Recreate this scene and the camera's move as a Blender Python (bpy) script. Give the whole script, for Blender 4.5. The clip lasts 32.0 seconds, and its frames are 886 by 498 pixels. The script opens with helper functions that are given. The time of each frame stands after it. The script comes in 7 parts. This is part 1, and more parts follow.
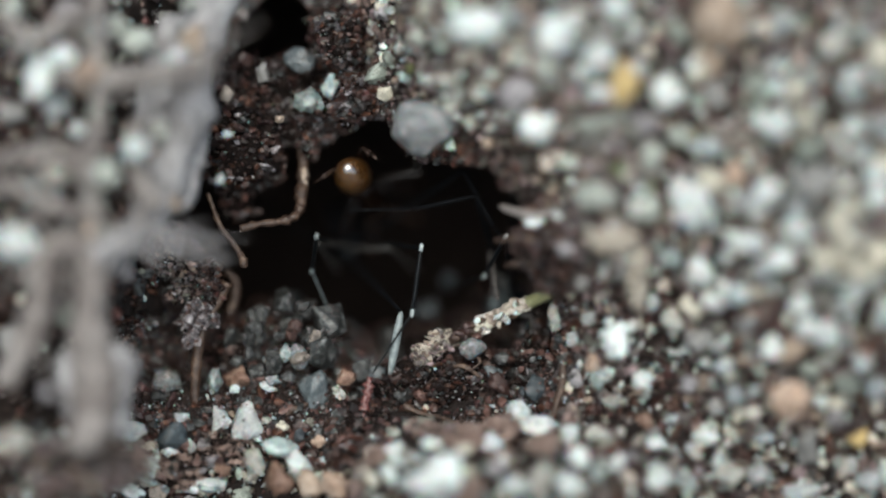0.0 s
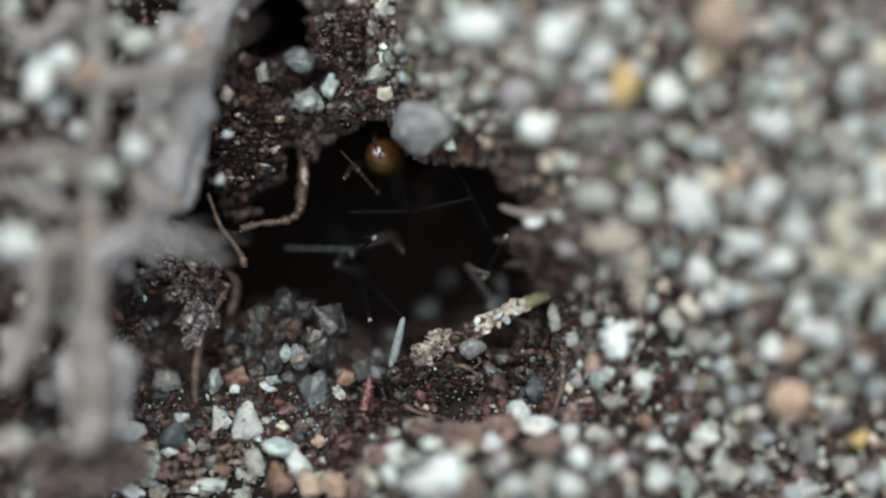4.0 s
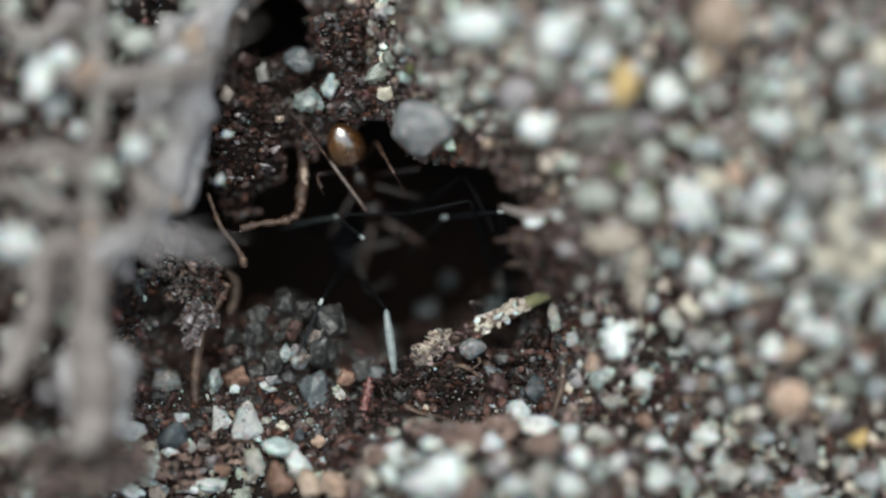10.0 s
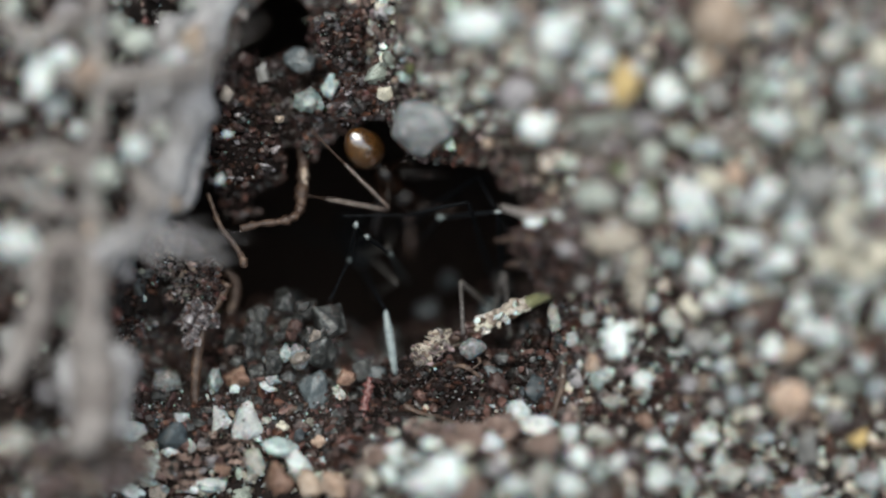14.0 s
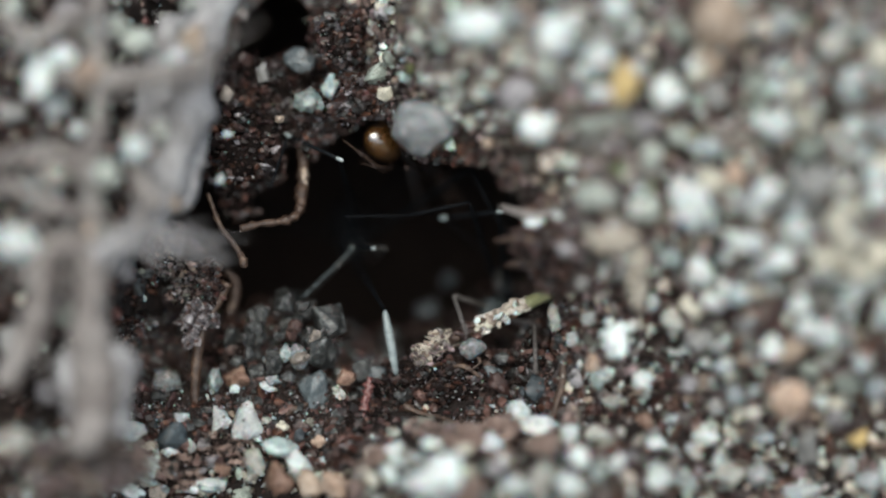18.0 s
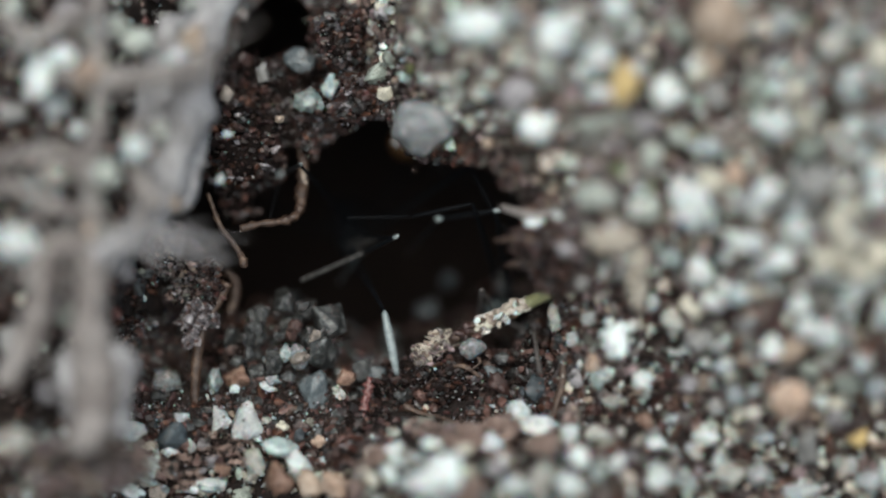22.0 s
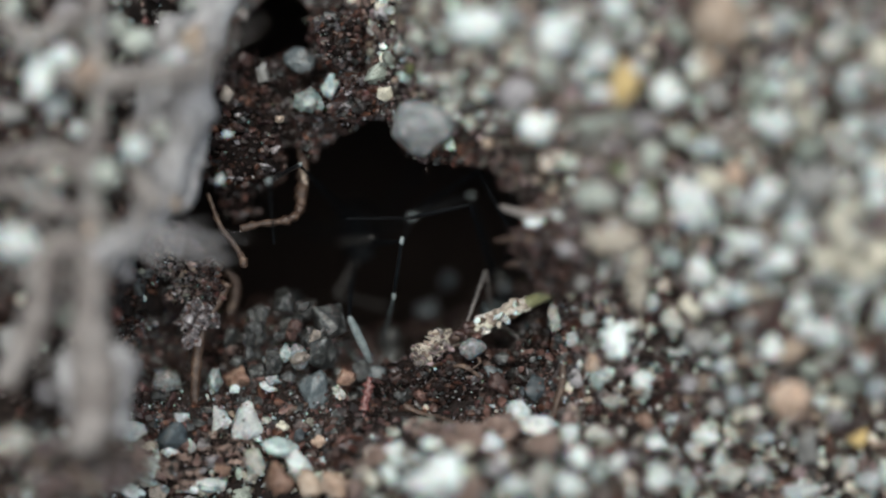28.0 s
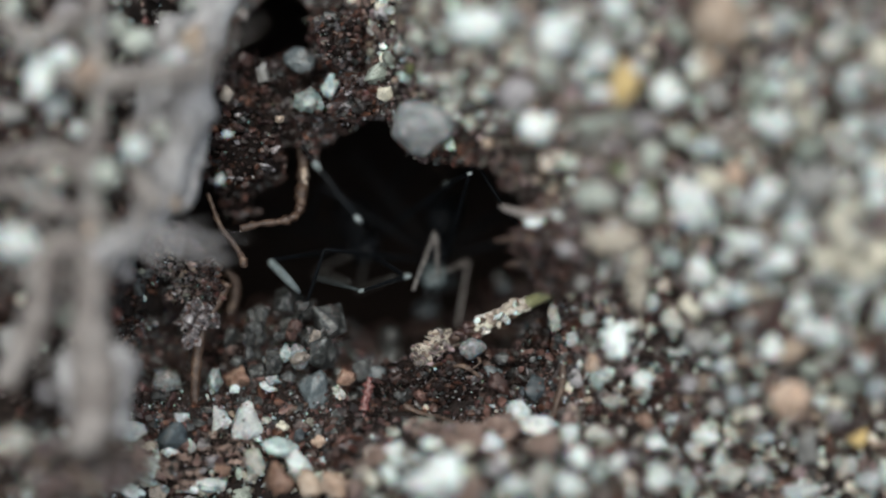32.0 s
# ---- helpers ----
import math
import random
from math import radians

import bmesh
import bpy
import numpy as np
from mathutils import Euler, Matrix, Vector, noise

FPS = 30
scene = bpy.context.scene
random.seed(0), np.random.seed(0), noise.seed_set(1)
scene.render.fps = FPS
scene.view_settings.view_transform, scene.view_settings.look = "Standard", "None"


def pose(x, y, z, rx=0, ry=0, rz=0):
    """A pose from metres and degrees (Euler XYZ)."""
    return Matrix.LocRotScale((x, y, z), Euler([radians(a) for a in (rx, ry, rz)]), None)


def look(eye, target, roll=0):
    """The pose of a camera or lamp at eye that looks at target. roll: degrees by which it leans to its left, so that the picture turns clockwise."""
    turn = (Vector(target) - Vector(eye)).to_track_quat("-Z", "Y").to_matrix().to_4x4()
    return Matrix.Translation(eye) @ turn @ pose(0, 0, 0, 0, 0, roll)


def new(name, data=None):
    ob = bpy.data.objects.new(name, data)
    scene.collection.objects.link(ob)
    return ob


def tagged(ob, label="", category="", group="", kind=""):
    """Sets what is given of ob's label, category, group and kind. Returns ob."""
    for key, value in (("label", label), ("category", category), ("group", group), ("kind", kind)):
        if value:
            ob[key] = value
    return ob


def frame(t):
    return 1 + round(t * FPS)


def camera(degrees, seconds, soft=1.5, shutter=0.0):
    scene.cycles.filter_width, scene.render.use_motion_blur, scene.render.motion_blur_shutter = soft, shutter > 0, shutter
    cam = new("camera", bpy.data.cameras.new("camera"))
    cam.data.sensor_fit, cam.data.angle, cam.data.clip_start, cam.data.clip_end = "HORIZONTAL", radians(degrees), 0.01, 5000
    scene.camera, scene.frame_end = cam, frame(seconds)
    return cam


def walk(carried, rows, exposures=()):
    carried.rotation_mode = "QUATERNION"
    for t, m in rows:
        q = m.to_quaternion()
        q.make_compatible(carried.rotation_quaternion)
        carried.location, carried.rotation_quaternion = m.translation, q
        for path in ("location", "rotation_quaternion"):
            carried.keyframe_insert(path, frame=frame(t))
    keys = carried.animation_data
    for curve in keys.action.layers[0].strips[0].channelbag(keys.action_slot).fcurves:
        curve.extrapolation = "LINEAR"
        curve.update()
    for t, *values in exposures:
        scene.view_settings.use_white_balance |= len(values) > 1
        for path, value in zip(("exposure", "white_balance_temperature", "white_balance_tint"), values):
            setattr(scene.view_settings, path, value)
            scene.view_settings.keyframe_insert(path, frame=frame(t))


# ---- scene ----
# A nest hole in a small earth bank, seen from a hand's width away. Lengths in the
# calls below are millimetres; S turns them into metres.
S = 0.001
SLOPE = 50                     # the bank's steepness, degrees
DIST = 85.0                    # from the lens to the bank

# Axes of the bank: x along it, u up its slope, h out of it.
_a = radians(90 - SLOPE)
EX, EU, EN = Vector((1, 0, 0)), Vector((0, math.sin(_a), math.cos(_a))), Vector((0, -math.cos(_a), math.sin(_a)))
INTO = Vector((0, 1, 0))
TURN = Matrix((EX, EU, EN)).transposed().to_4x4()


def bank(x, u, h=0.0):
    """A point of the world from bank millimetres."""
    return (EX * x + EU * u + EN * h) * S


def at(x, u, h=0.0, rx=0, ry=0, rz=0, sc=(1, 1, 1)):
    """A pose in the bank's own axes."""
    return (Matrix.Translation(bank(x, u, h)) @ TURN @ pose(0, 0, 0, rx, ry, rz)
            @ Matrix.Diagonal((sc[0], sc[1], sc[2], 1)))


# ---- camera ----
cam = camera(20.0, 32.0, soft=2.2)
cam.data.dof.use_dof = True
cam.data.dof.focus_distance = DIST * S
cam.data.dof.aperture_fstop = 7.5
cam.data.dof.aperture_blades = 0
_eye = look(bank(0, 0, DIST), (0, 0, 0))
walk(cam, [(0.0, _eye), (32.0, _eye)], exposures=[(0.0, 0.9, 6620, 2.5), (19.2, 0.9, 6620, 2.5), (20.0, 0.82, 6620, 2.5), (32.0, 0.82, 6620, 2.5)])

# ---- light: a hazy bright sky, sun high and a little to the left behind the lens ----
SUN_EL, SUN_AZ = 63, 186
world = bpy.data.worlds.new("sky")
scene.world = world
world.use_nodes = True
_n = world.node_tree.nodes
_sky = _n.new("ShaderNodeTexSky")
_sky.sky_type = "NISHITA"
_sky.sun_disc = False
_sky.sun_elevation, _sky.sun_rotation = radians(SUN_EL), radians(SUN_AZ)
_sky.dust_density = 3.0
_n["Background"].inputs["Strength"].default_value = 0.09
world.node_tree.links.new(_sky.outputs[0], _n["Background"].inputs[0])
_sun = bpy.data.lights.new("sun", "SUN")
_sun.energy, _sun.angle, _sun.color = 1.5, radians(64), (1.0, 0.975, 0.94)
sun = new("sun", _sun)
_e, _z = radians(SUN_EL), radians(SUN_AZ)
sun.matrix_world = look(Vector((math.sin(_z) * math.cos(_e), math.cos(_z) * math.cos(_e), math.sin(_e))) * 2, (0, 0, 0))


# ---- materials ----
def node_mat(name, stops, scale, rough=0.8, spec=0.3, bump=0.3, fine=5.0, var=0.0, per="object", dirt=0.0, tints=(), **extra):
    """A mottled material: a noise at `scale` per millimetre runs over the colour stops, a finer one adds grain and relief;
    var shifts the lightness and tints the hue from piece to piece."""
    m = bpy.data.materials.new(name)
    m.use_nodes = True
    nt = m.node_tree
    b = nt.nodes["Principled BSDF"]
    tc = nt.nodes.new("ShaderNodeTexCoord")
    n1 = nt.nodes.new("ShaderNodeTexNoise")
    n1.inputs["Scale"].default_value = scale / S
    n1.inputs["Detail"].default_value = 6
    n1.inputs["Roughness"].default_value = 0.65
    n2 = nt.nodes.new("ShaderNodeTexNoise")
    n2.inputs["Scale"].default_value = scale * fine / S
    n2.inputs["Detail"].default_value = 4
    src = tc.outputs["Object"]
    nt.links.new(src, n1.inputs["Vector"])
    nt.links.new(src, n2.inputs["Vector"])
    ramp = nt.nodes.new("ShaderNodeValToRGB")
    el = ramp.color_ramp.elements
    k = len(stops)
    for i, c in enumerate(stops):
        p = 0.3 + 0.4 * i / max(1, k - 1)
        e = el[i] if i < 2 else el.new(p)
        e.position = p
        e.color = (*c, 1)
    nt.links.new(n1.outputs["Fac"], ramp.inputs["Fac"])
    col = ramp.outputs["Color"]
    mul = nt.nodes.new("ShaderNodeMix")
    mul.data_type, mul.blend_type = "RGBA", "MULTIPLY"
    mul.inputs["Factor"].default_value = 0.5
    r2 = nt.nodes.new("ShaderNodeMapRange")
    r2.inputs["From Min"].default_value, r2.inputs["From Max"].default_value = 0.3, 0.7
    r2.inputs["To Min"].default_value, r2.inputs["To Max"].default_value = 0.45, 1.25
    nt.links.new(n2.outputs["Fac"], r2.inputs["Value"])
    nt.links.new(col, mul.inputs["A"])
    nt.links.new(r2.outputs[0], mul.inputs["B"])
    col = mul.outputs["Result"]
    if var:
        if per == "object":
            rnd = nt.nodes.new("ShaderNodeObjectInfo").outputs["Random"]
        else:
            rnd = nt.nodes.new("ShaderNodeNewGeometry").outputs["Random Per Island"]
        hs = nt.nodes.new("ShaderNodeHueSaturation")
        mr = nt.nodes.new("ShaderNodeMapRange")
        mr.inputs["To Min"].default_value, mr.inputs["To Max"].default_value = 1 - var, 1 + var * 0.6
        nt.links.new(rnd, mr.inputs["Value"])
        nt.links.new(mr.outputs[0], hs.inputs["Value"])
        nt.links.new(col, hs.inputs["Color"])
        col = hs.outputs["Color"]
        if tints:
            mm = nt.nodes.new("ShaderNodeMath")
            mm.operation = "MULTIPLY"
            mm.inputs[1].default_value = 17.3
            fr = nt.nodes.new("ShaderNodeMath")
            fr.operation = "FRACT"
            tr = nt.nodes.new("ShaderNodeValToRGB")
            tr.color_ramp.interpolation = "CONSTANT"
            te = tr.color_ramp.elements
            for i, c in enumerate(tints):
                e = te[i] if i < 2 else te.new(i / len(tints))
                e.position = i / len(tints)
                e.color = (*c, 1)
            tm = nt.nodes.new("ShaderNodeMix")
            tm.data_type, tm.blend_type = "RGBA", "MULTIPLY"
            tm.inputs["Factor"].default_value = 1.0
            nt.links.new(rnd, mm.inputs[0])
            nt.links.new(mm.outputs[0], fr.inputs[0])
            nt.links.new(fr.outputs[0], tr.inputs["Fac"])
            nt.links.new(col, tm.inputs["A"])
            nt.links.new(tr.outputs["Color"], tm.inputs["B"])
            col = tm.outputs["Result"]
    if dirt:
        n3 = nt.nodes.new("ShaderNodeTexNoise")
        n3.inputs["Scale"].default_value = scale * 1.7 / S
        n3.inputs["Detail"].default_value = 8
        n3.inputs["Roughness"].default_value = 0.7
        nt.links.new(tc.outputs["Object"], n3.inputs["Vector"])
        cut = nt.nodes.new("ShaderNodeMapRange")
        cut.inputs["From Min"].default_value, cut.inputs["From Max"].default_value = 0.55, 0.66
        cut.inputs["To Max"].default_value = dirt
        nt.links.new(n3.outputs["Fac"], cut.inputs["Value"])
        mud = nt.nodes.new("ShaderNodeMix")
        mud.data_type = "RGBA"
        nt.links.new(cut.outputs[0], mud.inputs["Factor"])
        nt.links.new(col, mud.inputs["A"])
        mud.inputs["B"].default_value = (0.07, 0.05, 0.042, 1)
        col = mud.outputs["Result"]
    nt.links.new(col, b.inputs["Base Color"])
    b.inputs["Roughness"].default_value = rough
    b.inputs["Specular IOR Level"].default_value = spec
    for key, val in extra.items():
        b.inputs[key.replace("_", " ")].default_value = val
    if bump:
        bp = nt.nodes.new("ShaderNodeBump")
        bp.inputs["Strength"].default_value = bump
        bp.inputs["Distance"].default_value = 0.15 * S / scale
        nt.links.new(n2.outputs["Fac"], bp.inputs["Height"])
        nt.links.new(bp.outputs[0], b.inputs["Normal"])
    return m


SOIL = node_mat("soil", [(0.0061, 0.0042, 0.0038), (0.0154, 0.0104, 0.0088), (0.0323, 0.0222, 0.0192)], 1.2, 0.9, 0.25, 0.9)
CRUMB = node_mat("soil_crumb", [(0.0077, 0.0050, 0.0044), (0.0327, 0.0197, 0.0165), (0.1201, 0.0769, 0.0653)], 3.0, 0.34, 0.55, 0.9, var=0.85, per="island", tints=((1, 1, 1), (1.5, 1.0, 0.86), (0.95, 0.97, 1.05), (1.3, 0.88, 0.95), (1.6, 1.15, 0.85)))
GLINT = node_mat("glinting_crumb", [(0.0638, 0.0536, 0.0573), (0.1785, 0.1593, 0.1658), (0.5100, 0.4845, 0.4973)], 4.0, 0.2, 0.9, 0.8, var=0.6, per="island")
# Core colour near-black: the shade of gaps between crumbs is put into it.
CLOD = node_mat("shaded_clod_soil", [(0.0022, 0.0014, 0.0013), (0.0067, 0.0040, 0.0034), (0.0207, 0.0127, 0.0103)], 3.4, 0.8, 0.12, 1.0, 4.0)
# Damp grey grains; the shade of the hole's floor is darkened into the colour.
WETSHADED = node_mat("wet_shaded_grain", [(0.009, 0.0098, 0.0098), (0.034, 0.0365, 0.036), (0.2, 0.21, 0.205)], 2.6, 0.28, 0.5, 0.6, 3.0, var=0.5, dirt=0.9)
HAZY = node_mat("hazy_quartz", [(0.1, 0.106, 0.11), (0.21, 0.221, 0.227), (0.45, 0.46, 0.46)], 3.0, 0.42, 0.4, 1.0, 3.0, var=0.12, Subsurface_Weight=0.4, Subsurface_Scale=0.0004, dirt=0.35)
CRUST = node_mat("dry_crust", [(0.07, 0.058, 0.054), (0.19, 0.166, 0.156), (0.38, 0.35, 0.33)], 1.6, 0.8, 0.3, 0.7, var=0.6, per="island", tints=((1, 1, 1), (0.92, 1.03, 0.92), (1.2, 0.97, 0.92), (1.12, 0.94, 1.02), (1.16, 1.03, 0.86)))
QUARTZ = node_mat("quartz", [(0.44, 0.495, 0.485), (0.74, 0.795, 0.78), (0.91, 0.945, 0.93)], 2.0, 0.22, 0.6, 1.0, 3.0, var=0.22, Subsurface_Weight=0.35, Subsurface_Scale=0.0003, dirt=0.6)
CLEAR = node_mat("clear_quartz", [(0.22, 0.245, 0.25), (0.42, 0.455, 0.455), (0.68, 0.71, 0.7)], 2.0, 0.2, 0.65, 1.0, 3.0, var=0.3, tints=((1, 1, 1), (0.93, 1.03, 1.0), (1.08, 1.0, 0.9), (1, 1.02, 1.06)), Subsurface_Weight=0.35, Subsurface_Scale=0.0003, dirt=0.6)
SANDY = node_mat("sand_grains", [(0.22, 0.225, 0.215), (0.46, 0.475, 0.455), (0.78, 0.8, 0.77)], 1.1, 0.4, 0.5, 0.4, var=0.75, per="island", tints=((1, 1, 1), (0.9, 1.04, 0.96), (1.1, 0.96, 0.86), (1.0, 1.05, 1.05), (1.06, 1.02, 0.9)), Subsurface_Weight=0.25, Subsurface_Scale=0.0002)
AMBERSTONE = node_mat("yellow_grain", [(0.4, 0.27, 0.1), (0.56, 0.41, 0.18), (0.66, 0.54, 0.32)], 0.8, 0.45, 0.5, 0.3, var=0.15)
PINKSTONE = node_mat("pink_grain", [(0.34, 0.22, 0.16), (0.5, 0.36, 0.27), (0.62, 0.5, 0.42)], 1.1, 0.55, 0.4, 0.4, var=0.2, dirt=0.5)
REDSTONE = node_mat("red_grain", [(0.036, 0.0175, 0.0145), (0.088, 0.045, 0.037), (0.17, 0.1, 0.085)], 1.8, 0.35, 0.6, 0.6, var=0.45)
GREYSTONE = node_mat("grey_grain", [(0.13, 0.128, 0.122), (0.25, 0.246, 0.236), (0.42, 0.415, 0.4)], 1.5, 0.5, 0.45, 0.5, var=0.35, tints=((1, 1, 1), (0.92, 1.05, 0.95), (1.12, 0.98, 0.88), (1.02, 0.98, 1.06)), dirt=0.7)
DARKSTONE = node_mat("dark_grain", [(0.018, 0.025, 0.03), (0.04, 0.052, 0.06), (0.08, 0.1, 0.11)], 1.2, 0.45, 0.5, 0.4, var=0.3, dirt=0.5)
GREENSTONE = node_mat("green_grain", [(0.24, 0.26, 0.23), (0.42, 0.45, 0.4), (0.6, 0.63, 0.57)], 1.3, 0.5, 0.4, 0.5, var=0.25, dirt=0.6)
CREAM = node_mat("cream_grain", [(0.36, 0.33, 0.26), (0.56, 0.53, 0.43), (0.75, 0.72, 0.62)], 1.3, 0.5, 0.45, 0.4, var=0.15, dirt=0.6)
FIBRE = node_mat("dry_fibre", [(0.1, 0.082, 0.076), (0.21, 0.186, 0.174), (0.36, 0.335, 0.315)], 0.9, 0.8, 0.3, 0.4)
FILM = node_mat("grey_film", [(0.1495, 0.1357, 0.1323), (0.3220, 0.3128, 0.3162), (0.5750, 0.5750, 0.5807)], 0.45, 0.65, 0.4, 0.5, 6.0)
WEB = node_mat("thin_web", [(0.2, 0.185, 0.19), (0.33, 0.315, 0.32), (0.5, 0.485, 0.49)], 0.9, 0.7, 0.3, 0.5, Alpha=0.34)
ROOT = node_mat("rootlet", [(0.022, 0.0125, 0.009), (0.06, 0.035, 0.024), (0.15, 0.098, 0.067)], 2.8, 0.42, 0.5, 0.8)
STRAW = node_mat("straw", [(0.1, 0.055, 0.035), (0.42, 0.36, 0.3), (0.88, 0.87, 0.84)], 2.4, 0.35, 0.55, 0.7)
GREENTIP = node_mat("green_stalk", [(0.2, 0.2, 0.09), (0.31, 0.31, 0.16), (0.42, 0.41, 0.27)], 1.6, 0.5, 0.45, 0.4)
MOSS = node_mat("moss", [(0.07, 0.08, 0.03), (0.15, 0.17, 0.07), (0.24, 0.26, 0.12)], 2.0, 0.7, 0.3, 0.3)
AMBER = node_mat("amber_cuticle", [(0.06, 0.023, 0.0045), (0.12, 0.052, 0.01), (0.19, 0.088, 0.019)], 0.6, 0.3, 1.0, 0.3, Coat_Weight=1.0, Coat_Roughness=0.22, Coat_IOR=3.2)


def dark_towards_waist(m):
    """The gaster's own colouring: amber at its end, dark brown towards the waist."""
    nt = m.node_tree
    b = nt.nodes["Principled BSDF"]
    src = b.inputs["Base Color"].links[0].from_socket
    xyz = nt.nodes.new("ShaderNodeSeparateXYZ")
    nt.links.new(nt.nodes["Texture Coordinate"].outputs["Object"], xyz.inputs[0])
    mr = nt.nodes.new("ShaderNodeMapRange")
    mr.inputs["From Min"].default_value, mr.inputs["From Max"].default_value = -0.0019, -0.0010
    nt.links.new(xyz.outputs["Y"], mr.inputs["Value"])
    mix = nt.nodes.new("ShaderNodeMix")
    mix.data_type = "RGBA"
    nt.links.new(mr.outputs[0], mix.inputs["Factor"])
    nt.links.new(src, mix.inputs["A"])
    mix.inputs["B"].default_value = (0.03, 0.012, 0.004, 1)
    nt.links.new(mix.outputs["Result"], b.inputs["Base Color"])


dark_towards_waist(AMBER)
BROWNCUT = node_mat("brown_cuticle", [(0.004, 0.0018, 0.001), (0.008, 0.0035, 0.002), (0.015, 0.007, 0.004)], 1.5, 0.25, 0.6, 0.08)
BROWNLEG = node_mat("brown_leg", [(0.03, 0.018, 0.013), (0.075, 0.048, 0.037), (0.17, 0.12, 0.1)], 3.5, 0.18, 1.0, 0.05)
BLACKCUT = node_mat("black_cuticle", [(0.002, 0.0024, 0.003), (0.004, 0.0048, 0.006), (0.009, 0.01, 0.0125)], 1.5, 0.5, 0.08, 0.08)
SMOKY = node_mat("smoky_cuticle", [(0.022, 0.028, 0.03), (0.055, 0.07, 0.074), (0.12, 0.145, 0.15)], 3.5, 0.5, 0.5, 0.7)
BLACKLEG = node_mat("dark_leg", [(0.003, 0.0038, 0.005), (0.006, 0.0075, 0.009), (0.018, 0.02, 0.022)], 3.0, 0.3, 0.15, 0.05)
PALESHIN = node_mat("pale_shin", [(0.13, 0.16, 0.16), (0.25, 0.29, 0.29), (0.4, 0.44, 0.44)], 1.5, 0.3, 0.5, 0.2)
PALEJOINT = node_mat("pale_joint", [(0.22, 0.26, 0.26), (0.38, 0.43, 0.43), (0.6, 0.65, 0.65)], 2.0, 0.25, 0.6, 0.1)
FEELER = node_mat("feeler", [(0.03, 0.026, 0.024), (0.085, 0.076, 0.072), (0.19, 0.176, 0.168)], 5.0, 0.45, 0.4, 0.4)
# The feeler colour darkened to stand in for shade deep in the hole.
SHADEDFEELER = node_mat("shaded_feeler", [(0.012, 0.0115, 0.011), (0.034, 0.032, 0.03), (0.085, 0.08, 0.075)], 5.0, 0.45, 0.4, 0.4)
RUST = node_mat("rusty_crumb", [(0.13, 0.07, 0.05), (0.24, 0.14, 0.1), (0.4, 0.29, 0.23)], 1.8, 0.45, 0.5, 0.6, var=0.25, dirt=0.5)
FROST = node_mat("frosted_quartz", [(0.2380, 0.2520, 0.2534), (0.4340, 0.4522, 0.4522), (0.7000, 0.7168, 0.7140)], 2.2, 0.3, 0.6, 1.0, 3.0, var=0.15, Subsurface_Weight=0.35, Subsurface_Scale=0.0003, dirt=0.6)
BLUESTONE = node_mat("bluish_shard", [(0.06, 0.072, 0.078), (0.11, 0.13, 0.138), (0.19, 0.21, 0.22)], 1.0, 0.25, 0.6, 0.3, var=0.15, dirt=0.5)
REDSTALK = node_mat("red_stalk", [(0.05, 0.015, 0.013), (0.14, 0.042, 0.037), (0.36, 0.2, 0.18)], 4.0, 0.22, 0.9, 0.9)
HUSK = node_mat("husk", [(0.26, 0.225, 0.18), (0.42, 0.375, 0.31), (0.58, 0.53, 0.45)], 1.2, 0.6, 0.4, 0.6)
TAN = node_mat("tan_chip", [(0.24, 0.175, 0.125), (0.4, 0.31, 0.24), (0.54, 0.45, 0.37)], 0.9, 0.65, 0.35, 0.4, var=0.15, dirt=0.3)
PINKSOIL = node_mat("pinkish_soil", [(0.1, 0.064, 0.052), (0.25, 0.175, 0.145), (0.46, 0.37, 0.33)], 1.8, 0.6, 0.45, 0.9)


# ---- shape tools ----
def mesh_of(name, bm, mat=None, smooth=True):
    me = bpy.data.meshes.new(name)
    bm.to_mesh(me)
    bm.free()
    if smooth:
        me.polygons.foreach_set("use_smooth", [True] * len(me.polygons))
    if mat:
        me.materials.append(mat)
    return me


def part(name, bm, material, parent, label=""):
    """Links a bmesh as one mesh object under a thing or a part."""
    ob = new(name, mesh_of(name, bm, material))
    ob.parent = parent
    if label:
        ob["label"] = label
    return ob


def lathe(bm, profile, seg=16, bend=None, squash=1.0):
    """A closed body of revolution about the y axis from (y, r) pairs in millimetres."""
    rings = []
    for y, r in profile:
        ring = []
        for k in range(seg):
            a = 2 * math.pi * k / seg
            v = Vector((r * math.cos(a), y, r * squash * math.sin(a)))
            if bend:
                v.z += bend(y)
            ring.append(bm.verts.new(v * S))
        rings.append(ring)
    for p, q in zip(rings, rings[1:]):
        for k in range(seg):
            bm.faces.new((p[k], p[(k + 1) % seg], q[(k + 1) % seg], q[k]))
    for ring in (rings[0], rings[-1]):
        bm.faces.new(ring)
    bmesh.ops.recalc_face_normals(bm, faces=bm.faces)


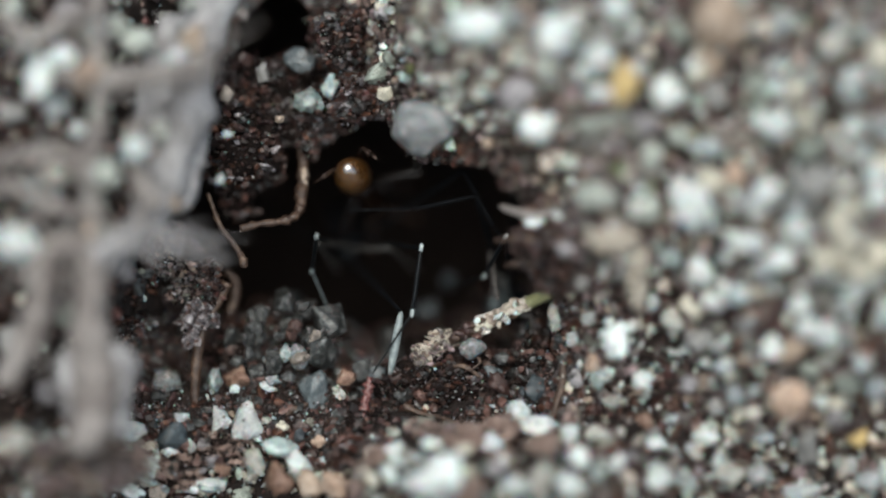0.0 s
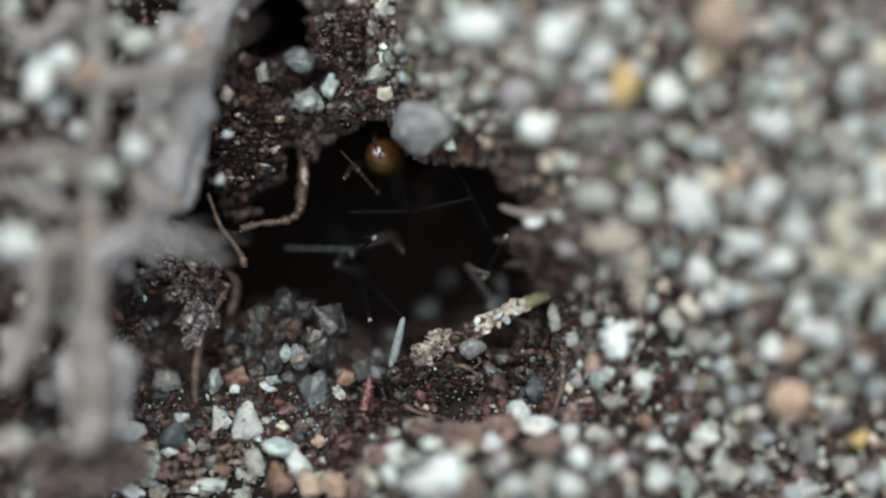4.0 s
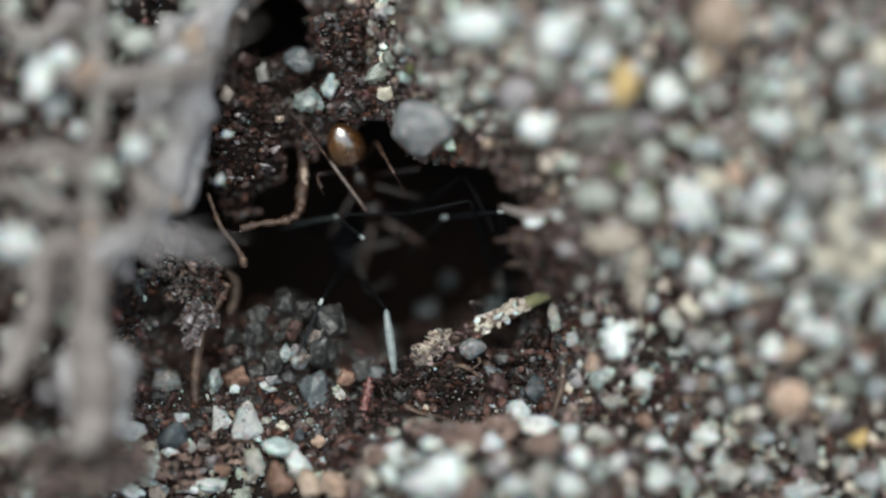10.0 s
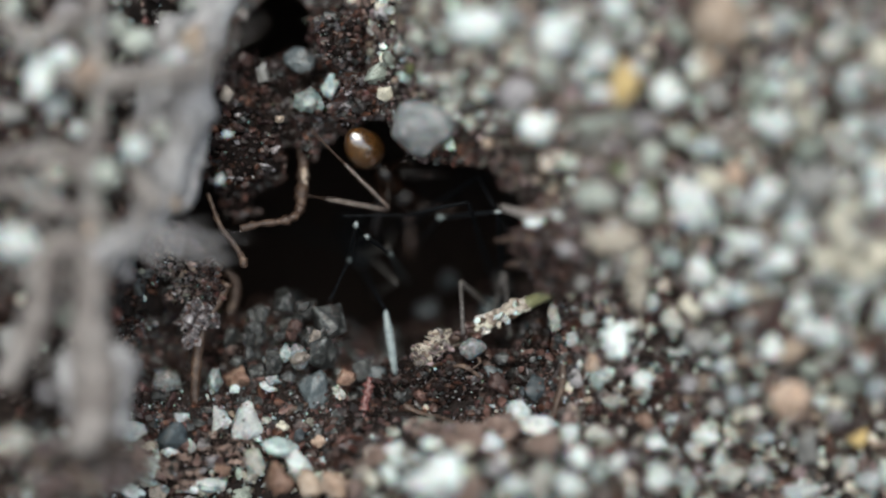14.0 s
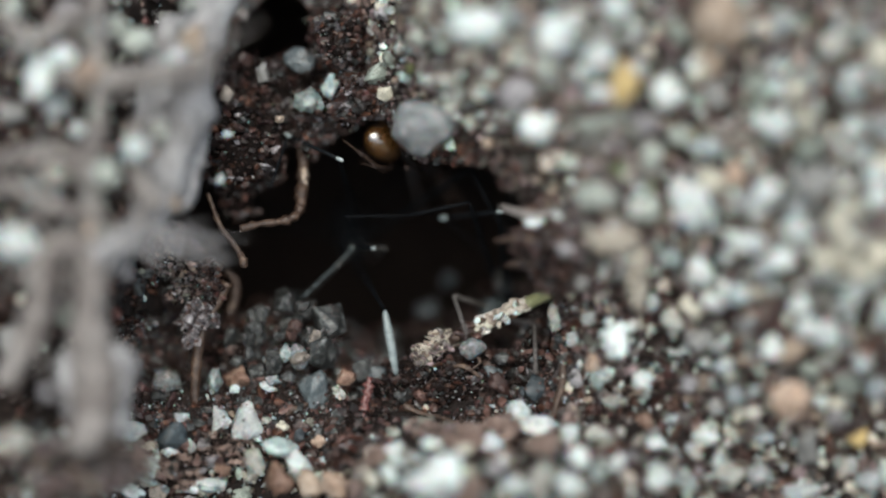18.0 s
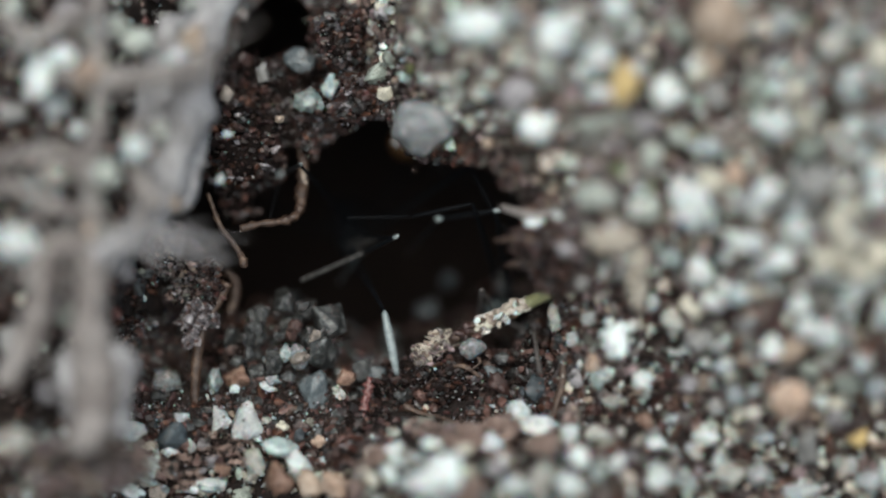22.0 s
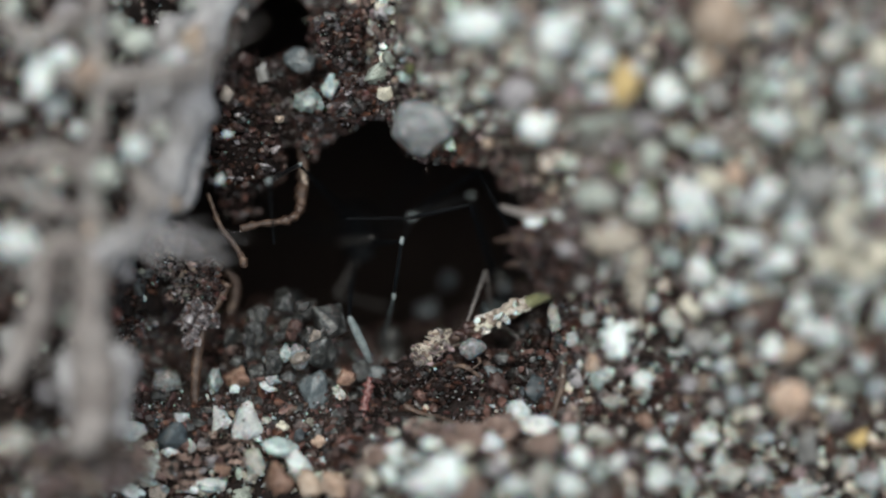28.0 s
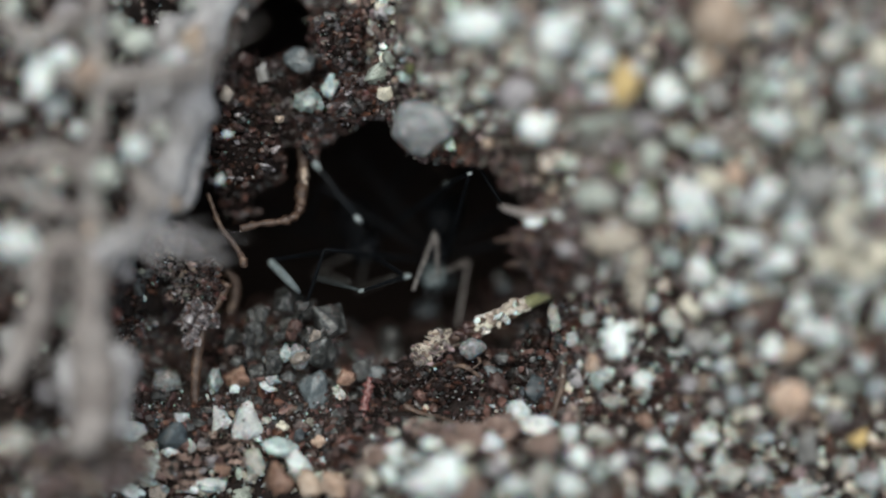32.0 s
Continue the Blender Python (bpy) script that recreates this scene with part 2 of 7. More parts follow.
def tube(bm, pts, radii, seg=8, rough=0.0, seed=0):
    """A tapered tube along points in millimetres, with a lumpy skin where rough is given."""
    rnd = random.Random(seed)
    pts = [Vector(p) for p in pts]
    rings = []
    up = Vector((0.31, 0.17, 0.93))
    for i, p in enumerate(pts):
        d = (pts[min(i + 1, len(pts) - 1)] - pts[max(i - 1, 0)]).normalized()
        s1 = d.cross(up).normalized()
        s2 = d.cross(s1)
        ring = []
        for k in range(seg):
            a = 2 * math.pi * k / seg
            r = radii[i] * (1 + rough * (rnd.random() - 0.5) * 2)
            ring.append(bm.verts.new((p + (s1 * math.cos(a) + s2 * math.sin(a)) * r) * S))
        rings.append(ring)
    for p, q in zip(rings, rings[1:]):
        for k in range(seg):
            bm.faces.new((p[k], p[(k + 1) % seg], q[(k + 1) % seg], q[k]))
    for ring in (rings[0], rings[-1]):
        bm.faces.new(ring)
    bmesh.ops.recalc_face_normals(bm, faces=bm.faces)


def spline(ctrl, n=8):
    """Points of a smooth curve through the control points (x, y, z[, r])."""
    c = [Vector(p[:3]) for p in ctrl]
    r = [p[3] if len(p) > 3 else 0.1 for p in ctrl]
    out, rad = [], []
    for i in range(len(c) - 1):
        p0, p1, p2, p3 = c[max(i - 1, 0)], c[i], c[i + 1], c[min(i + 2, len(c) - 1)]
        for k in range(n):
            t = k / n
            out.append(0.5 * ((2 * p1) + (p2 - p0) * t + (2 * p0 - 5 * p1 + 4 * p2 - p3) * t * t
                              + (3 * p1 - p0 - 3 * p2 + p3) * t ** 3))
            rad.append(r[i] * (1 - t) + r[i + 1] * t)
    out.append(c[-1])
    rad.append(r[-1])
    return out, rad


def fbm(p, octs=4, lac=2.1, gain=0.5):
    a, s = 1.0, 0.0
    for _ in range(octs):
        s += a * noise.noise(p)
        p = p * lac
        a *= gain
    return s


def smooth(t):
    t = min(1.0, max(0.0, t))
    return t * t * (3 - 2 * t)


def ramp_of(pairs, x):
    """Piecewise smooth curve through (x, value) pairs."""
    if x <= pairs[0][0]:
        return pairs[0][1]
    for (a, va), (b, vb) in zip(pairs, pairs[1:]):
        if x <= b:
            return va + (vb - va) * smooth((x - a) / (b - a))
    return pairs[-1][1]


# ---- the ground: one sheet, with the bank and the hole in it ----
def relief(x, u):
    """How far the bank's skin stands out at (x, u)."""
    h = ramp_of(RISE, x) * (0.42 + 0.58 * smooth((u + 4.5) / 7.0))
    h += 2.1 * smooth((-5.4 - u) / 2.4) * smooth((x + 5.0) / 4.0) * (1 - smooth((x - 3.0) / 8.0))
    h += 2.0 * smooth((u - 2.2) / 5.5) * smooth((x + 2.6) / 2.6) * (1 - 0.7 * smooth((x - 2.0) / 6.0))
    h += 2.6 * smooth((-9.0 - x) / 3.0) * smooth((u + 4.5) / 3.0)
    lo, hi = ramp_of(LIP, x), ramp_of(SILL, x)
    inside = smooth((x + 10.5) / 2.0) * (1 - smooth((x - 3.0) / 1.0))
    h -= 1.8 * smooth((u - lo) / max(0.5, hi - lo)) * inside * (1 - smooth((u - hi - 3.0) / 3.0) * smooth((x + 3.5) / 2.0))
    h -= 1.3 * smooth((x + 11.6) / 1.2) * (1 - smooth((x + 8.2) / 1.5)) * smooth((u + 5.4) / 1.2) * (1 - smooth((u + 2.2) / 1.6))
    return h + lift(x, u)


def lift(x, u):
    """The brow over the hole, its right lip and the heap before it stand out; the far slope falls back a little."""
    brow = 1.25 * smooth((u - 3.4) / 3.4) * smooth((x + 2.0) / 2.4) * (1 - smooth((x - 3.0) / 5.0))
    lip = 1.4 * smooth((x + 1.0) / 2.8) * smooth((u + 2.2) / 2.2) * (1 - smooth((x - 5.0) / 4.0)) * (1 - smooth((u - 3.4) / 3.4))
    heap = 1.0 * smooth((-5.5 - u) / 1.7) * smooth((x + 3.2) / 2.6) * (1 - smooth((x - 3.4) / 5.0))
    flank = 1.3 * smooth((x - 6.5) / 4.0) * smooth((u + 7.0) / 3.0) * (1 - smooth(u / 3.0))
    corner = 2.4 * smooth((-10.7 - x) / 1.5) * smooth((-4.4 - u) / 1.6)
    return brow + lip + heap + flank + corner - 0.25 * ramp_of(RISE, x) * (0.42 + 0.58 * smooth((u + 4.5) / 7.0)) * smooth((x - 4.0) / 5.0)


def raised(x, u, h):
    """A place noted on the bank's plain skin, moved out with the brow, lip or heap on the line to the lens, and its scale."""
    k = h + lift(x, u) - 0.42 * max(0.0, h - 2.0) * smooth((-7.6 - x) / 1.6)
    f = (DIST - k) / (DIST - h)
    return x * f, u * f, k, f


RISE = [(1.6, 0.0), (3.4, 0.8), (6.2, 2.6), (10.5, 4.2), (17.0, 5.8)]
LIP = [(-11.0, -5.2), (-7.3, -6.0), (-3.5, -6.3), (-0.8, -6.1), (2.2, -5.4), (3.9, -5.0)]
SILL = [(-10.0, -2.2), (-7.6, -2.2), (-5.6, -2.3), (-4.0, -3.0), (-1.6, -4.0), (0.3, -4.1), (2.3, -4.0), (3.6, -3.6)]
RIM = [(-9.0, 1.6), (-7.9, 3.0), (-6.8, 8.2), (-5.4, 9.4), (-4.4, 8.0), (-3.7, 5.2), (-3.2, 4.9), (-2.3, 4.7), (-1.75, 4.2), (-1.2, 3.2), (0.0, 2.95),
       (1.2, 2.8), (2.2, 2.0), (3.0, 1.0), (3.6, -0.6), (4.0, -2.6)]


def lines_to(stops_, n):
    """Spreads n steps between given stops, for the outer parts of the sheet."""
    out = []
    for a, b in zip(stops_, stops_[1:]):
        out += [a + (b - a) * k / n for k in range(n)]
    return out + [stops_[-1]]


def sheet_point(x, u, h):
    """The bank runs out into level ground above and below."""
    v = min(13.0, max(-13.0, u))
    p = bank(x, v, h)
    return p + INTO * (u - v) * S


CAVE = 15.0
DOWN = (INTO * 0.82 - Vector((0, 0, 1)) * 0.57).normalized()      # the way in which the hole runs


def cave_share(x):
    return smooth((x + 9.6) / 1.6) * (1 - smooth((x - 3.2) / 0.9))


def lumps(x, y, z, far):
    q = Vector((x, y, z))
    return (0.42 * fbm(q * 0.55, 3) + 0.2 * fbm(q * 1.9 + Vector((7, 3, 1)), 3)) * far


def hole_side(x, k, n):
    """A point of the hole's lining: in along the floor, up the back and out under the roof; the hole widens inside."""
    t = k / n
    lo, hi = ramp_of(SILL, x), ramp_of(RIM, x)
    if t < 0.4:
        d, f = (t / 0.4) ** 1.3, 0.0
    elif t < 0.6:
        d, f = 1.0, (t - 0.4) / 0.2
    else:
        d, f = 1 - ((t - 0.6) / 0.4) ** 0.8, 1.0
    w = cave_share(x)
    u = lo + (hi - lo) * (f * w + t * (1 - w))
    spread = 1 + 0.8 * smooth(d * 3) * w
    mid = 0.3
    roof = mid + (u - mid) * spread
    floor_u = lo - 2.4 * d * w
    u = floor_u + (roof - floor_u) * smooth(f)
    xx = -2.8 + (x + 2.8) * spread
    return bank(xx, u, relief(x, lo) * (1 - t) + relief(x, hi) * t) + DOWN * CAVE * d * w * S


def build_ground():
    cols = [-4e4, -4e3, -600, -150, -60, -32] + lines_to([-21, -15, -11, 5, 17, 23], 30)
    cols = sorted(set(cols + [-11 + 16 * k / 190 for k in range(191)] + [5 + 12 * k / 90 for k in range(91)] + [32, 60, 150, 600, 4e3, 4e4]))
    low = [-4e4, -4e3, -600, -200, -100, -60, -40, -28, -20, -15, -13]
    high = [13, 15, 20, 28, 40, 60, 100, 200, 600, 4e3, 4e4]
    nb, nc, nt = 100, 60, 110
    verts, rows = [], len(low) + nb + nc + nt + len(high)
    for x in cols:
        near = 1 - smooth((abs(x) - 20) / 15)
        lo, hi = ramp_of(SILL, x), ramp_of(RIM, x)
        col = []
        for u in low:
            col.append((sheet_point(x, u, relief(x, max(u, -13)) * near * (1 - smooth((-u - 13) / 10))), 0.6 * near))
        for k in range(nb):
            u = -12.5 + (lo + 12.5) * k / nb
            col.append((bank(x, u, relief(x, u) * near), near))
        for k in range(nc):
            col.append((hole_side(x, k, nc), 1.2 * near))
        for k in range(nt):
            u = hi + (12.5 - hi) * k / (nt - 1)
            col.append((bank(x, u, relief(x, u) * near), near))
        for u in high:
            col.append((sheet_point(x, u, relief(x, min(u, 13)) * near * (1 - smooth((u - 13) / 10))), 0.6 * near))
        for p, far in col:
            q = p / S
            if far > 0.01:
                p = p + (EN * 0.8 + Vector((0, 0, 0.6))) * lumps(q.x, q.y, q.z, far) * S
            verts.append(p)
    faces = []
    for i in range(len(cols) - 1):
        for k in range(rows - 1):
            a = i * rows + k
            faces.append((a, a + rows, a + rows + 1, a + 1))
    me = bpy.data.meshes.new("ground")
    me.from_pydata([tuple(v) for v in verts], [], faces)
    me.polygons.foreach_set("use_smooth", [True] * len(me.polygons))
    me.materials.append(SOIL)
    return tagged(new("ground", me), "dark brown crumbly soil bank with a nest hole in it", "soil", kind="structure")


ground = build_ground()


# ---- sand grains ----
def chip(seed, cuts=9, level=2, rough=0.06, lobes=0):
    """An angular grain of about 1 mm radius: lobes grown together, cut by planes, with worn edges and an uneven skin."""
    rnd = random.Random(seed)

    def way():
        return Vector((rnd.gauss(0, 1), rnd.gauss(0, 1), rnd.gauss(0, 1))).normalized()

    bm = bmesh.new()
    bmesh.ops.create_icosphere(bm, subdivisions=level, radius=1.0)
    planes = [(way(), rnd.uniform(0.42, 0.74)) for _ in range(cuts)]
    balls = [(way() * rnd.uniform(0.35, 0.6), rnd.uniform(0.4, 0.6)) for _ in range(lobes)]
    core = 1.0 if not lobes else 0.72
    for v in bm.verts:
        d = v.co.normalized()
        r = core
        for c, rad in balls:
            k = d.dot(c)
            q = k * k - c.length_squared + rad * rad
            if q > 0:
                r = max(r, k + math.sqrt(q))
        for n, c in planes:
            k = d.dot(n)
            if k > 0.05:
                r = min(r, c / k)
        r *= 1 + rough * (noise.noise(d * 2.3 + Vector((seed, 0, 0))) * 2 + 0.8 * noise.noise(d * 6 + Vector((0, seed, 0)))
                          + 0.3 * noise.noise(d * 14 + Vector((0, 0, seed))))
        v.co = d * r * S
    return bm


def splinter(seed, n=13, deep=0.85, peak=0.0, cuts=2, worn=2):
    """A broken piece of stone with flat faces: the hull of random points, drawn up to a peak where asked, with worn edges."""
    rnd = random.Random(seed)
    bm = bmesh.new()
    lean = rnd.uniform(-0.4, 0.4)
    for _ in range(n):
        d = Vector((rnd.gauss(0, 1), rnd.gauss(0, 1), rnd.gauss(0, 1))).normalized()
        if peak:
            y = rnd.uniform(-1, -0.5) if rnd.random() < 0.55 else rnd.uniform(-0.2, 1)
            d = Vector((rnd.uniform(-1, 1), y, rnd.uniform(-1, 1)))
        up = (d.y + 1) / 2
        bm.verts.new(Vector(((d.x * (1 - peak * up) + lean * peak * up) * 0.9, d.y * 0.9, d.z * deep * (1 - 0.5 * peak * up))) * S)
    res = bmesh.ops.convex_hull(bm, input=bm.verts[:])
    loose = [g for g in res["geom_interior"] + res["geom_unused"] if isinstance(g, bmesh.types.BMVert)]
    bmesh.ops.delete(bm, geom=list(set(loose)), context="VERTS")
    if cuts:
        bmesh.ops.bevel(bm, geom=bm.edges[:], offset=0.13 * S, segments=worn, affect="EDGES", clamp_overlap=True)
        bmesh.ops.triangulate(bm, faces=bm.faces[:])
        bmesh.ops.subdivide_edges(bm, edges=[e for e in bm.edges if e.calc_length() > 0.14 * S], cuts=cuts + 1, use_grid_fill=True)
        bmesh.ops.triangulate(bm, faces=bm.faces[:])
        for v in bm.verts:
            q = v.co / S
            v.co *= 1 + 0.13 * fbm(q * 1.7 + Vector((seed, 0, 0)), 3, 2.3, 0.55) + 0.03 * fbm(q * 5 + Vector((0, seed, 0)), 2)
    else:
        bmesh.ops.triangulate(bm, faces=bm.faces[:])
    return bm


CHIPS = {}
N_CHIP = 12


def grown(seed, n, pieces):
    """A grain of several splinters grown together."""
    rnd = random.Random(seed)
    bm = splinter(seed, n, cuts=1, worn=1)
    for k in range(pieces):
        other = splinter(seed * 3 + k, 11, cuts=1, worn=1)
        d = Vector((rnd.uniform(-1, 1), rnd.uniform(-1, 1), rnd.uniform(-0.5, 0.8))).normalized()
        r = rnd.uniform(0.3, 0.5)
        bmesh.ops.transform(other, matrix=Matrix.Translation(d * (0.92 - 0.55 * r) * S) @ pose(0, 0, 0, k * 70, k * 40, 0) @ Matrix.Diagonal((r, r, r, 1)), verts=other.verts)
        me = bpy.data.meshes.new("piece")
        other.to_mesh(me)
        other.free()
        bm.from_mesh(me)
        bpy.data.meshes.remove(me)
    return bm


def dust(me, seed, n, mats, big):
    """Sticks crumbs of soil to a grain's skin: returns a mesh with them."""
    rnd = random.Random(seed)
    vs = np.array([v.co[:] for v in me.vertices])
    fs = [tuple(p.vertices) for p in me.polygons]
    allv, base, mi = [vs], len(vs), [0] * len(fs)
    for k in range(n):
        v, f = grit_data()[k % 6]
        p = vs[rnd.randrange(len(vs))]
        r = 0.022 + big * rnd.random() ** 3
        allv.append(v * r * rnd.uniform(0.8, 1.4) + p * rnd.uniform(0.98, 1.03))
        fs += [tuple(int(i) + base for i in tri) for tri in f]
        mi += [1 + rnd.randrange(len(mats))] * len(f)
        base += len(v)
    out = bpy.data.meshes.new("grain")
    out.from_pydata(np.concatenate(allv).tolist(), [], fs)
    for m in [me.materials[0]] + list(mats):
        out.materials.append(m)
    out.polygons.foreach_set("material_index", mi)
    out.polygons.foreach_set("use_smooth", [m == 0 for m in mi])
    bpy.data.meshes.remove(me)
    return out


def chip_mesh(mat, k):
    key = (mat.name, k)
    if key not in CHIPS:
        rough = 0.22 if mat in (CRUMB, CLOD, REDSTONE, RUST) else 0.12
        if mat in (FROST, BLUESTONE):
            bm = splinter(300 + k, 20, 0.45, 0.5 if mat == FROST else 0.0)
        elif mat in (QUARTZ, CLEAR, WETSHADED, GREYSTONE, GREENSTONE, DARKSTONE, CREAM):
            bm = grown(320 + k, 13 + k % 6, k % 3)
        elif mat == HAZY:
            bm = chip(150 + k, 3, 4, 0.05, 1)
        else:
            bm = chip(100 + k, 5 + k % 4, 3 if rough > 0.2 else 4, rough, k % 3)
        me = mesh_of("grain", bm, mat)
        if mat in (WETSHADED, BLUESTONE, DARKSTONE, FROST, GREYSTONE):
            me = dust(me, 500 + k, 40, (CRUMB, CRUMB, GLINT), 0.12)
        elif mat in (QUARTZ, CLEAR, CREAM, GREENSTONE, PINKSTONE):
            me = dust(me, 500 + k, 26, (CRUMB, GLINT, QUARTZ), 0.1)
        CHIPS[key] = me
    return CHIPS[key]


GRIT = []


def grit_data():
    """The smallest crumbs, as arrays."""
    if not GRIT:
        for k in range(6):
            bm = splinter(400 + k, 9, 0.8, 0, 0)
            bm.verts.ensure_lookup_table()
            bm.verts.index_update()
            GRIT.append((np.array([v.co[:] for v in bm.verts]), np.array([[v.index for v in f.verts] for f in bm.faces])))
            bm.free()
    return GRIT


KINDS = {
    "q": (QUARTZ, "quartz_grain", "white quartz sand grain lying on the soil"),
    "c": (CLEAR, "clear_grain", "greyish translucent quartz grain lying on the soil"),
    "g": (GREYSTONE, "grey_grain", "grey worn mineral grain lying on the soil"),
    "k": (HAZY, "hazy_grain", "large hazy grey quartz grain at the hole's rim"),
    "s": (FROST, "quartz_splinter", "frosted grey peaked splinter of quartz on the soil"),
    "b": (BLUESTONE, "bluish_splinter", "flat bluish-grey splinter of stone on the hole's floor"),
    "w": (WETSHADED, "damp_grain", "damp grey mineral grain, darkened in place of the hole floor's shade"),
    "o": (RUST, "rusty_grain", "rusty orange-brown crumb of stone on the soil"),
    "t": (TAN, "tan_chip", "tan flake of dry plant matter among the grains"),
    "m": (MOSS, "moss_tuft", "tiny green tuft of moss among the grains"),
    "d": (DARKSTONE, "dark_grain", "dark blue-grey mineral grain in the soil"),
    "a": (AMBERSTONE, "yellow_grain", "amber yellow quartz grain among white grains"),
    "p": (PINKSTONE, "pink_grain", "orange-pink feldspar grain lying on the soil"),
    "r": (REDSTONE, "red_grain", "rust-red crumb of stone in the soil"),
    "v": (GREENSTONE, "green_grain", "pale grey-green mineral grain lying on the soil"),
    "y": (CREAM, "cream_grain", "cream-coloured quartz grain lying on the soil"),
}
_count = [0]


def grain(kind, x, u, h, a, b, turn=0):
    """One sand grain, a by b millimetres across, at (x, u, h) on the bank."""
    x, u, h, f = raised(x, u, h)
    return lay(kind, x, u, h, a * f, b * f, turn)


def lay(kind, x, u, h, a, b, turn=0):
    """A sand grain on the finished skin."""
    mat, name, label = KINDS[kind]
    _count[0] += 1
    k = _count[0] * 7 % N_CHIP
    ob = new(name, chip_mesh(mat, k))
    spin = random.Random(_count[0])
    ob.matrix_world = at(x, u, h, 0, 0, turn, (a / 1.58, b / 1.58, (a + b) / 3.5))
    if kind not in "sb":
        ob.matrix_world = ob.matrix_world @ pose(0, 0, 0, spin.choice((0, 90, 180)), 0, spin.choice((0, 90, 180, 270)))
    return tagged(ob, label, "sand grain", name.replace("_", " ") + "s on the bank")


def join_stuff(name, shapes, mats, items, label, category, parent=None):
    """Many small pieces as one object; items: (pose, shape index, material index)."""
    allv, allf, mi = [], [], []
    base = 0
    data = []
    for bm in shapes:
        bm.verts.ensure_lookup_table()
        bm.verts.index_update()
        data.append((np.array([v.co[:] for v in bm.verts]), np.array([[v.index for v in f.verts] for f in bm.faces])))
        bm.free()
    for m, s, k in items:
        v, f = data[s]
        mm = np.array(m)
        allv.append(v @ mm[:3, :3].T + mm[:3, 3])
        allf.append(f + base)
        mi.append(np.full(len(f), k))
        base += len(v)
    vv, ff, mm = np.concatenate(allv), np.concatenate(allf), np.concatenate(mi)
    me = bpy.data.meshes.new(name)
    me.from_pydata(vv.tolist(), [], ff.tolist())
    for m in mats:
        me.materials.append(m)
    me.polygons.foreach_set("material_index", mm.astype(np.int32))
    ob = new(name, me)
    return tagged(ob, label, category, kind="stuff")


def in_hole(x, u):
    return cave_share(x) > 0.35 and ramp_of(SILL, x) < u < ramp_of(RIM, x)


def skin(x, u):
    """The height of the soil's uneven skin at (x, u)."""
    h = relief(x, u)
    q = bank(x, u, h) / S
    return h + 0.95 * lumps(q.x, q.y, q.z, 1.0)


def rim_near(x, u):
    """Whether (x, u) lies on the browner soil just outside the hole's upper and right edge."""
    return -3.4 < x < 5.4 and u < ramp_of(RIM, x - 0.9) + 1.1 and u > -2.6


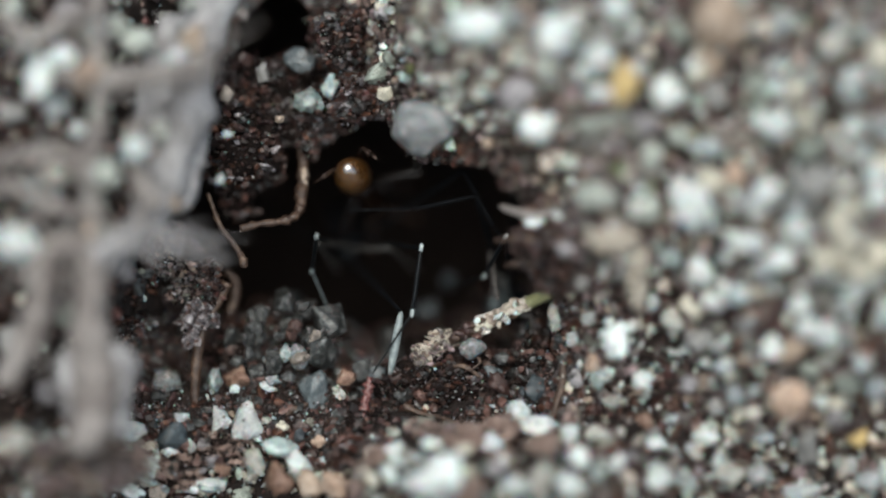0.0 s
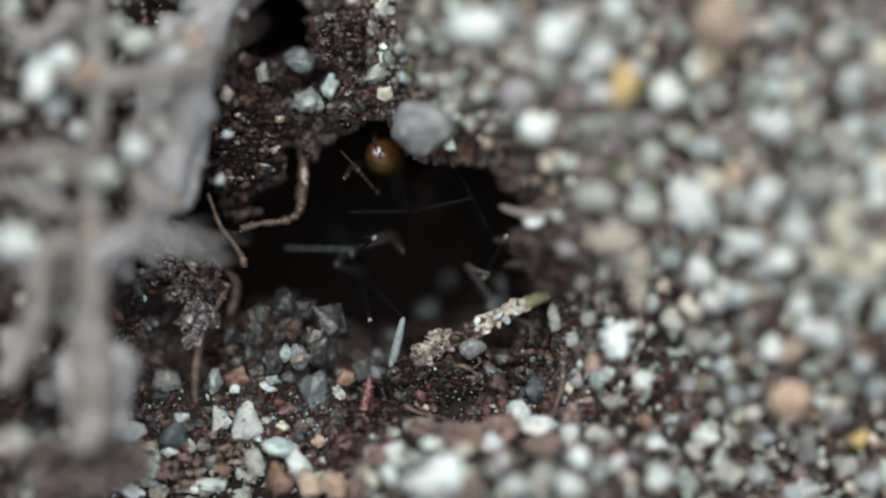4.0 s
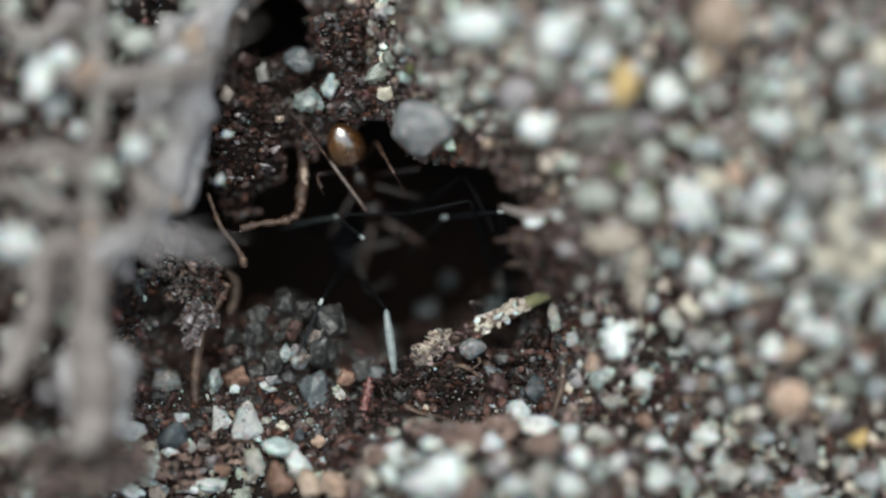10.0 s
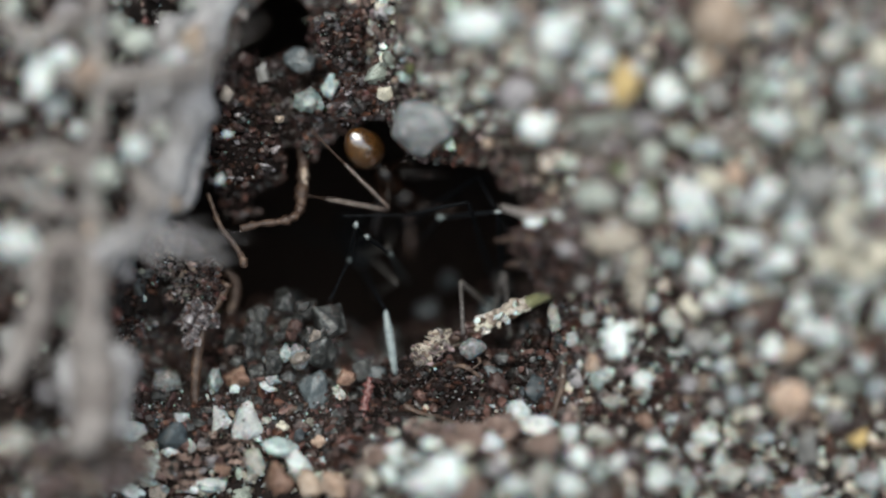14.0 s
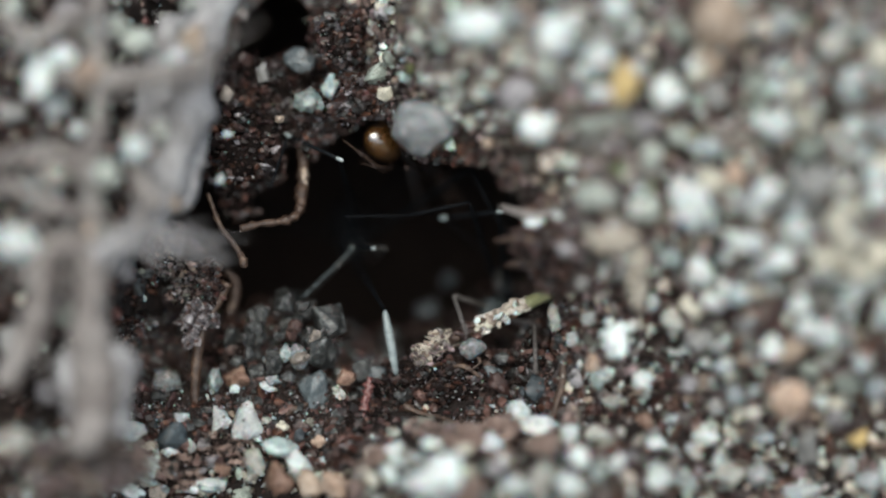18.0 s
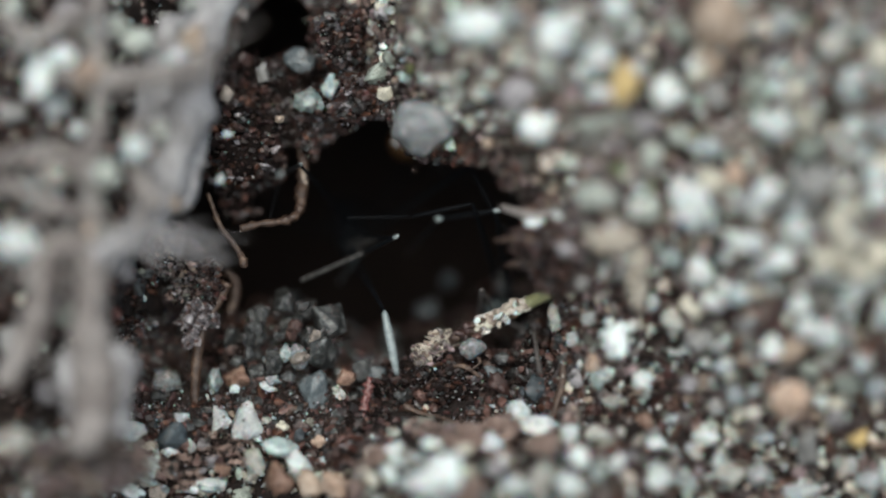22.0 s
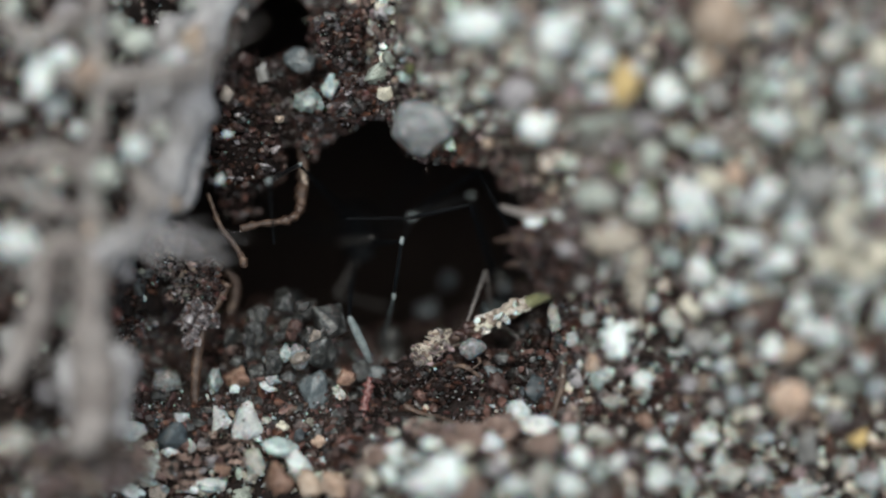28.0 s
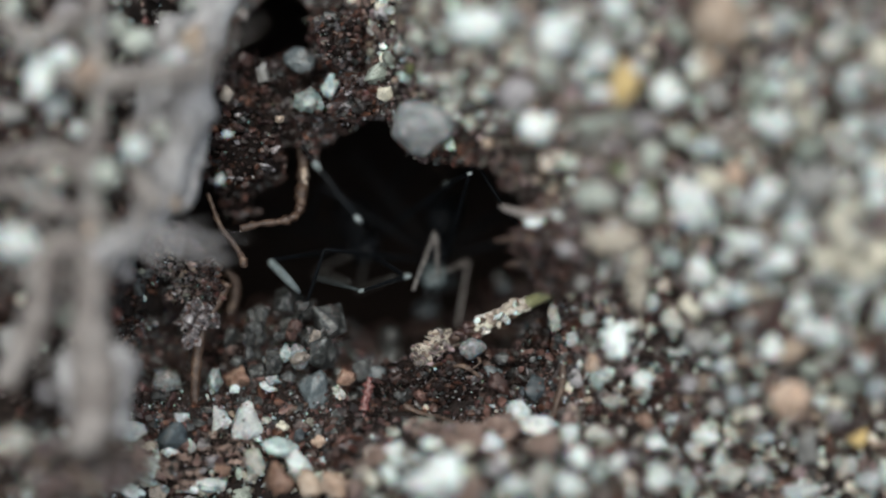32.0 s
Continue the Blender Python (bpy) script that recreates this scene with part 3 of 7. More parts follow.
def scatter():
    rnd = random.Random(5)
    shapes = [splinter(k, 11 + k % 4, 0.85, 0, 0) for k in range(12)]

    def piece(x, u, r, sink, k, low=0.7, first=0):
        m = at(x, u, skin(x, u) + sink * r, rnd.uniform(0, 360), rnd.uniform(0, 360), rnd.uniform(0, 360),
               (r * rnd.uniform(0.8, 1.5), r * rnd.uniform(0.7, 1.2), r * rnd.uniform(low * 0.8, 1.1)))
        return m, first + rnd.randrange(8), k

    sand, crust, crumbs = [], [], []
    singles = 0
    while len(sand) < 3600:
        x, u = rnd.uniform(-19, 20), rnd.uniform(-12, 12)
        if in_hole(x, u):
            continue
        dry = x > 4.0 or (u > ramp_of(RIM, x) + 0.3 and x > -3.5) or u < ramp_of(LIP, x) - 0.6
        if not dry and rnd.random() > 0.16 or (rim_near(x, u) or 3.5 < x < 6.5 and -7 < u < -1) and rnd.random() > 0.15:
            continue
        r = 0.07 + 0.3 * rnd.random() ** 1.8
        if not dry:
            r *= 0.6
        if r > 0.27 and dry and singles < 90 and abs(x) < 16 and abs(u) < 9.5:
            singles += 1
            lay(rnd.choice("qccgvyqcgg"), x, u, skin(x, u) + 0.2 * r, 1.8 * r * rnd.uniform(0.8, 1.3), 1.8 * r, rnd.uniform(0, 180))
            continue
        sand.append(piece(x, u, r, 0.3, 0))
    for _ in range(46):
        x, u, r = rnd.uniform(7.5, 16), rnd.uniform(-9, 9), rnd.uniform(0.24, 0.45)
        lay(rnd.choice("qcqqyvc"), x, u, skin(x, u) + 0.35 * r, 1.9 * r * rnd.uniform(0.8, 1.3), 1.9 * r, rnd.uniform(0, 180))
    while len(crust) < 9500:
        x, u = rnd.uniform(-19, 20), rnd.uniform(-12, 12)
        dry = x > 4.0 or (u > ramp_of(RIM, x) + 0.1 and x > -3.2) or (x < -9.4 and u > -2.2)
        rim = -3.2 < x < 4.6 and u < ramp_of(RIM, x) + 1.3
        if in_hole(x, u) or rim or (not dry and rnd.random() > 0.12) or (x < -9.4 and rnd.random() > 0.45):
            continue
        r = 0.07 + 0.24 * rnd.random() ** 1.6
        crust.append(piece(x, u, r, 0.1, 2 if u < -1.0 and rnd.random() < (0.75 if x < 8 else 0.5) or rnd.random() < 0.1 else 0, 0.5, 8 if r < 0.16 else 0))
    while len(crust) < 15000:
        x, u = rnd.uniform(-3.6, 6), rnd.uniform(-5, 10)
        if u < ramp_of(RIM, x) - 0.1 and x < 3.9:
            continue
        crust.append(piece(x, u, 0.04 + 0.11 * rnd.random() ** 2, 0.4, (2 if rnd.random() < 0.5 else 0) if rim_near(x, u) else 1 if rnd.random() < 0.14 else 2 if x < -0.8 and rnd.random() < 0.55 else 0, 0.7, 8))
    while len(crust) < 22000:
        x, u = rnd.uniform(-17, 18), rnd.uniform(-11, 11)
        dry = x > 4.0 or (u > ramp_of(RIM, x) + 0.2 and x > -3.2) or u < ramp_of(LIP, x) - 0.7
        if in_hole(x, u) or not dry:
            continue
        r = 0.03 + 0.09 * rnd.random() ** 2
        crust.append(piece(x, u, r, rnd.uniform(0.2, 0.45 / r ** 0.6), 2 if rim_near(x, u) else rnd.choice((0, 0, 0, 1, 2)), 0.6, 8))
    while len(crumbs) < 5200:
        x, u = rnd.uniform(-16, 12), rnd.uniform(-11, 11)
        pit = -11 < x < 4.4 and ramp_of(LIP, x) - 1.2 < u < ramp_of(RIM, x) + 0.5
        if in_hole(x, u) or (not pit and rnd.random() > 0.1):
            continue
        r = 0.05 + 0.26 * rnd.random() ** 2.6
        crumbs.append(piece(x, u, r, 0.3, rnd.choice((0, 0, 0, 0, 0, 0, 0, 1, 2, 2))))
    # the fine granular soil of the hole's floor and edges
    fine = 0
    while fine < 24000:
        x, u = rnd.uniform(-12, 5), rnd.uniform(-9, 9)
        floor_ = ramp_of(LIP, x) - 1.6 < u < ramp_of(SILL, x) + 0.1
        edge = ramp_of(RIM, x) - 0.2 < u < ramp_of(RIM, x) + 2.5 and x < -1.5 or x > 3.2 and rim_near(x, u)
        if in_hole(x, u) or not (floor_ or edge) or (x > -2.5 and u < -6.4):
            continue
        fine += 1
        r = 0.02 + 0.085 * rnd.random() ** 2.2
        crumbs.append(piece(x, u, r, rnd.uniform(0.2, 0.25 / r ** 0.7), rnd.choice((0, 0, 0, 0, 0, 0, 0, 0, 1, 2, 2, 3, 4)), 0.7, 8))
    # small bright quartz among the larger grains
    bright = []
    while len(bright) < 1500:
        x, u = rnd.uniform(-16, 17), rnd.uniform(-10, 10)
        dry = x > 4.0 or (u > ramp_of(RIM, x) + 0.8 and x > -2.0) or u < ramp_of(LIP, x) - 0.6 or (x < -9.5 and u > -2)
        if in_hole(x, u) or not dry or rim_near(x, u):
            continue
        bright.append(piece(x, u, 0.05 + 0.12 * rnd.random() ** 1.6, rnd.uniform(0.8, 2.2), 0))
    # Tiny white specks added to stand in for sparkle on the dark soil.
    glints = []
    while len(glints) < 700:
        x, u = rnd.uniform(-11, 4.5), rnd.uniform(-7.5, 8)
        if in_hole(x, u) or u > ramp_of(RIM, x) + 1.5:
            continue
        glints.append(piece(x, u, 0.012 + 0.03 * rnd.random() ** 2, rnd.uniform(1, 6), 0))
    join_stuff("quartz_dust", [splinter(90 + k, 9, 0.85, 0, 0) for k in range(8)], [QUARTZ], glints + bright, "white quartz specks, the smallest standing in for glints on the soil", "quartz dust")
    join_stuff("sand", shapes, [SANDY], sand, "loose pale sand and grit strewn over the bank", "sand")
    join_stuff("dry_crust", [chip(30 + k, 5, 2, 0.16) for k in range(8)] + [splinter(600 + k, 11, 0.8, 0, 0) for k in range(8)], [CRUST, SANDY, CRUMB], crust, "dry greyish soil crust broken into small lumps", "soil crust")
    join_stuff("soil_crumbs", [splinter(50 + k, 17, 0.6, 0, 0) for k in range(8)] + [splinter(620 + k, 10, 0.8, 0, 0) for k in range(8)], [CRUMB, REDSTONE, WETSHADED, GLINT, CLEAR], crumbs, "loose dark brown soil crumbs round the hole", "soil crumbs")

scatter()


# Single grains: kind, place along and up the bank, height, size.
grain("q", 1.04, 7.24, 2.67, 1.67, 1.20, 0)
grain("c", -0.26, 7.10, 2.11, 0.47, 0.37, 0)
grain("q", 3.70, 7.01, 3.18, 1.29, 1.38, -40)
grain("c", 4.36, 6.66, 2.92, 0.55, 0.55, 0)
grain("g", 5.15, 6.98, 3.50, 0.73, 0.64, 0)
grain("g", 6.14, 6.87, 3.75, 0.82, 0.73, 0)
grain("q", 5.57, 7.76, 4.02, 1.09, 0.91, 0)
grain("q", 5.05, 6.24, 3.62, 1.28, 1.10, 0)
grain("q", 4.63, 5.74, 2.99, 0.74, 0.74, 0)
grain("a", 5.86, 5.41, 3.79, 1.00, 1.46, 10)
grain("q", 5.17, 4.99, 3.19, 1.10, 0.74, 0)
grain("v", 3.36, 5.96, 2.48, 0.74, 0.93, 0)
grain("v", 2.44, 6.25, 2.24, 0.56, 0.47, 0)
grain("v", 4.93, 4.19, 2.61, 1.85, 0.83, 0)
grain("q", 3.11, 4.04, 1.83, 1.22, 1.12, 10)
grain("k", -0.70, 4.07, 0.90, 2.38, 2.04, -30)
grain("c", 0.11, 5.55, 1.61, 1.13, 0.47, -15)
grain("c", 1.34, 5.19, 1.37, 0.56, 0.41, 0)
grain("g", 2.45, 5.16, 1.84, 1.31, 1.12, 0)
grain("g", -2.89, 5.44, -1.10, 0.87, 0.77, 0)
grain("g", -2.18, 5.95, -0.07, 1.15, 0.67, 20)
grain("q", 3.16, 0.91, 0.41, 0.86, 0.72, 0)
grain("c", 0.30, 4.46, 0.96, 0.47, 0.38, 0)
grain("t", 1.48, 3.53, 0.52, 0.49, 0.38, 0)
grain("v", 5.13, 1.69, 2.34, 1.49, 0.93, 0)
grain("g", 6.37, 3.88, 3.15, 1.10, 1.10, 0)
grain("q", 7.23, 5.04, 3.78, 1.10, 1.19, -30)
grain("q", 7.96, 1.48, 3.85, 1.37, 1.83, 40)
grain("c", 8.55, 0.75, 3.47, 0.73, 0.64, 0)
grain("y", 8.66, 2.20, 4.07, 0.91, 0.91, 0)
grain("p", 9.35, 2.37, 4.41, 0.82, 0.91, 0)
grain("q", 10.41, 1.82, 4.68, 1.08, 0.90, 0)
grain("c", 9.91, 1.47, 4.31, 1.27, 0.73, 0)
grain("q", 10.46, 3.98, 4.96, 1.17, 1.17, 0)
grain("c", 10.64, 5.78, 4.96, 0.81, 1.08, 0)
grain("c", 10.71, 7.20, 5.12, 0.81, 1.08, 0)
grain("t", 8.77, 7.42, 4.76, 1.80, 2.35, 0)
grain("t", 8.55, 6.01, 4.29, 1.00, 0.82, 0)
grain("g", 8.74, 4.92, 4.23, 0.91, 0.91, 0)
grain("y", 11.27, 5.06, 4.98, 0.63, 0.63, 0)
grain("y", 11.45, 4.16, 4.97, 0.72, 1.08, 20)
grain("c", 12.38, 6.47, 5.36, 0.90, 0.90, 0)
grain("c", 12.91, 5.21, 5.37, 0.81, 1.07, 0)
grain("c", 12.63, 7.18, 5.44, 0.54, 0.54, 0)
grain("y", 13.78, 6.05, 6.06, 0.89, 1.24, 0)
grain("c", 13.62, 3.96, 5.41, 1.07, 0.72, 0)
grain("c", 13.22, 3.07, 5.13, 0.72, 0.72, 0)
grain("q", 13.70, 2.34, 5.45, 0.72, 0.89, 0)
grain("g", 11.93, 2.00, 4.75, 1.26, 1.26, 0)
grain("y", 13.06, 1.37, 4.99, 0.72, 0.72, 0)
grain("q", 11.36, 0.65, 4.34, 1.09, 0.63, 0)
grain("y", 12.57, 0.92, 4.71, 0.72, 0.90, 0)
grain("y", 12.96, 0.29, 4.54, 0.90, 0.72, 0)
grain("q", 9.76, 0.20, 4.01, 1.26, 0.71, 0)
grain("c", 8.50, 3.30, 3.87, 1.09, 0.73, 0)
grain("v", 6.75, 2.97, 3.05, 0.92, 1.11, 0)
grain("v", 6.58, 1.31, 2.85, 1.11, 0.92, 0)
grain("q", 8.40, -0.72, 3.08, 0.96, 0.96, 0)
grain("q", 8.89, -1.64, 2.82, 0.96, 0.79, 0)
grain("q", 10.88, -0.35, 3.81, 0.95, 0.71, 0)
grain("c", 10.39, -0.72, 3.41, 0.72, 0.72, 0)
grain("q", 11.70, -1.73, 3.18, 0.86, 0.86, 0)
grain("q", 12.58, -2.75, 2.86, 0.96, 0.96, 0)
grain("y", 12.30, -0.35, 4.10, 1.09, 0.91, 0)
grain("y", 13.47, -0.71, 4.18, 1.09, 0.82, 0)
grain("q", 7.01, -1.75, 2.09, 0.63, 0.63, 0)
grain("c", 7.58, -2.41, 1.94, 0.80, 0.97, 0)
grain("q", 10.78, -3.23, 2.48, 0.87, 0.97, 0)
grain("c", 14.26, -2.00, 3.32, 0.62, 0.62, 0)
grain("q", 5.73, -2.98, 1.79, 0.97, 1.29, 0)
grain("p", 5.01, -3.75, 1.20, 0.57, 0.57, 0)
grain("c", 5.20, -4.32, 1.16, 0.81, 0.74, 0)
grain("q", 6.59, -4.39, 1.52, 0.73, 0.64, 0)
grain("c", 7.07, -4.02, 1.42, 0.49, 0.49, 0)
grain("c", 9.27, -3.90, 1.93, 0.73, 0.49, 0)
grain("c", 9.64, -4.84, 1.97, 0.63, 0.80, 0)
grain("c", 5.67, -5.06, 1.30, 0.98, 0.49, 0)
grain("g", 4.47, -4.33, 0.83, 0.49, 0.64, 0)
grain("p", 11.43, -4.99, 2.51, 1.39, 1.48, 0)
grain("t", 11.46, -3.33, 2.29, 0.93, 0.74, 0)
grain("g", 12.03, -6.50, 2.21, 0.97, 1.28, 0)
grain("o", 6.69, -5.71, 1.42, 0.56, 0.56, 0)
grain("c", 7.71, -5.70, 1.58, 0.73, 0.49, 0)
grain("q", 7.02, -6.43, 1.95, 0.73, 0.49, 0)
grain("c", 7.59, -6.62, 1.88, 0.32, 0.32, 0)
grain("q", 8.59, -6.32, 2.11, 0.97, 0.73, 0)
grain("c", 10.66, -6.23, 2.03, 0.73, 0.49, 0)
grain("q", 7.06, -7.48, 2.66, 0.96, 0.96, 0)
grain("c", 9.42, -7.43, 2.20, 1.28, 0.88, 0)
grain("c", 10.36, -7.25, 2.13, 0.97, 1.12, 0)
grain("a", 13.66, -6.20, 2.50, 0.74, 0.65, 0)
grain("c", 13.50, -7.05, 2.32, 0.56, 0.63, 0)
grain("c", 11.85, -7.99, 2.17, 1.43, 0.63, 0)
grain("c", 14.04, -7.59, 2.45, 0.97, 0.80, 0)
grain("q", 2.48, -5.66, 0.76, 0.85, 1.14, 0)
grain("q", 3.13, -5.92, 1.15, 1.32, 0.94, 0)
grain("q", -0.36, -6.51, 1.32, 0.75, 0.47, 0)
grain("q", -1.39, -6.72, 1.74, 1.12, 1.03, 0)
grain("q", -0.35, -7.65, 2.80, 1.66, 1.29, 0)
grain("q", -1.75, -7.43, 2.19, 0.56, 0.75, 0)
grain("c", 1.62, -6.48, 1.21, 0.94, 0.94, 0)
grain("q", 2.33, -7.67, 2.68, 0.93, 0.74, 0)
grain("c", 3.26, -7.57, 2.74, 0.93, 1.48, 0)
grain("q", 4.25, -6.18, 1.47, 0.73, 0.98, 0)
grain("q", 4.48, -6.86, 2.30, 0.73, 0.80, 0)
grain("c", 5.18, -6.17, 1.57, 0.81, 0.73, 0)
grain("c", 5.92, -6.17, 1.67, 0.49, 0.64, 0)
grain("q", 5.77, -6.94, 2.46, 0.48, 0.48, 0)
grain("q", 4.17, -7.74, 2.91, 0.79, 0.79, 0)
grain("c", 5.11, -7.30, 2.63, 0.48, 0.63, 0)
grain("y", 0.86, -7.34, 2.22, 0.47, 0.47, 0)
grain("q", -10.55, -6.14, 0.52, 1.14, 0.80, 0)
grain("k", -9.48, -4.58, -0.84, 1.16, 1.00, 0)
grain("s", -7.58, -5.66, 0.30, 1.03, 0.84, 30)
grain("s", -6.60, -5.71, 0.40, 1.22, 1.37, 0)
grain("c", -8.79, -5.70, 0.25, 0.69, 0.50, 0)
grain("d", -9.12, -6.30, 0.33, 1.07, 1.03, 0)
grain("c", -9.99, -7.37, 0.36, 1.10, 1.33, 0)
grain("q", -11.03, -6.99, 0.29, 0.34, 0.42, 0)
grain("c", -9.60, -7.22, 0.28, 0.57, 0.95, 0)
grain("c", -7.79, -7.93, 0.29, 1.05, 0.53, 0)
grain("c", -5.54, -6.65, 0.70, 1.59, 0.64, -15)
grain("c", -6.33, -7.22, 0.80, 0.76, 1.06, 0)
grain("o", -5.47, -7.74, 0.90, 1.06, 1.13, 0)
grain("o", -6.96, -4.44, -0.46, 0.96, 0.77, 0)
grain("c", -7.63, -4.44, 0.20, 0.57, 0.84, 0)
grain("c", -12.08, -7.79, 0.30, 0.95, 0.76, 0)
grain("w", -5.43, -1.82, -0.90, 0.89, 0.97, 0)
grain("w", -3.93, -2.52, -0.60, 1.46, 1.35, 0)
grain("k", -4.87, -3.70, -0.30, 0.65, 0.92, 0)
grain("w", -5.80, -3.82, -0.40, 0.69, 0.96, 0)
grain("q", -5.92, -4.68, -0.20, 0.57, 0.34, -20)
grain("b", -4.37, -4.77, -0.20, 0.96, 1.42, 0)
grain("w", -3.96, -3.59, -0.40, 1.27, 1.27, 0)
grain("o", -3.30, -4.36, -0.40, 0.65, 0.65, 0)
grain("q", -2.27, -5.62, 0.04, 0.29, 0.38, 0)
grain("w", -1.32, -4.96, -0.10, 0.77, 0.57, 0)
grain("r", -5.17, -2.87, -0.50, 0.38, 0.58, 0)
grain("y", -5.41, -5.98, 0.29, 0.48, 0.34, 0)
grain("d", -4.84, -6.27, 0.24, 0.46, 0.53, 0)
grain("p", -4.17, -6.49, 0.43, 0.48, 0.48, 0)
grain("k", 1.01, -3.38, 0.00, 1.03, 0.80, 0)
grain("w", 2.03, -3.71, 0.00, 0.61, 0.46, 0)
grain("d", 3.07, -4.75, 0.10, 0.95, 0.95, 0)
grain("c", 3.82, -2.26, 0.50, 0.53, 1.05, 0)
grain("r", 1.83, -4.56, 0.10, 0.95, 0.53, -30)
grain("q", -7.20, 3.83, 1.20, 0.41, 0.26, 0)
grain("q", -7.39, 2.31, 1.60, 0.30, 0.38, 0)
grain("g", -7.25, 5.18, 0.60, 0.51, 0.70, 0)
grain("c", -4.55, 5.12, 0.30, 0.99, 1.14, 0)
grain("c", -3.80, 5.45, 0.50, 0.61, 0.76, 0)
grain("b", -4.94, 6.46, -0.80, 1.12, 0.81, -20)
grain("g", -6.14, 5.99, -0.60, 0.54, 0.69, 0)
grain("r", -3.15, 4.53, -0.30, 0.58, 0.48, 0)
grain("t", -5.52, 4.37, 0.10, 0.31, 0.21, 0)
grain("q", -9.59, 3.16, 6.60, 0.74, 0.78, 0)
grain("v", -10.48, 2.37, 6.80, 0.81, 0.77, 0)
grain("q", -12.93, 5.55, 5.60, 1.25, 1.61, 0)
grain("q", -13.46, 0.20, 5.60, 1.79, 1.25, 0)
grain("q", -12.04, 6.09, 5.60, 1.07, 0.89, 0)
grain("c", -12.21, 2.34, 5.60, 1.07, 1.07, 0)
grain("p", -9.63, 2.30, 5.60, 0.54, 0.45, 0)
grain("w", 2.01, -1.14, -3.60, 0.52, 0.68, 0)
grain("w", -1.84, -3.90, -2.20, 0.98, 1.18, 0)
grain("w", -2.59, -5.00, -0.80, 0.96, 0.77, 0)
grain("r", -0.75, -4.96, -0.20, 0.57, 0.57, 0)
grain("w", -6.24, -2.29, -0.70, 0.50, 0.58, 0)
grain("w", -6.62, -3.06, -0.60, 0.58, 0.58, 0)
grain("w", -6.32, -4.11, -0.40, 0.54, 0.50, 0)
grain("w", -4.60, -3.06, -0.50, 0.50, 0.58, 0)
grain("w", -7.00, -3.83, -0.50, 0.50, 0.42, 0)
grain("c", -3.53, -4.96, -0.20, 0.50, 0.65, 0)
grain("w", -1.79, -6.07, 0.40, 0.57, 0.49, 0)
grain("r", -3.12, -6.45, 0.40, 0.46, 0.42, 0)
grain("w", -3.70, -6.17, 0.30, 0.50, 0.42, 0)
grain("c", -5.99, -5.80, 0.20, 0.38, 0.31, 0)
grain("r", -8.65, -6.65, 0.30, 0.57, 0.46, 0)
grain("w", -9.62, -4.95, 0.10, 0.50, 0.38, 0)
grain("r", -8.16, -7.21, 0.40, 0.65, 0.42, 0)
grain("c", -13.44, 6.61, 3.60, 0.92, 1.10, 0)
grain("g", -13.99, 4.41, 3.60, 0.92, 0.73, 0)
grain("c", -12.52, 4.60, 3.60, 1.10, 0.92, 0)
grain("c", -13.25, 1.85, 3.60, 0.92, 1.10, 0)
grain("v", -10.60, 7.16, 3.60, 0.92, 0.92, 0)
grain("v", -9.84, 6.68, 3.80, 1.10, 0.91, 0)
grain("c", -8.64, 6.12, 4.00, 0.91, 0.91, 0)
grain("g", -12.16, 0.57, 3.60, 1.10, 0.73, 0)
grain("g", -13.29, -1.08, 3.40, 0.92, 0.92, 0)
grain("g", -14.02, -2.92, 3.40, 0.92, 0.92, 0)
grain("g", -12.25, -2.19, 3.00, 0.74, 0.92, 0)
grain("g", -12.86, -4.61, 2.60, 0.93, 0.93, 0)
grain("c", -13.97, -6.28, 2.60, 1.11, 0.93, 0)
grain("g", -10.45, -0.72, 2.60, 0.74, 0.74, 0)
grain("v", -13.95, 7.69, 3.80, 0.91, 0.91, 0)
grain("g", -12.13, 7.69, 3.80, 0.91, 0.73, 0)
grain("c", -9.20, 3.85, 3.80, 0.73, 0.73, 0)
grain("c", -11.76, 3.85, 3.80, 0.73, 0.73, 0)
grain("g", -10.69, 0.75, 3.60, 0.73, 0.73, 0)
grain("g", 7.59, 6.95, 3.89, 0.91, 0.82, 0)
grain("c", 6.34, 5.88, 3.53, 0.73, 0.73, 0)
grain("v", 7.72, 3.69, 3.47, 0.92, 0.73, 0)
grain("g", 9.54, 3.46, 4.39, 1.09, 0.73, 0)
grain("g", 11.67, 3.09, 4.70, 0.90, 0.90, 0)
grain("g", 10.03, 5.25, 4.80, 0.81, 0.81, 0)
grain("c", 9.71, -1.46, 2.94, 0.79, 0.72, 0)
grain("g", 9.95, -2.58, 2.45, 0.80, 0.63, 0)
grain("g", 8.51, -2.97, 2.02, 0.97, 0.80, 0)
grain("g", 8.17, -4.48, 1.65, 0.64, 0.58, 0)
grain("g", 13.31, -4.44, 2.34, 0.97, 0.80, 0)
grain("c", 13.84, -3.69, 2.52, 0.80, 0.80, 0)
grain("g", 12.95, -5.56, 2.27, 0.80, 0.80, 0)
grain("c", 10.19, -5.39, 2.02, 0.63, 0.63, 0)
grain("g", 9.00, -5.22, 1.83, 0.58, 0.58, 0)
grain("g", 6.25, -6.87, 2.23, 0.58, 0.48, 0)
grain("c", 7.93, -7.43, 2.24, 0.63, 0.58, 0)
grain("g", 1.79, -7.25, 2.09, 0.67, 0.56, 0)
grain("y", 0.68, -6.73, 1.61, 0.68, 0.56, 0)
grain("c", -1.19, -7.79, 2.36, 0.74, 0.67, 0)
grain("c", -2.70, -7.68, 1.53, 0.68, 0.56, 0)
grain("r", -4.26, -7.40, 0.44, 0.68, 0.57, 0)
grain("c", -9.22, -7.98, 0.27, 0.76, 0.57, 0)
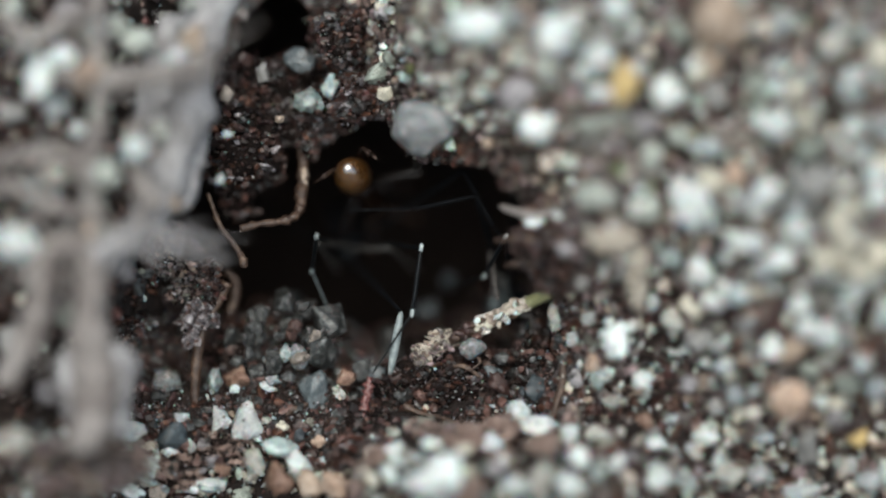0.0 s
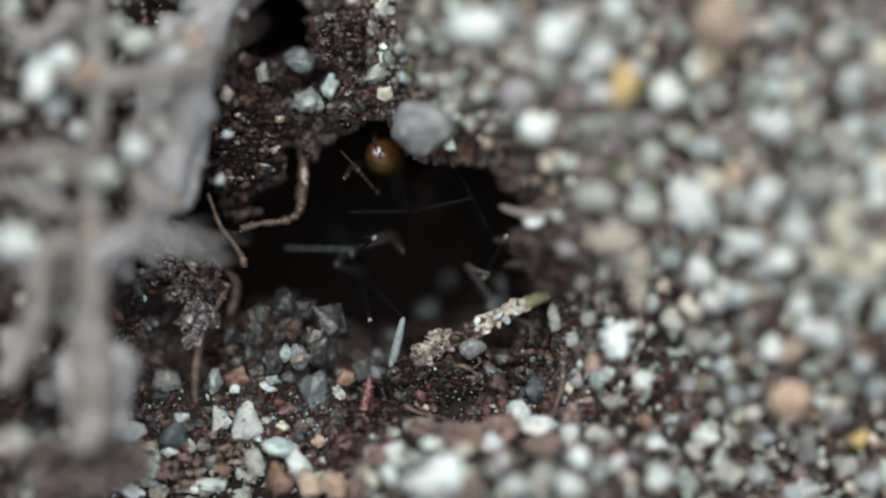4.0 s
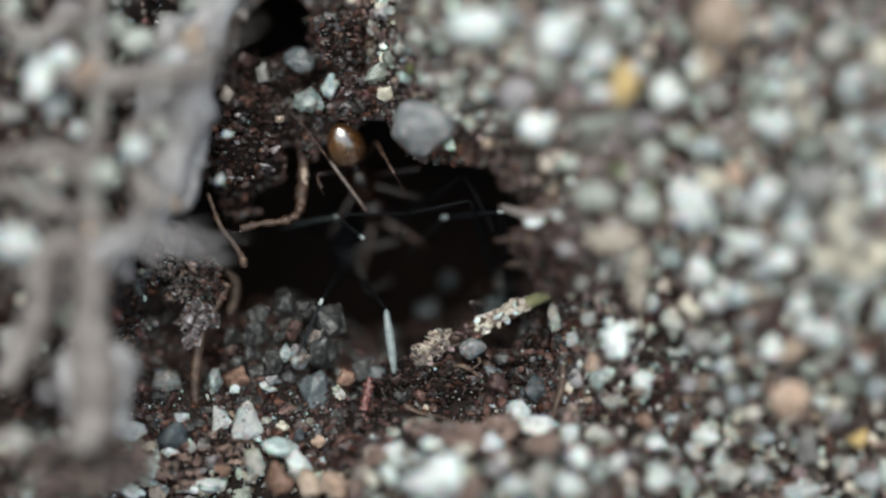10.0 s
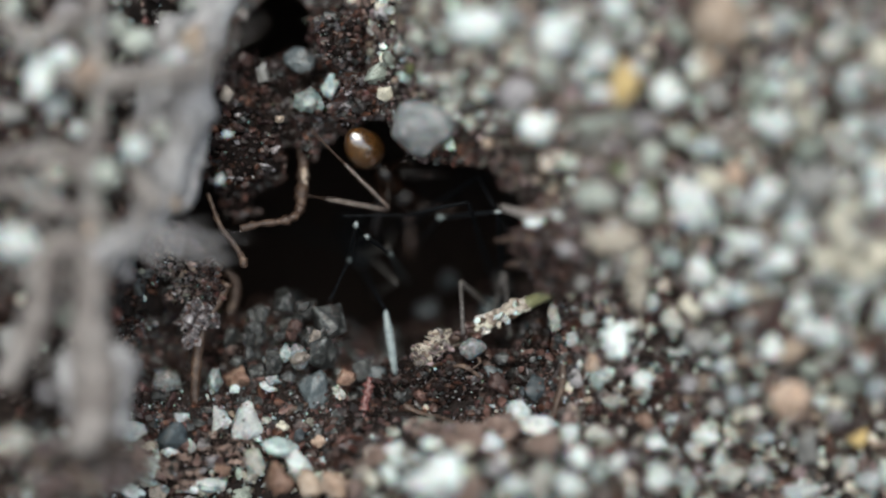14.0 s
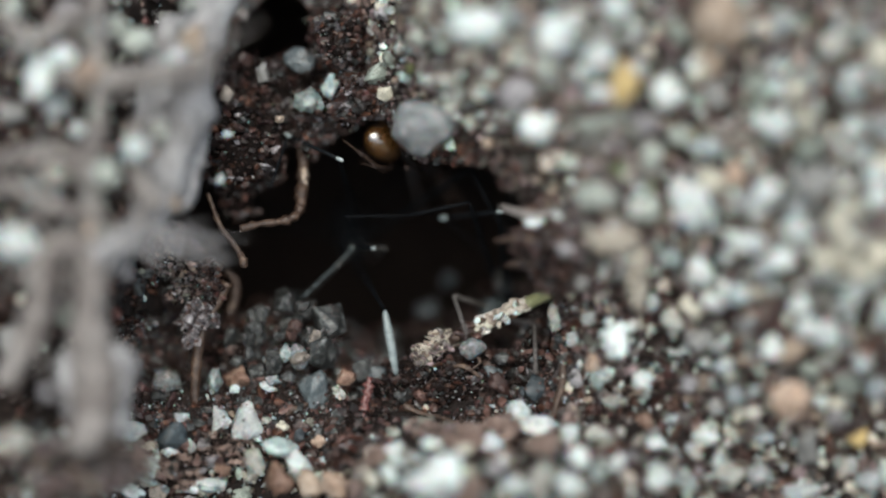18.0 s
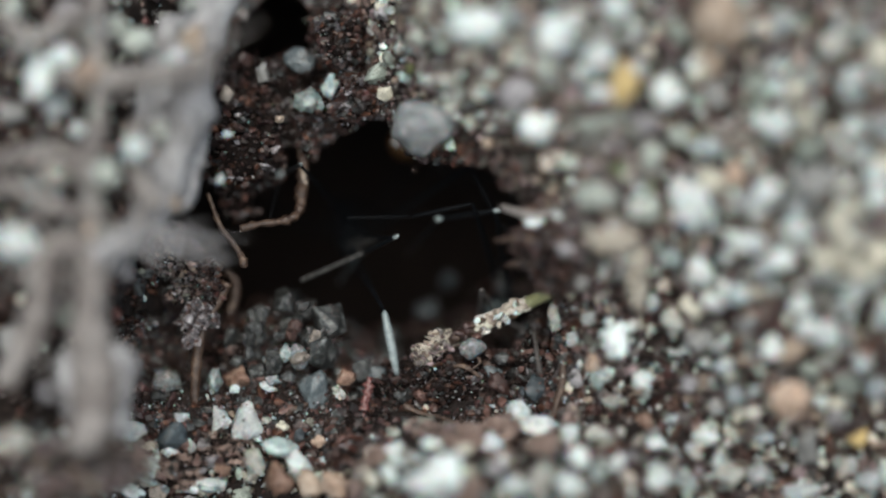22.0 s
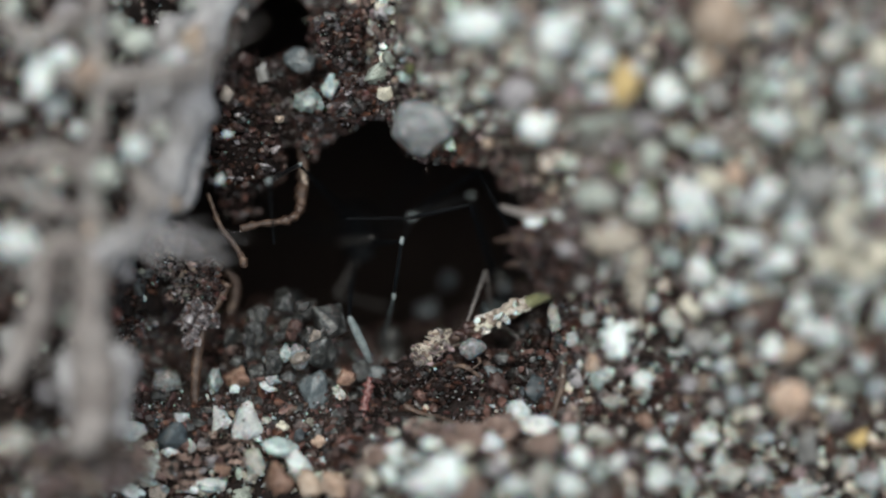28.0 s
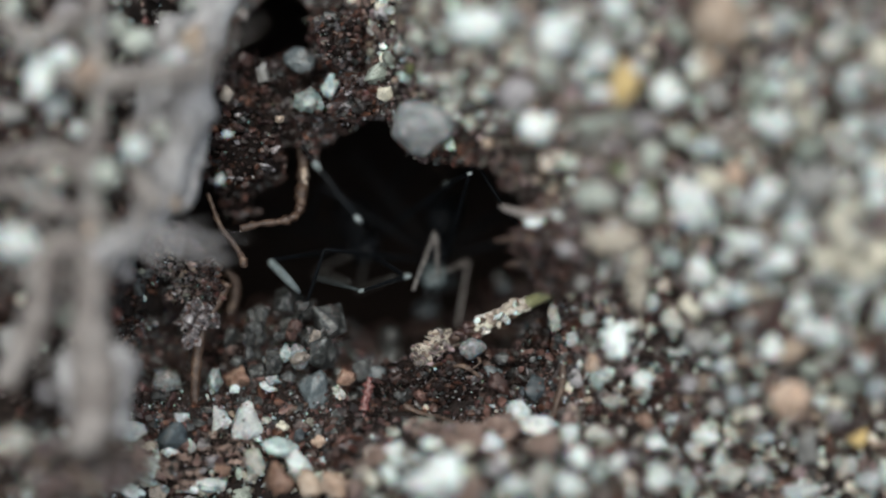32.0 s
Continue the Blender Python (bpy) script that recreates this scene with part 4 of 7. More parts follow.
grain("c", -10.94, -7.79, 0.27, 0.76, 0.65, 0)
grain("g", 5.89, -0.73, 2.15, 0.63, 0.63, 0)
grain("c", 4.82, -2.24, 1.23, 0.58, 0.64, 0)
grain("g", 4.63, -1.11, 1.32, 0.58, 0.58, 0)
grain("g", 4.07, 0.02, 1.15, 0.75, 0.57, 0)
grain("c", 4.28, -3.01, 0.84, 0.49, 0.55, 0)
grain("c", 7.52, -0.35, 2.60, 0.63, 0.57, 0)
grain("c", 13.17, -1.82, 3.20, 0.79, 0.63, 0)
grain("g", 12.21, -3.89, 2.21, 0.80, 0.63, 0)
grain("m", 5.75, 2.61, 2.74, 0.52, 0.52, 0)
grain("m", 8.24, 3.58, 3.72, 1.10, 0.33, 0)
grain("m", -1.11, 6.05, 1.16, 0.26, 0.41, 0)
grain("m", 6.76, 2.05, 2.87, 0.37, 0.37, 0)
grain("q", -4.81, -7.22, 0.80, 0.83, 1.02, 20)
grain("w", -4.63, -2.02, -1.20, 0.66, 0.78, 0)
grain("w", -2.78, -4.13, -0.90, 0.77, 0.89, 0)
grain("b", -2.24, -4.38, -0.80, 0.66, 0.77, 0)
grain("w", -3.51, -5.61, 0.10, 0.50, 0.42, 0)
grain("c", -5.35, -3.53, -0.30, 0.46, 0.58, 0)
grain("w", -6.44, -2.87, -0.70, 0.77, 0.85, 0)
grain("w", -7.13, -3.07, -0.90, 0.70, 0.77, 0)
grain("b", 1.65, -4.20, -0.20, 0.77, 0.54, 0)
grain("q", -10.65, -6.74, 0.33, 0.50, 0.46, 0)
grain("c", -12.46, -6.84, 0.28, 0.76, 0.69, 0)
grain("c", -11.60, -7.70, 0.29, 0.84, 0.76, 0)
grain("q", -10.45, -8.16, 0.40, 0.76, 0.57, 0)
grain("q", -8.45, -8.01, 0.38, 0.65, 0.57, 0)
grain("g", -9.61, -8.18, 0.26, 0.65, 0.57, 0)
grain("q", -1.96, -7.04, 1.30, 0.83, 0.68, 0)
grain("c", -0.92, -7.60, 1.40, 0.75, 0.75, 0)
grain("q", -2.35, -6.43, 0.60, 0.49, 0.42, 0)
grain("c", -1.59, -6.23, 0.80, 0.64, 0.57, 0)
grain("t", -4.50, -7.93, 1.20, 0.94, 0.83, 0)
grain("p", -3.55, -7.84, 1.40, 1.13, 0.94, 0)
grain("y", -3.28, -7.43, 1.20, 0.57, 0.49, 0)
grain("g", -2.52, -7.46, 1.40, 0.86, 0.75, 0)
grain("p", -11.03, 5.50, 6.90, 0.81, 0.63, 0)
grain("w", -1.85, -3.13, -2.60, 0.79, 0.91, 0)
grain("w", -5.20, -2.59, -0.90, 0.97, 1.04, 0)
grain("w", -6.36, -2.30, -1.00, 0.77, 0.85, 0)
grain("w", -4.54, -3.06, -0.60, 0.65, 0.77, 0)
grain("q", -7.04, -4.75, 0.20, 0.38, 0.34, 0)
grain("q", -9.21, -6.83, 0.35, 0.57, 0.49, 0)
grain("y", -9.89, -6.65, 0.29, 0.38, 0.34, 0)
grain("r", -7.12, -6.83, 0.40, 0.46, 0.38, 0)
grain("r", -7.98, -6.65, 0.30, 0.50, 0.42, 0)
grain("q", -6.26, -6.36, 0.40, 0.34, 0.27, 0)
grain("o", -7.49, -7.39, 0.50, 0.57, 0.49, 0)
grain("w", -3.50, -6.82, 0.50, 0.49, 0.46, 0)
grain("q", -4.06, -7.19, 0.60, 0.46, 0.38, 0)


for _x, _u, _h, _a, _b, _k in ((0.1, -7.35, 2.6, 1.4, 1.5, "q"), (12.9, 0.0, 3.9, 1.15, 0.95, "y"), (14.1, -0.1, 4.0, 1.2, 1.0, "y"), (12.4, -0.65, 3.7, 0.8, 0.7, "q"), (13.4, -1.3, 3.5, 0.7, 0.8, "q"), (14.0, 2.6, 5.0, 1.1, 0.9, "y"), (14.3, 6.3, 5.4, 0.9, 1.4, "y"), (11.9, -2.6, 2.9, 0.8, 0.8, "q"), (14.2, -4.6, 2.6, 0.8, 0.7, "c")):
    grain(_k, _x, _u, _h, _a, _b, _x * 20)
_rnd = random.Random(12)
for _ in range(26):
    _x, _u, _w = _rnd.uniform(-3.1, 1.2), _rnd.uniform(4.9, 8.2), _rnd.uniform(0.28, 0.66)
    if _u > ramp_of(RIM, _x) + 0.7:
        lay(_rnd.choice("ggvgyg"), _x, _u, skin(_x, _u) + 0.2 * _w, _w * _rnd.uniform(0.9, 1.5), _w, _rnd.uniform(-40, 40))
for _x, _u, _w, _k in ((-4.90, -3.62, 0.58, "g"), (-5.75, -4.45, 0.42, "c"), (-5.55, -2.95, 0.36, "w"), (-6.55, -3.55, 0.42, "w"), (-4.35, -2.95, 0.40, "g"), (-5.25, -4.35, 0.46, "w"), (-4.75, -1.95, 0.44, "w"), (-5.0, -2.6, 0.5, "r")):
    grain(_k, _x, _u, 0.05, _w, _w * 1.2, _x * 50)


# ---- clods, roots and fibres ----
BITS = []


def bit_data():
    """Small angular crumbs, as arrays, to be stuck on clods."""
    if not BITS:
        for k in range(6):
            bm = splinter(70 + k, 16, 0.7, 0, 0)
            bm.verts.ensure_lookup_table()
            bm.verts.index_update()
            BITS.append((np.array([v.co[:] for v in bm.verts]), np.array([[v.index for v in f.verts] for f in bm.faces])))
            bm.free()
    return BITS


def clod(x, u, h, a, b, c, seed, mat, label, specks=420, turn=0, speck_mat=None, name="soil_clod", lumpy=0.42, taper=0.0):
    """A lumpy clod of soil, a by b by c millimetres, made of crumbs of every size; taper draws it to a point below."""
    x, u, h, f = raised(x, u, h)
    rnd = random.Random(seed)
    bm = bmesh.new()
    bmesh.ops.create_icosphere(bm, subdivisions=4, radius=1.0)
    off = Vector((seed * 3.7, seed * 1.3, 0))
    for v in bm.verts:
        d = v.co.normalized()
        r = 1 + lumpy * fbm(d * 1.5 + off, 3, 2.2, 0.5) + 0.06 * fbm(d * 7 + off, 3)
        t = 1 - taper * (1 - d.y) / 2
        v.co = Vector((d.x * t * a / 2, d.y * b / 2, d.z * t * c / 2)) * r * S
    bm.verts.ensure_lookup_table()
    vs = np.array([v.co[:] for v in bm.verts])
    front = vs[vs[:, 2] > -0.25 * c * S]
    allv, allf = [vs], [np.array([[v.index for v in f.verts] for f in bm.faces])]
    mi = [np.zeros(len(allf[0]))]
    bm.free()
    size, base = max(1.5, (a + b) / 2), len(vs)
    soil = mat in (CLOD, CRUMB)
    spots = [front[rnd.randrange(len(front))] for _ in range(specks)]
    for k, p in enumerate(spots):
        r = min(0.24, size * (0.018 + 0.095 * rnd.random() ** 2))
        v, f = rnd.choice(bit_data() if r > 0.11 else grit_data())
        m = np.array(pose(0, 0, 0, rnd.uniform(0, 360), rnd.uniform(0, 360), 0).to_3x3()) * r * np.array((rnd.uniform(0.9, 1.7), rnd.uniform(0.7, 1.2), rnd.uniform(0.4, 0.9)))
        allv.append(v @ m.T * rnd.uniform(0.8, 1.3) * (0.4 if mat == FILM else 1.0) + p * rnd.uniform(0.95, 1.08))
        allf.append(f + base)
        mi.append(np.full(len(f), rnd.choice((1, 1, 1, 1, 1, 1, 1, 2, 3, 4)) if soil else 1))
        base += len(v)
    for k in range(int(specks * 2.6)):
        p = front[rnd.randrange(len(front))]
        v, f = grit_data()[k % 6]
        r = min(0.055, size * (0.008 + 0.02 * rnd.random() ** 2.5))
        allv.append(v * r * rnd.uniform(0.8, 1.4) + p * rnd.uniform(0.99, 1.1))
        allf.append(f + base)
        mi.append(np.full(len(f), rnd.choice((1, 1, 1, 1, 1, 1, 2, 2, 3, 4, 5)) if soil else 1))
        base += len(v)
    me = bpy.data.meshes.new(name)
    me.from_pydata(np.concatenate(allv).tolist(), [], np.concatenate(allf).tolist())
    for m in (mat, speck_mat or CRUMB, WETSHADED, REDSTONE, GLINT, CLEAR):
        me.materials.append(m)
    mi = np.concatenate(mi)
    me.polygons.foreach_set("material_index", mi.astype(np.int32))
    me.polygons.foreach_set("use_smooth", mi == 0)
    ob = new(name, me)
    ob.matrix_world = at(x, u, h, 0, 0, turn)
    if name == "filmy_crust":
        for k, p in enumerate(spots[:24]):
            if p[2] > 0 and abs(p[0]) < 0.3 * a * S:
                r = size * rnd.uniform(0.03, 0.07)
                flake = new("flake", chip_mesh(FILM, k % N_CHIP))
                flake.parent = ob
                flake.matrix_basis = Matrix.Translation(p) @ pose(0, 0, 0, 0, 0, k * 70) @ Matrix.Diagonal((r * 1.3, r, r * 0.35, 1))
    if name == "soil_clod":
        for k, p in enumerate(spots[:20]):
            if p[2] < -0.1 * c * S:
                continue
            r = size * rnd.uniform(0.03, 0.085)
            bit = new("crumb", chip_mesh((CRUMB, CRUMB, REDSTONE, WETSHADED, CRUMB, GLINT, CRUMB, CLOD)[k % 8], k % N_CHIP))
            bit.parent = ob
            bit.matrix_basis = Matrix.Translation(p) @ pose(0, 0, 0, k * 50, k * 80, 0) @ Matrix.Diagonal((r * 1.2, r, r * 0.8, 1))
    return tagged(ob, label, name.replace("_", " "), "clods round the hole" if name == "soil_clod" else "")


def strand(name, ctrl, mat, label, category, rough=0.15, seg=9, n=7, group="", knots=0.0):
    """A root or fibre along (x, u, h, radius) points of the bank."""
    ctrl = [(*raised(*c[:3])[:3], c[3]) for c in ctrl]
    pts, rad = spline(ctrl, n)
    rad = [r * (1 + knots * noise.noise(Vector((i * 0.4, ctrl[0][0], 0)))) for i, r in enumerate(rad)]
    o = pts[0].copy()
    bm = bmesh.new()
    tube(bm, [p - o for p in pts], rad, seg, rough, int(abs(ctrl[0][0]) * 100))
    ob = new(name, mesh_of(name, bm, mat))
    ob.matrix_world = at(o.x, o.y, o.z)
    if name == "fibre" and o.z > 1.5:
        rnd = random.Random(int(o.x * 100))
        for _ in range(4):
            i = rnd.randrange(2, len(pts) - 4)
            p, r = pts[i] - o, min(rad[i], 0.4)
            side = Vector((rnd.uniform(-1, 1), rnd.uniform(-1, 1), rnd.uniform(-0.2, 0.5)))
            bm = bmesh.new()
            line, _r = spline([(*p,), (*(p + side * r * 2.2),), (*(p + side * r * 2.6 + (pts[i + 2] - pts[i]) * 1.5),), (*(p + side * r * 4 + (pts[i + 3] - pts[i]) * 2.2),)], 5)
            tube(bm, line, [r * 0.3 * (1 - 0.6 * k / len(line)) for k in range(len(line))], 6, 0.15, i)
            part("side_hair", bm, mat, ob)
    return tagged(ob, label, category, group)


# ---- ants ----
HIPS = [(0.3, 0.75, -0.25), (0.34, 0.35, -0.28), (0.32, -0.05, -0.28)]


def limb(bm, length, r0, r1, bulge=1.0):
    prof = [(0, r0 * 0.6), (0.04 * length, r0), (0.3 * length, r0 * bulge), (0.7 * length, (r0 + r1) / 2 * bulge), (0.96 * length, r1), (length, r1 * 0.6)]
    lathe(bm, prof, 8)


def leg_parts(root, mats, lens):
    """Femur, shin and foot under the ant; each lies along its own +y."""
    femur, shin, foot = lens
    bm = bmesh.new()
    limb(bm, femur, 0.07, 0.06, 1.2)
    f = part("femur", bm, mats[0], root)
    bm = bmesh.new()
    if mats[1] == PALESHIN:
        lathe(bm, [(0, 0.04), (0.06 * shin, 0.1), (0.3 * shin, 0.145), (0.6 * shin, 0.155), (0.88 * shin, 0.11), (shin, 0.06)], 10)
    else:
        limb(bm, shin, 0.06, 0.052, 1.15)
    s = part("shin", bm, mats[1], root)
    for y in (0.0, shin):
        if mats[3]:
            bm = bmesh.new()
            lathe(bm, [(y - 0.17, 0.04), (y - 0.09, 0.07), (y + 0.06, 0.074), (y + 0.15, 0.035)], 8)
            part("joint", bm, mats[3], s, "pale shiny joint")
    bm = bmesh.new()
    n = 5
    prof = []
    for q in range(n):
        prof += [((q + f) * foot / n, r) for f, r in ((0.0, 0.03), (0.4, 0.038), (0.9, 0.045))]
    lathe(bm, prof + [(foot, 0.015)], 7)
    for x in (-1, 1):
        tube(bm, [(0, foot * 0.97, 0), (0.04 * x, foot * 1.02, 0), (0.07 * x, foot * 1.02, -0.05)], [0.02, 0.015, 0.006], 5)
    e = part("foot", bm, mats[2], root)
    return f, s, e


def feeler_parts(root, mat, lens):
    """The elbowed feeler: a straight scape and a ringed whip."""
    bm = bmesh.new()
    limb(bm, lens[0], 0.07, 0.085, 1.0)
    a = part("scape", bm, mat, root)
    bm = bmesh.new()
    n = 9
    prof = []
    for q in range(n):
        prof += [((q + f) * lens[1] / n, r) for f, r in ((0.0, 0.055), (0.3, 0.08), (0.75, 0.085), (0.92, 0.068))]
    lathe(bm, prof + [(lens[1], 0.02)], 8)
    return a, part("whip", bm, mat, root)


def ant(label, body, gaster_mat, leg, lens=(1.9, 2.2, 2.0), feeler=(1.5, 2.1), joint=None, pale=(), shown=range(8), feeler_mat=None, grey=()):
    """An ant facing +y: head, thorax, waist, gaster, two feelers and six legs. Returns it and its limbs, each with its root's place."""
    root = new("ant")
    tagged(root, label, "ant", "ants in the nest hole")
    bm = bmesh.new()
    lathe(bm, [(-0.62, 0.080), (-0.72, 0.270), (-0.95, 0.504), (-1.2, 0.621), (-1.24, 0.608), (-1.55, 0.648), (-1.8, 0.594), (-1.84, 0.581), (-2.1, 0.477), (-2.28, 0.360), (-2.4, 0.243), (-2.47, 0.135), (-2.5, 0.040)], 28, None, 0.94)
    part("gaster", bm, gaster_mat, root)
    bm = bmesh.new()
    lathe(bm, [(-0.68, 0.05), (-0.6, 0.1), (-0.48, 0.2), (-0.36, 0.12), (-0.25, 0.07)], 12, lambda y: 0.06)
    part("waist", bm, BLACKCUT if body == SMOKY else body, root)
    bm = bmesh.new()
    lathe(bm, [(-0.3, 0.08), (-0.2, 0.26), (0.1, 0.36), (0.35, 0.34), (0.5, 0.38), (0.8, 0.4), (1.05, 0.3), (1.2, 0.16), (1.26, 0.08)], 18, lambda y: 0.08 * math.sin(y * 2.2))
    part("thorax", bm, BLACKCUT if body == SMOKY else body, root)
    bm = bmesh.new()
    lathe(bm, [(1.2, 0.1), (1.3, 0.34), (1.5, 0.5), (1.8, 0.54), (2.1, 0.46), (2.3, 0.3), (2.38, 0.12)], 18, None, 0.75)
    head = part("head", bm, body, root)
    limbs = []
    for s in (-1, 1):
        bm = bmesh.new()
        bmesh.ops.create_icosphere(bm, subdivisions=2, radius=0.13 * S)
        bmesh.ops.translate(bm, verts=bm.verts, vec=Vector((0.44 * s, 1.85, 0.16)) * S)
        part("eye", bm, BLACKCUT, head)
        bm = bmesh.new()
        tube(bm, [(0.2 * s, 2.28, -0.1), (0.24 * s, 2.5, -0.12), (0.06 * s, 2.66, -0.12)], [0.1, 0.09, 0.03], 6)
        part("mandible", bm, leg, head)
        for k in range(3):
            n = len(limbs)
            dark = BLACKCUT if body == SMOKY else body
            mats = (dark, PALESHIN, leg, None) if n in pale else (dark, leg, SMOKY, PALESHIN) if n in grey else (dark, leg, leg, joint) if n in shown else (dark, dark, dark, None)
            parts = leg_parts(root, mats, lens)
            hip = Vector((HIPS[k][0] * s, HIPS[k][1], HIPS[k][2]))
            ways = [Vector((s * 1.0, (hip.y - 0.4) * 1.8, 0.5)), Vector((s * 0.3, (hip.y - 0.4) * 2.0, -1.6)), Vector((s * 0.5, (hip.y - 0.4) * 2.4, -1.0))]
            limbs.append((parts, hip, lens, ways))
    for s in (-1, 1):
        parts = feeler_parts(root, feeler_mat or leg, feeler)
        limbs.append((parts, Vector((0.18 * s, 2.15, 0.15)), feeler, [Vector((s * 0.8, 0.9, 0.6)), Vector((s * 0.2, 1.0, -0.7))]))
    for parts, hip, ln, ways in limbs:
        p = hip.copy()
        for ob, d, length in zip(parts, ways, ln):
            ob.matrix_basis = Matrix.Translation(p * S) @ d.to_track_quat("Y", "Z").to_matrix().to_4x4()
            p = p + d.normalized() * length
    return root, limbs


def bend(limb_, body_rows, rows):
    """Keys a limb: rows of seconds and the bank places towards which its joints point, one after another."""
    parts, hip, ln, ways = limb_
    poses = dict(body_rows)
    steps = []
    for t, *places in rows:
        inv = poses[t].inverted()
        p, dirs = hip * S, []
        for k, length in enumerate(ln):
            d = (inv @ bank(*places[3 * k:3 * k + 3]) - p).normalized()
            dirs.append(d)
            p = p + d * length * S
        steps.append((t, dirs))
    full = [steps[0]]
    for (t0, a), (t1, b) in zip(steps, steps[1:]):
        n = 1 + int(max(x.angle(y) for x, y in zip(a, b)) / 1.1)
        for k in range(1, n + 1):
            full.append((t0 + (t1 - t0) * k / n, [x.slerp(y, k / n) for x, y in zip(a, b)]))
    keys = [[] for _ in ln]
    turns = [d.to_track_quat("Y", "Z") for d in full[0][1]]
    last = full[0][1]
    for t, dirs in full:
        p = hip * S
        for k, d in enumerate(dirs):
            turns[k] = last[k].rotation_difference(d) @ turns[k]
            keys[k].append((t, Matrix.Translation(p) @ turns[k].to_matrix().to_4x4()))
            p = p + d * ln[k] * S
        last = dirs
    for ob, k in zip(parts, keys):
        walk(ob, k)


def body_pose(x, u, h, fx, fu, fh, roll=0):
    """An ant's pose on the bank: its waist's place and the way in which it faces."""
    d = Vector((fx, fu, fh)).normalized()
    q = d.to_track_quat("Y", "Z").to_matrix().to_4x4()
    return Matrix.Translation(bank(x, u, h)) @ TURN @ q @ pose(0, 0, 0, 0, roll, 0)


def twig(a, b, c, d):
    """A straw-coloured twig: a crumbly brown root end, a pale peeling stem and a green tip."""
    root = new("twig")
    root.matrix_world = at(*b)
    tagged(root, "pale peeling straw twig with a green tip", "twig")
    a, b, c, d = (Vector(p) for p in (a, b, c, d))
    rnd = random.Random(3)
    for name, p, q, r0, r1, mat, rough, label in (
            ("stem", b, c, 0.31, 0.29, STRAW, 0.2, "white and brown peeling bark"),
            ("tip", c, d, 0.22, 0.18, GREENTIP, 0.06, "smooth yellow-green tip"),
            ("stub", a, b, 0.16, 0.28, ROOT, 0.35, "crumbly brown end")):
        bm = bmesh.new()
        n = 14
        pts = [p.lerp(q, k / n) - b for k in range(n + 1)]
        rad = [(r0 + (r1 - r0) * k / n) * (0.86 + 0.14 * noise.noise(Vector((k * 0.8, r0 * 9, 0)))) for k in range(n + 1)]
        if name == "tip":
            rad = [r0 + (r1 - r0) * k / n for k in range(n + 1)]
            rad[-1], rad[-2] = 0.1, 0.18
        tube(bm, pts, rad, 16, rough, 4)
        part(name, bm, mat, root, label)
    bm = splinter(77, 14, 0.8)
    bmesh.ops.transform(bm, matrix=Matrix.Translation((b.lerp(c, 0.08) - b + Vector((0, 0, 0.15))) * S) @ Matrix.Diagonal((0.34, 0.3, 0.3, 1)), verts=bm.verts)
    part("glassy_crumb", bm, QUARTZ, root, "clear glassy crumb stuck to the bark")
    for k in range(56):
        f = rnd.random()
        p = a.lerp(c, f) - b
        bm = chip(200 + k, 5, 2, 0.25, 0)
        s = rnd.uniform(0.08, 0.2)
        off = Vector((rnd.uniform(-0.2, 0.2), rnd.uniform(-0.22, 0.22), rnd.uniform(0.1, 0.24)))
        flat = 0.3 if f > 0.36 else 0.8
        m = Matrix.Translation((p + off) * S) @ pose(0, 0, 0, rnd.uniform(-50, 50), rnd.uniform(-50, 50), rnd.uniform(0, 90)) @ Matrix.Diagonal((s * 1.5, s, s * flat, 1))
        bmesh.ops.transform(bm, matrix=m, verts=bm.verts)
        part("bark_flake", bm, (STRAW, HUSK, QUARTZ, STRAW, ROOT, CREAM)[k % 6] if f > 0.36 else (REDSTONE, ROOT, CRUMB)[k % 3], root)


# Clods round and in the hole, near-black between their crumbs in place of shade.
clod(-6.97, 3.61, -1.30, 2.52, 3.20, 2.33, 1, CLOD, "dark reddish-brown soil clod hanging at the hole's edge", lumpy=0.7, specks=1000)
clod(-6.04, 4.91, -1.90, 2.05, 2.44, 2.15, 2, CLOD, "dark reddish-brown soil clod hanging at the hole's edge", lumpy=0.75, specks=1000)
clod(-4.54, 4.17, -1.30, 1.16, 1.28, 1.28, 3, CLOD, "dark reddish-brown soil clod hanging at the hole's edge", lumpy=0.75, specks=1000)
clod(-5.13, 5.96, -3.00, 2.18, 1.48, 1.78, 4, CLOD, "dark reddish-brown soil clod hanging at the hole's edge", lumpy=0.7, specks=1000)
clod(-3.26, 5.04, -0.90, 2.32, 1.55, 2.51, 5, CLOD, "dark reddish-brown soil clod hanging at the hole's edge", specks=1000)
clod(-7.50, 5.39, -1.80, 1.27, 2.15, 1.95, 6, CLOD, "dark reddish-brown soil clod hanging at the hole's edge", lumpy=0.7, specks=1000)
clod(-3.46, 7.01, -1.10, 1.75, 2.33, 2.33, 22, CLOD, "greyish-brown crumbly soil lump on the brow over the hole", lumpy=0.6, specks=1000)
clod(-8.68, -0.94, -0.20, 0.95, 0.80, 0.76, 7, CLOD, "brown soil crumb cluster caught on a rootlet", lumpy=0.8, specks=200, speck_mat=CRUST)
clod(-7.95, -1.45, -0.10, 0.85, 0.75, 0.68, 47, CLOD, "brown soil crumb cluster caught on a rootlet", lumpy=0.8, specks=200)
clod(-9.30, -0.55, -0.20, 0.90, 0.70, 0.72, 48, CLOD, "brown soil crumb cluster caught on a rootlet", lumpy=0.8, specks=200, speck_mat=CRUST)
clod(-8.05, -0.80, -0.30, 0.80, 0.70, 0.64, 49, CLOD, "brown soil crumb cluster caught on a rootlet", lumpy=0.8, specks=200)
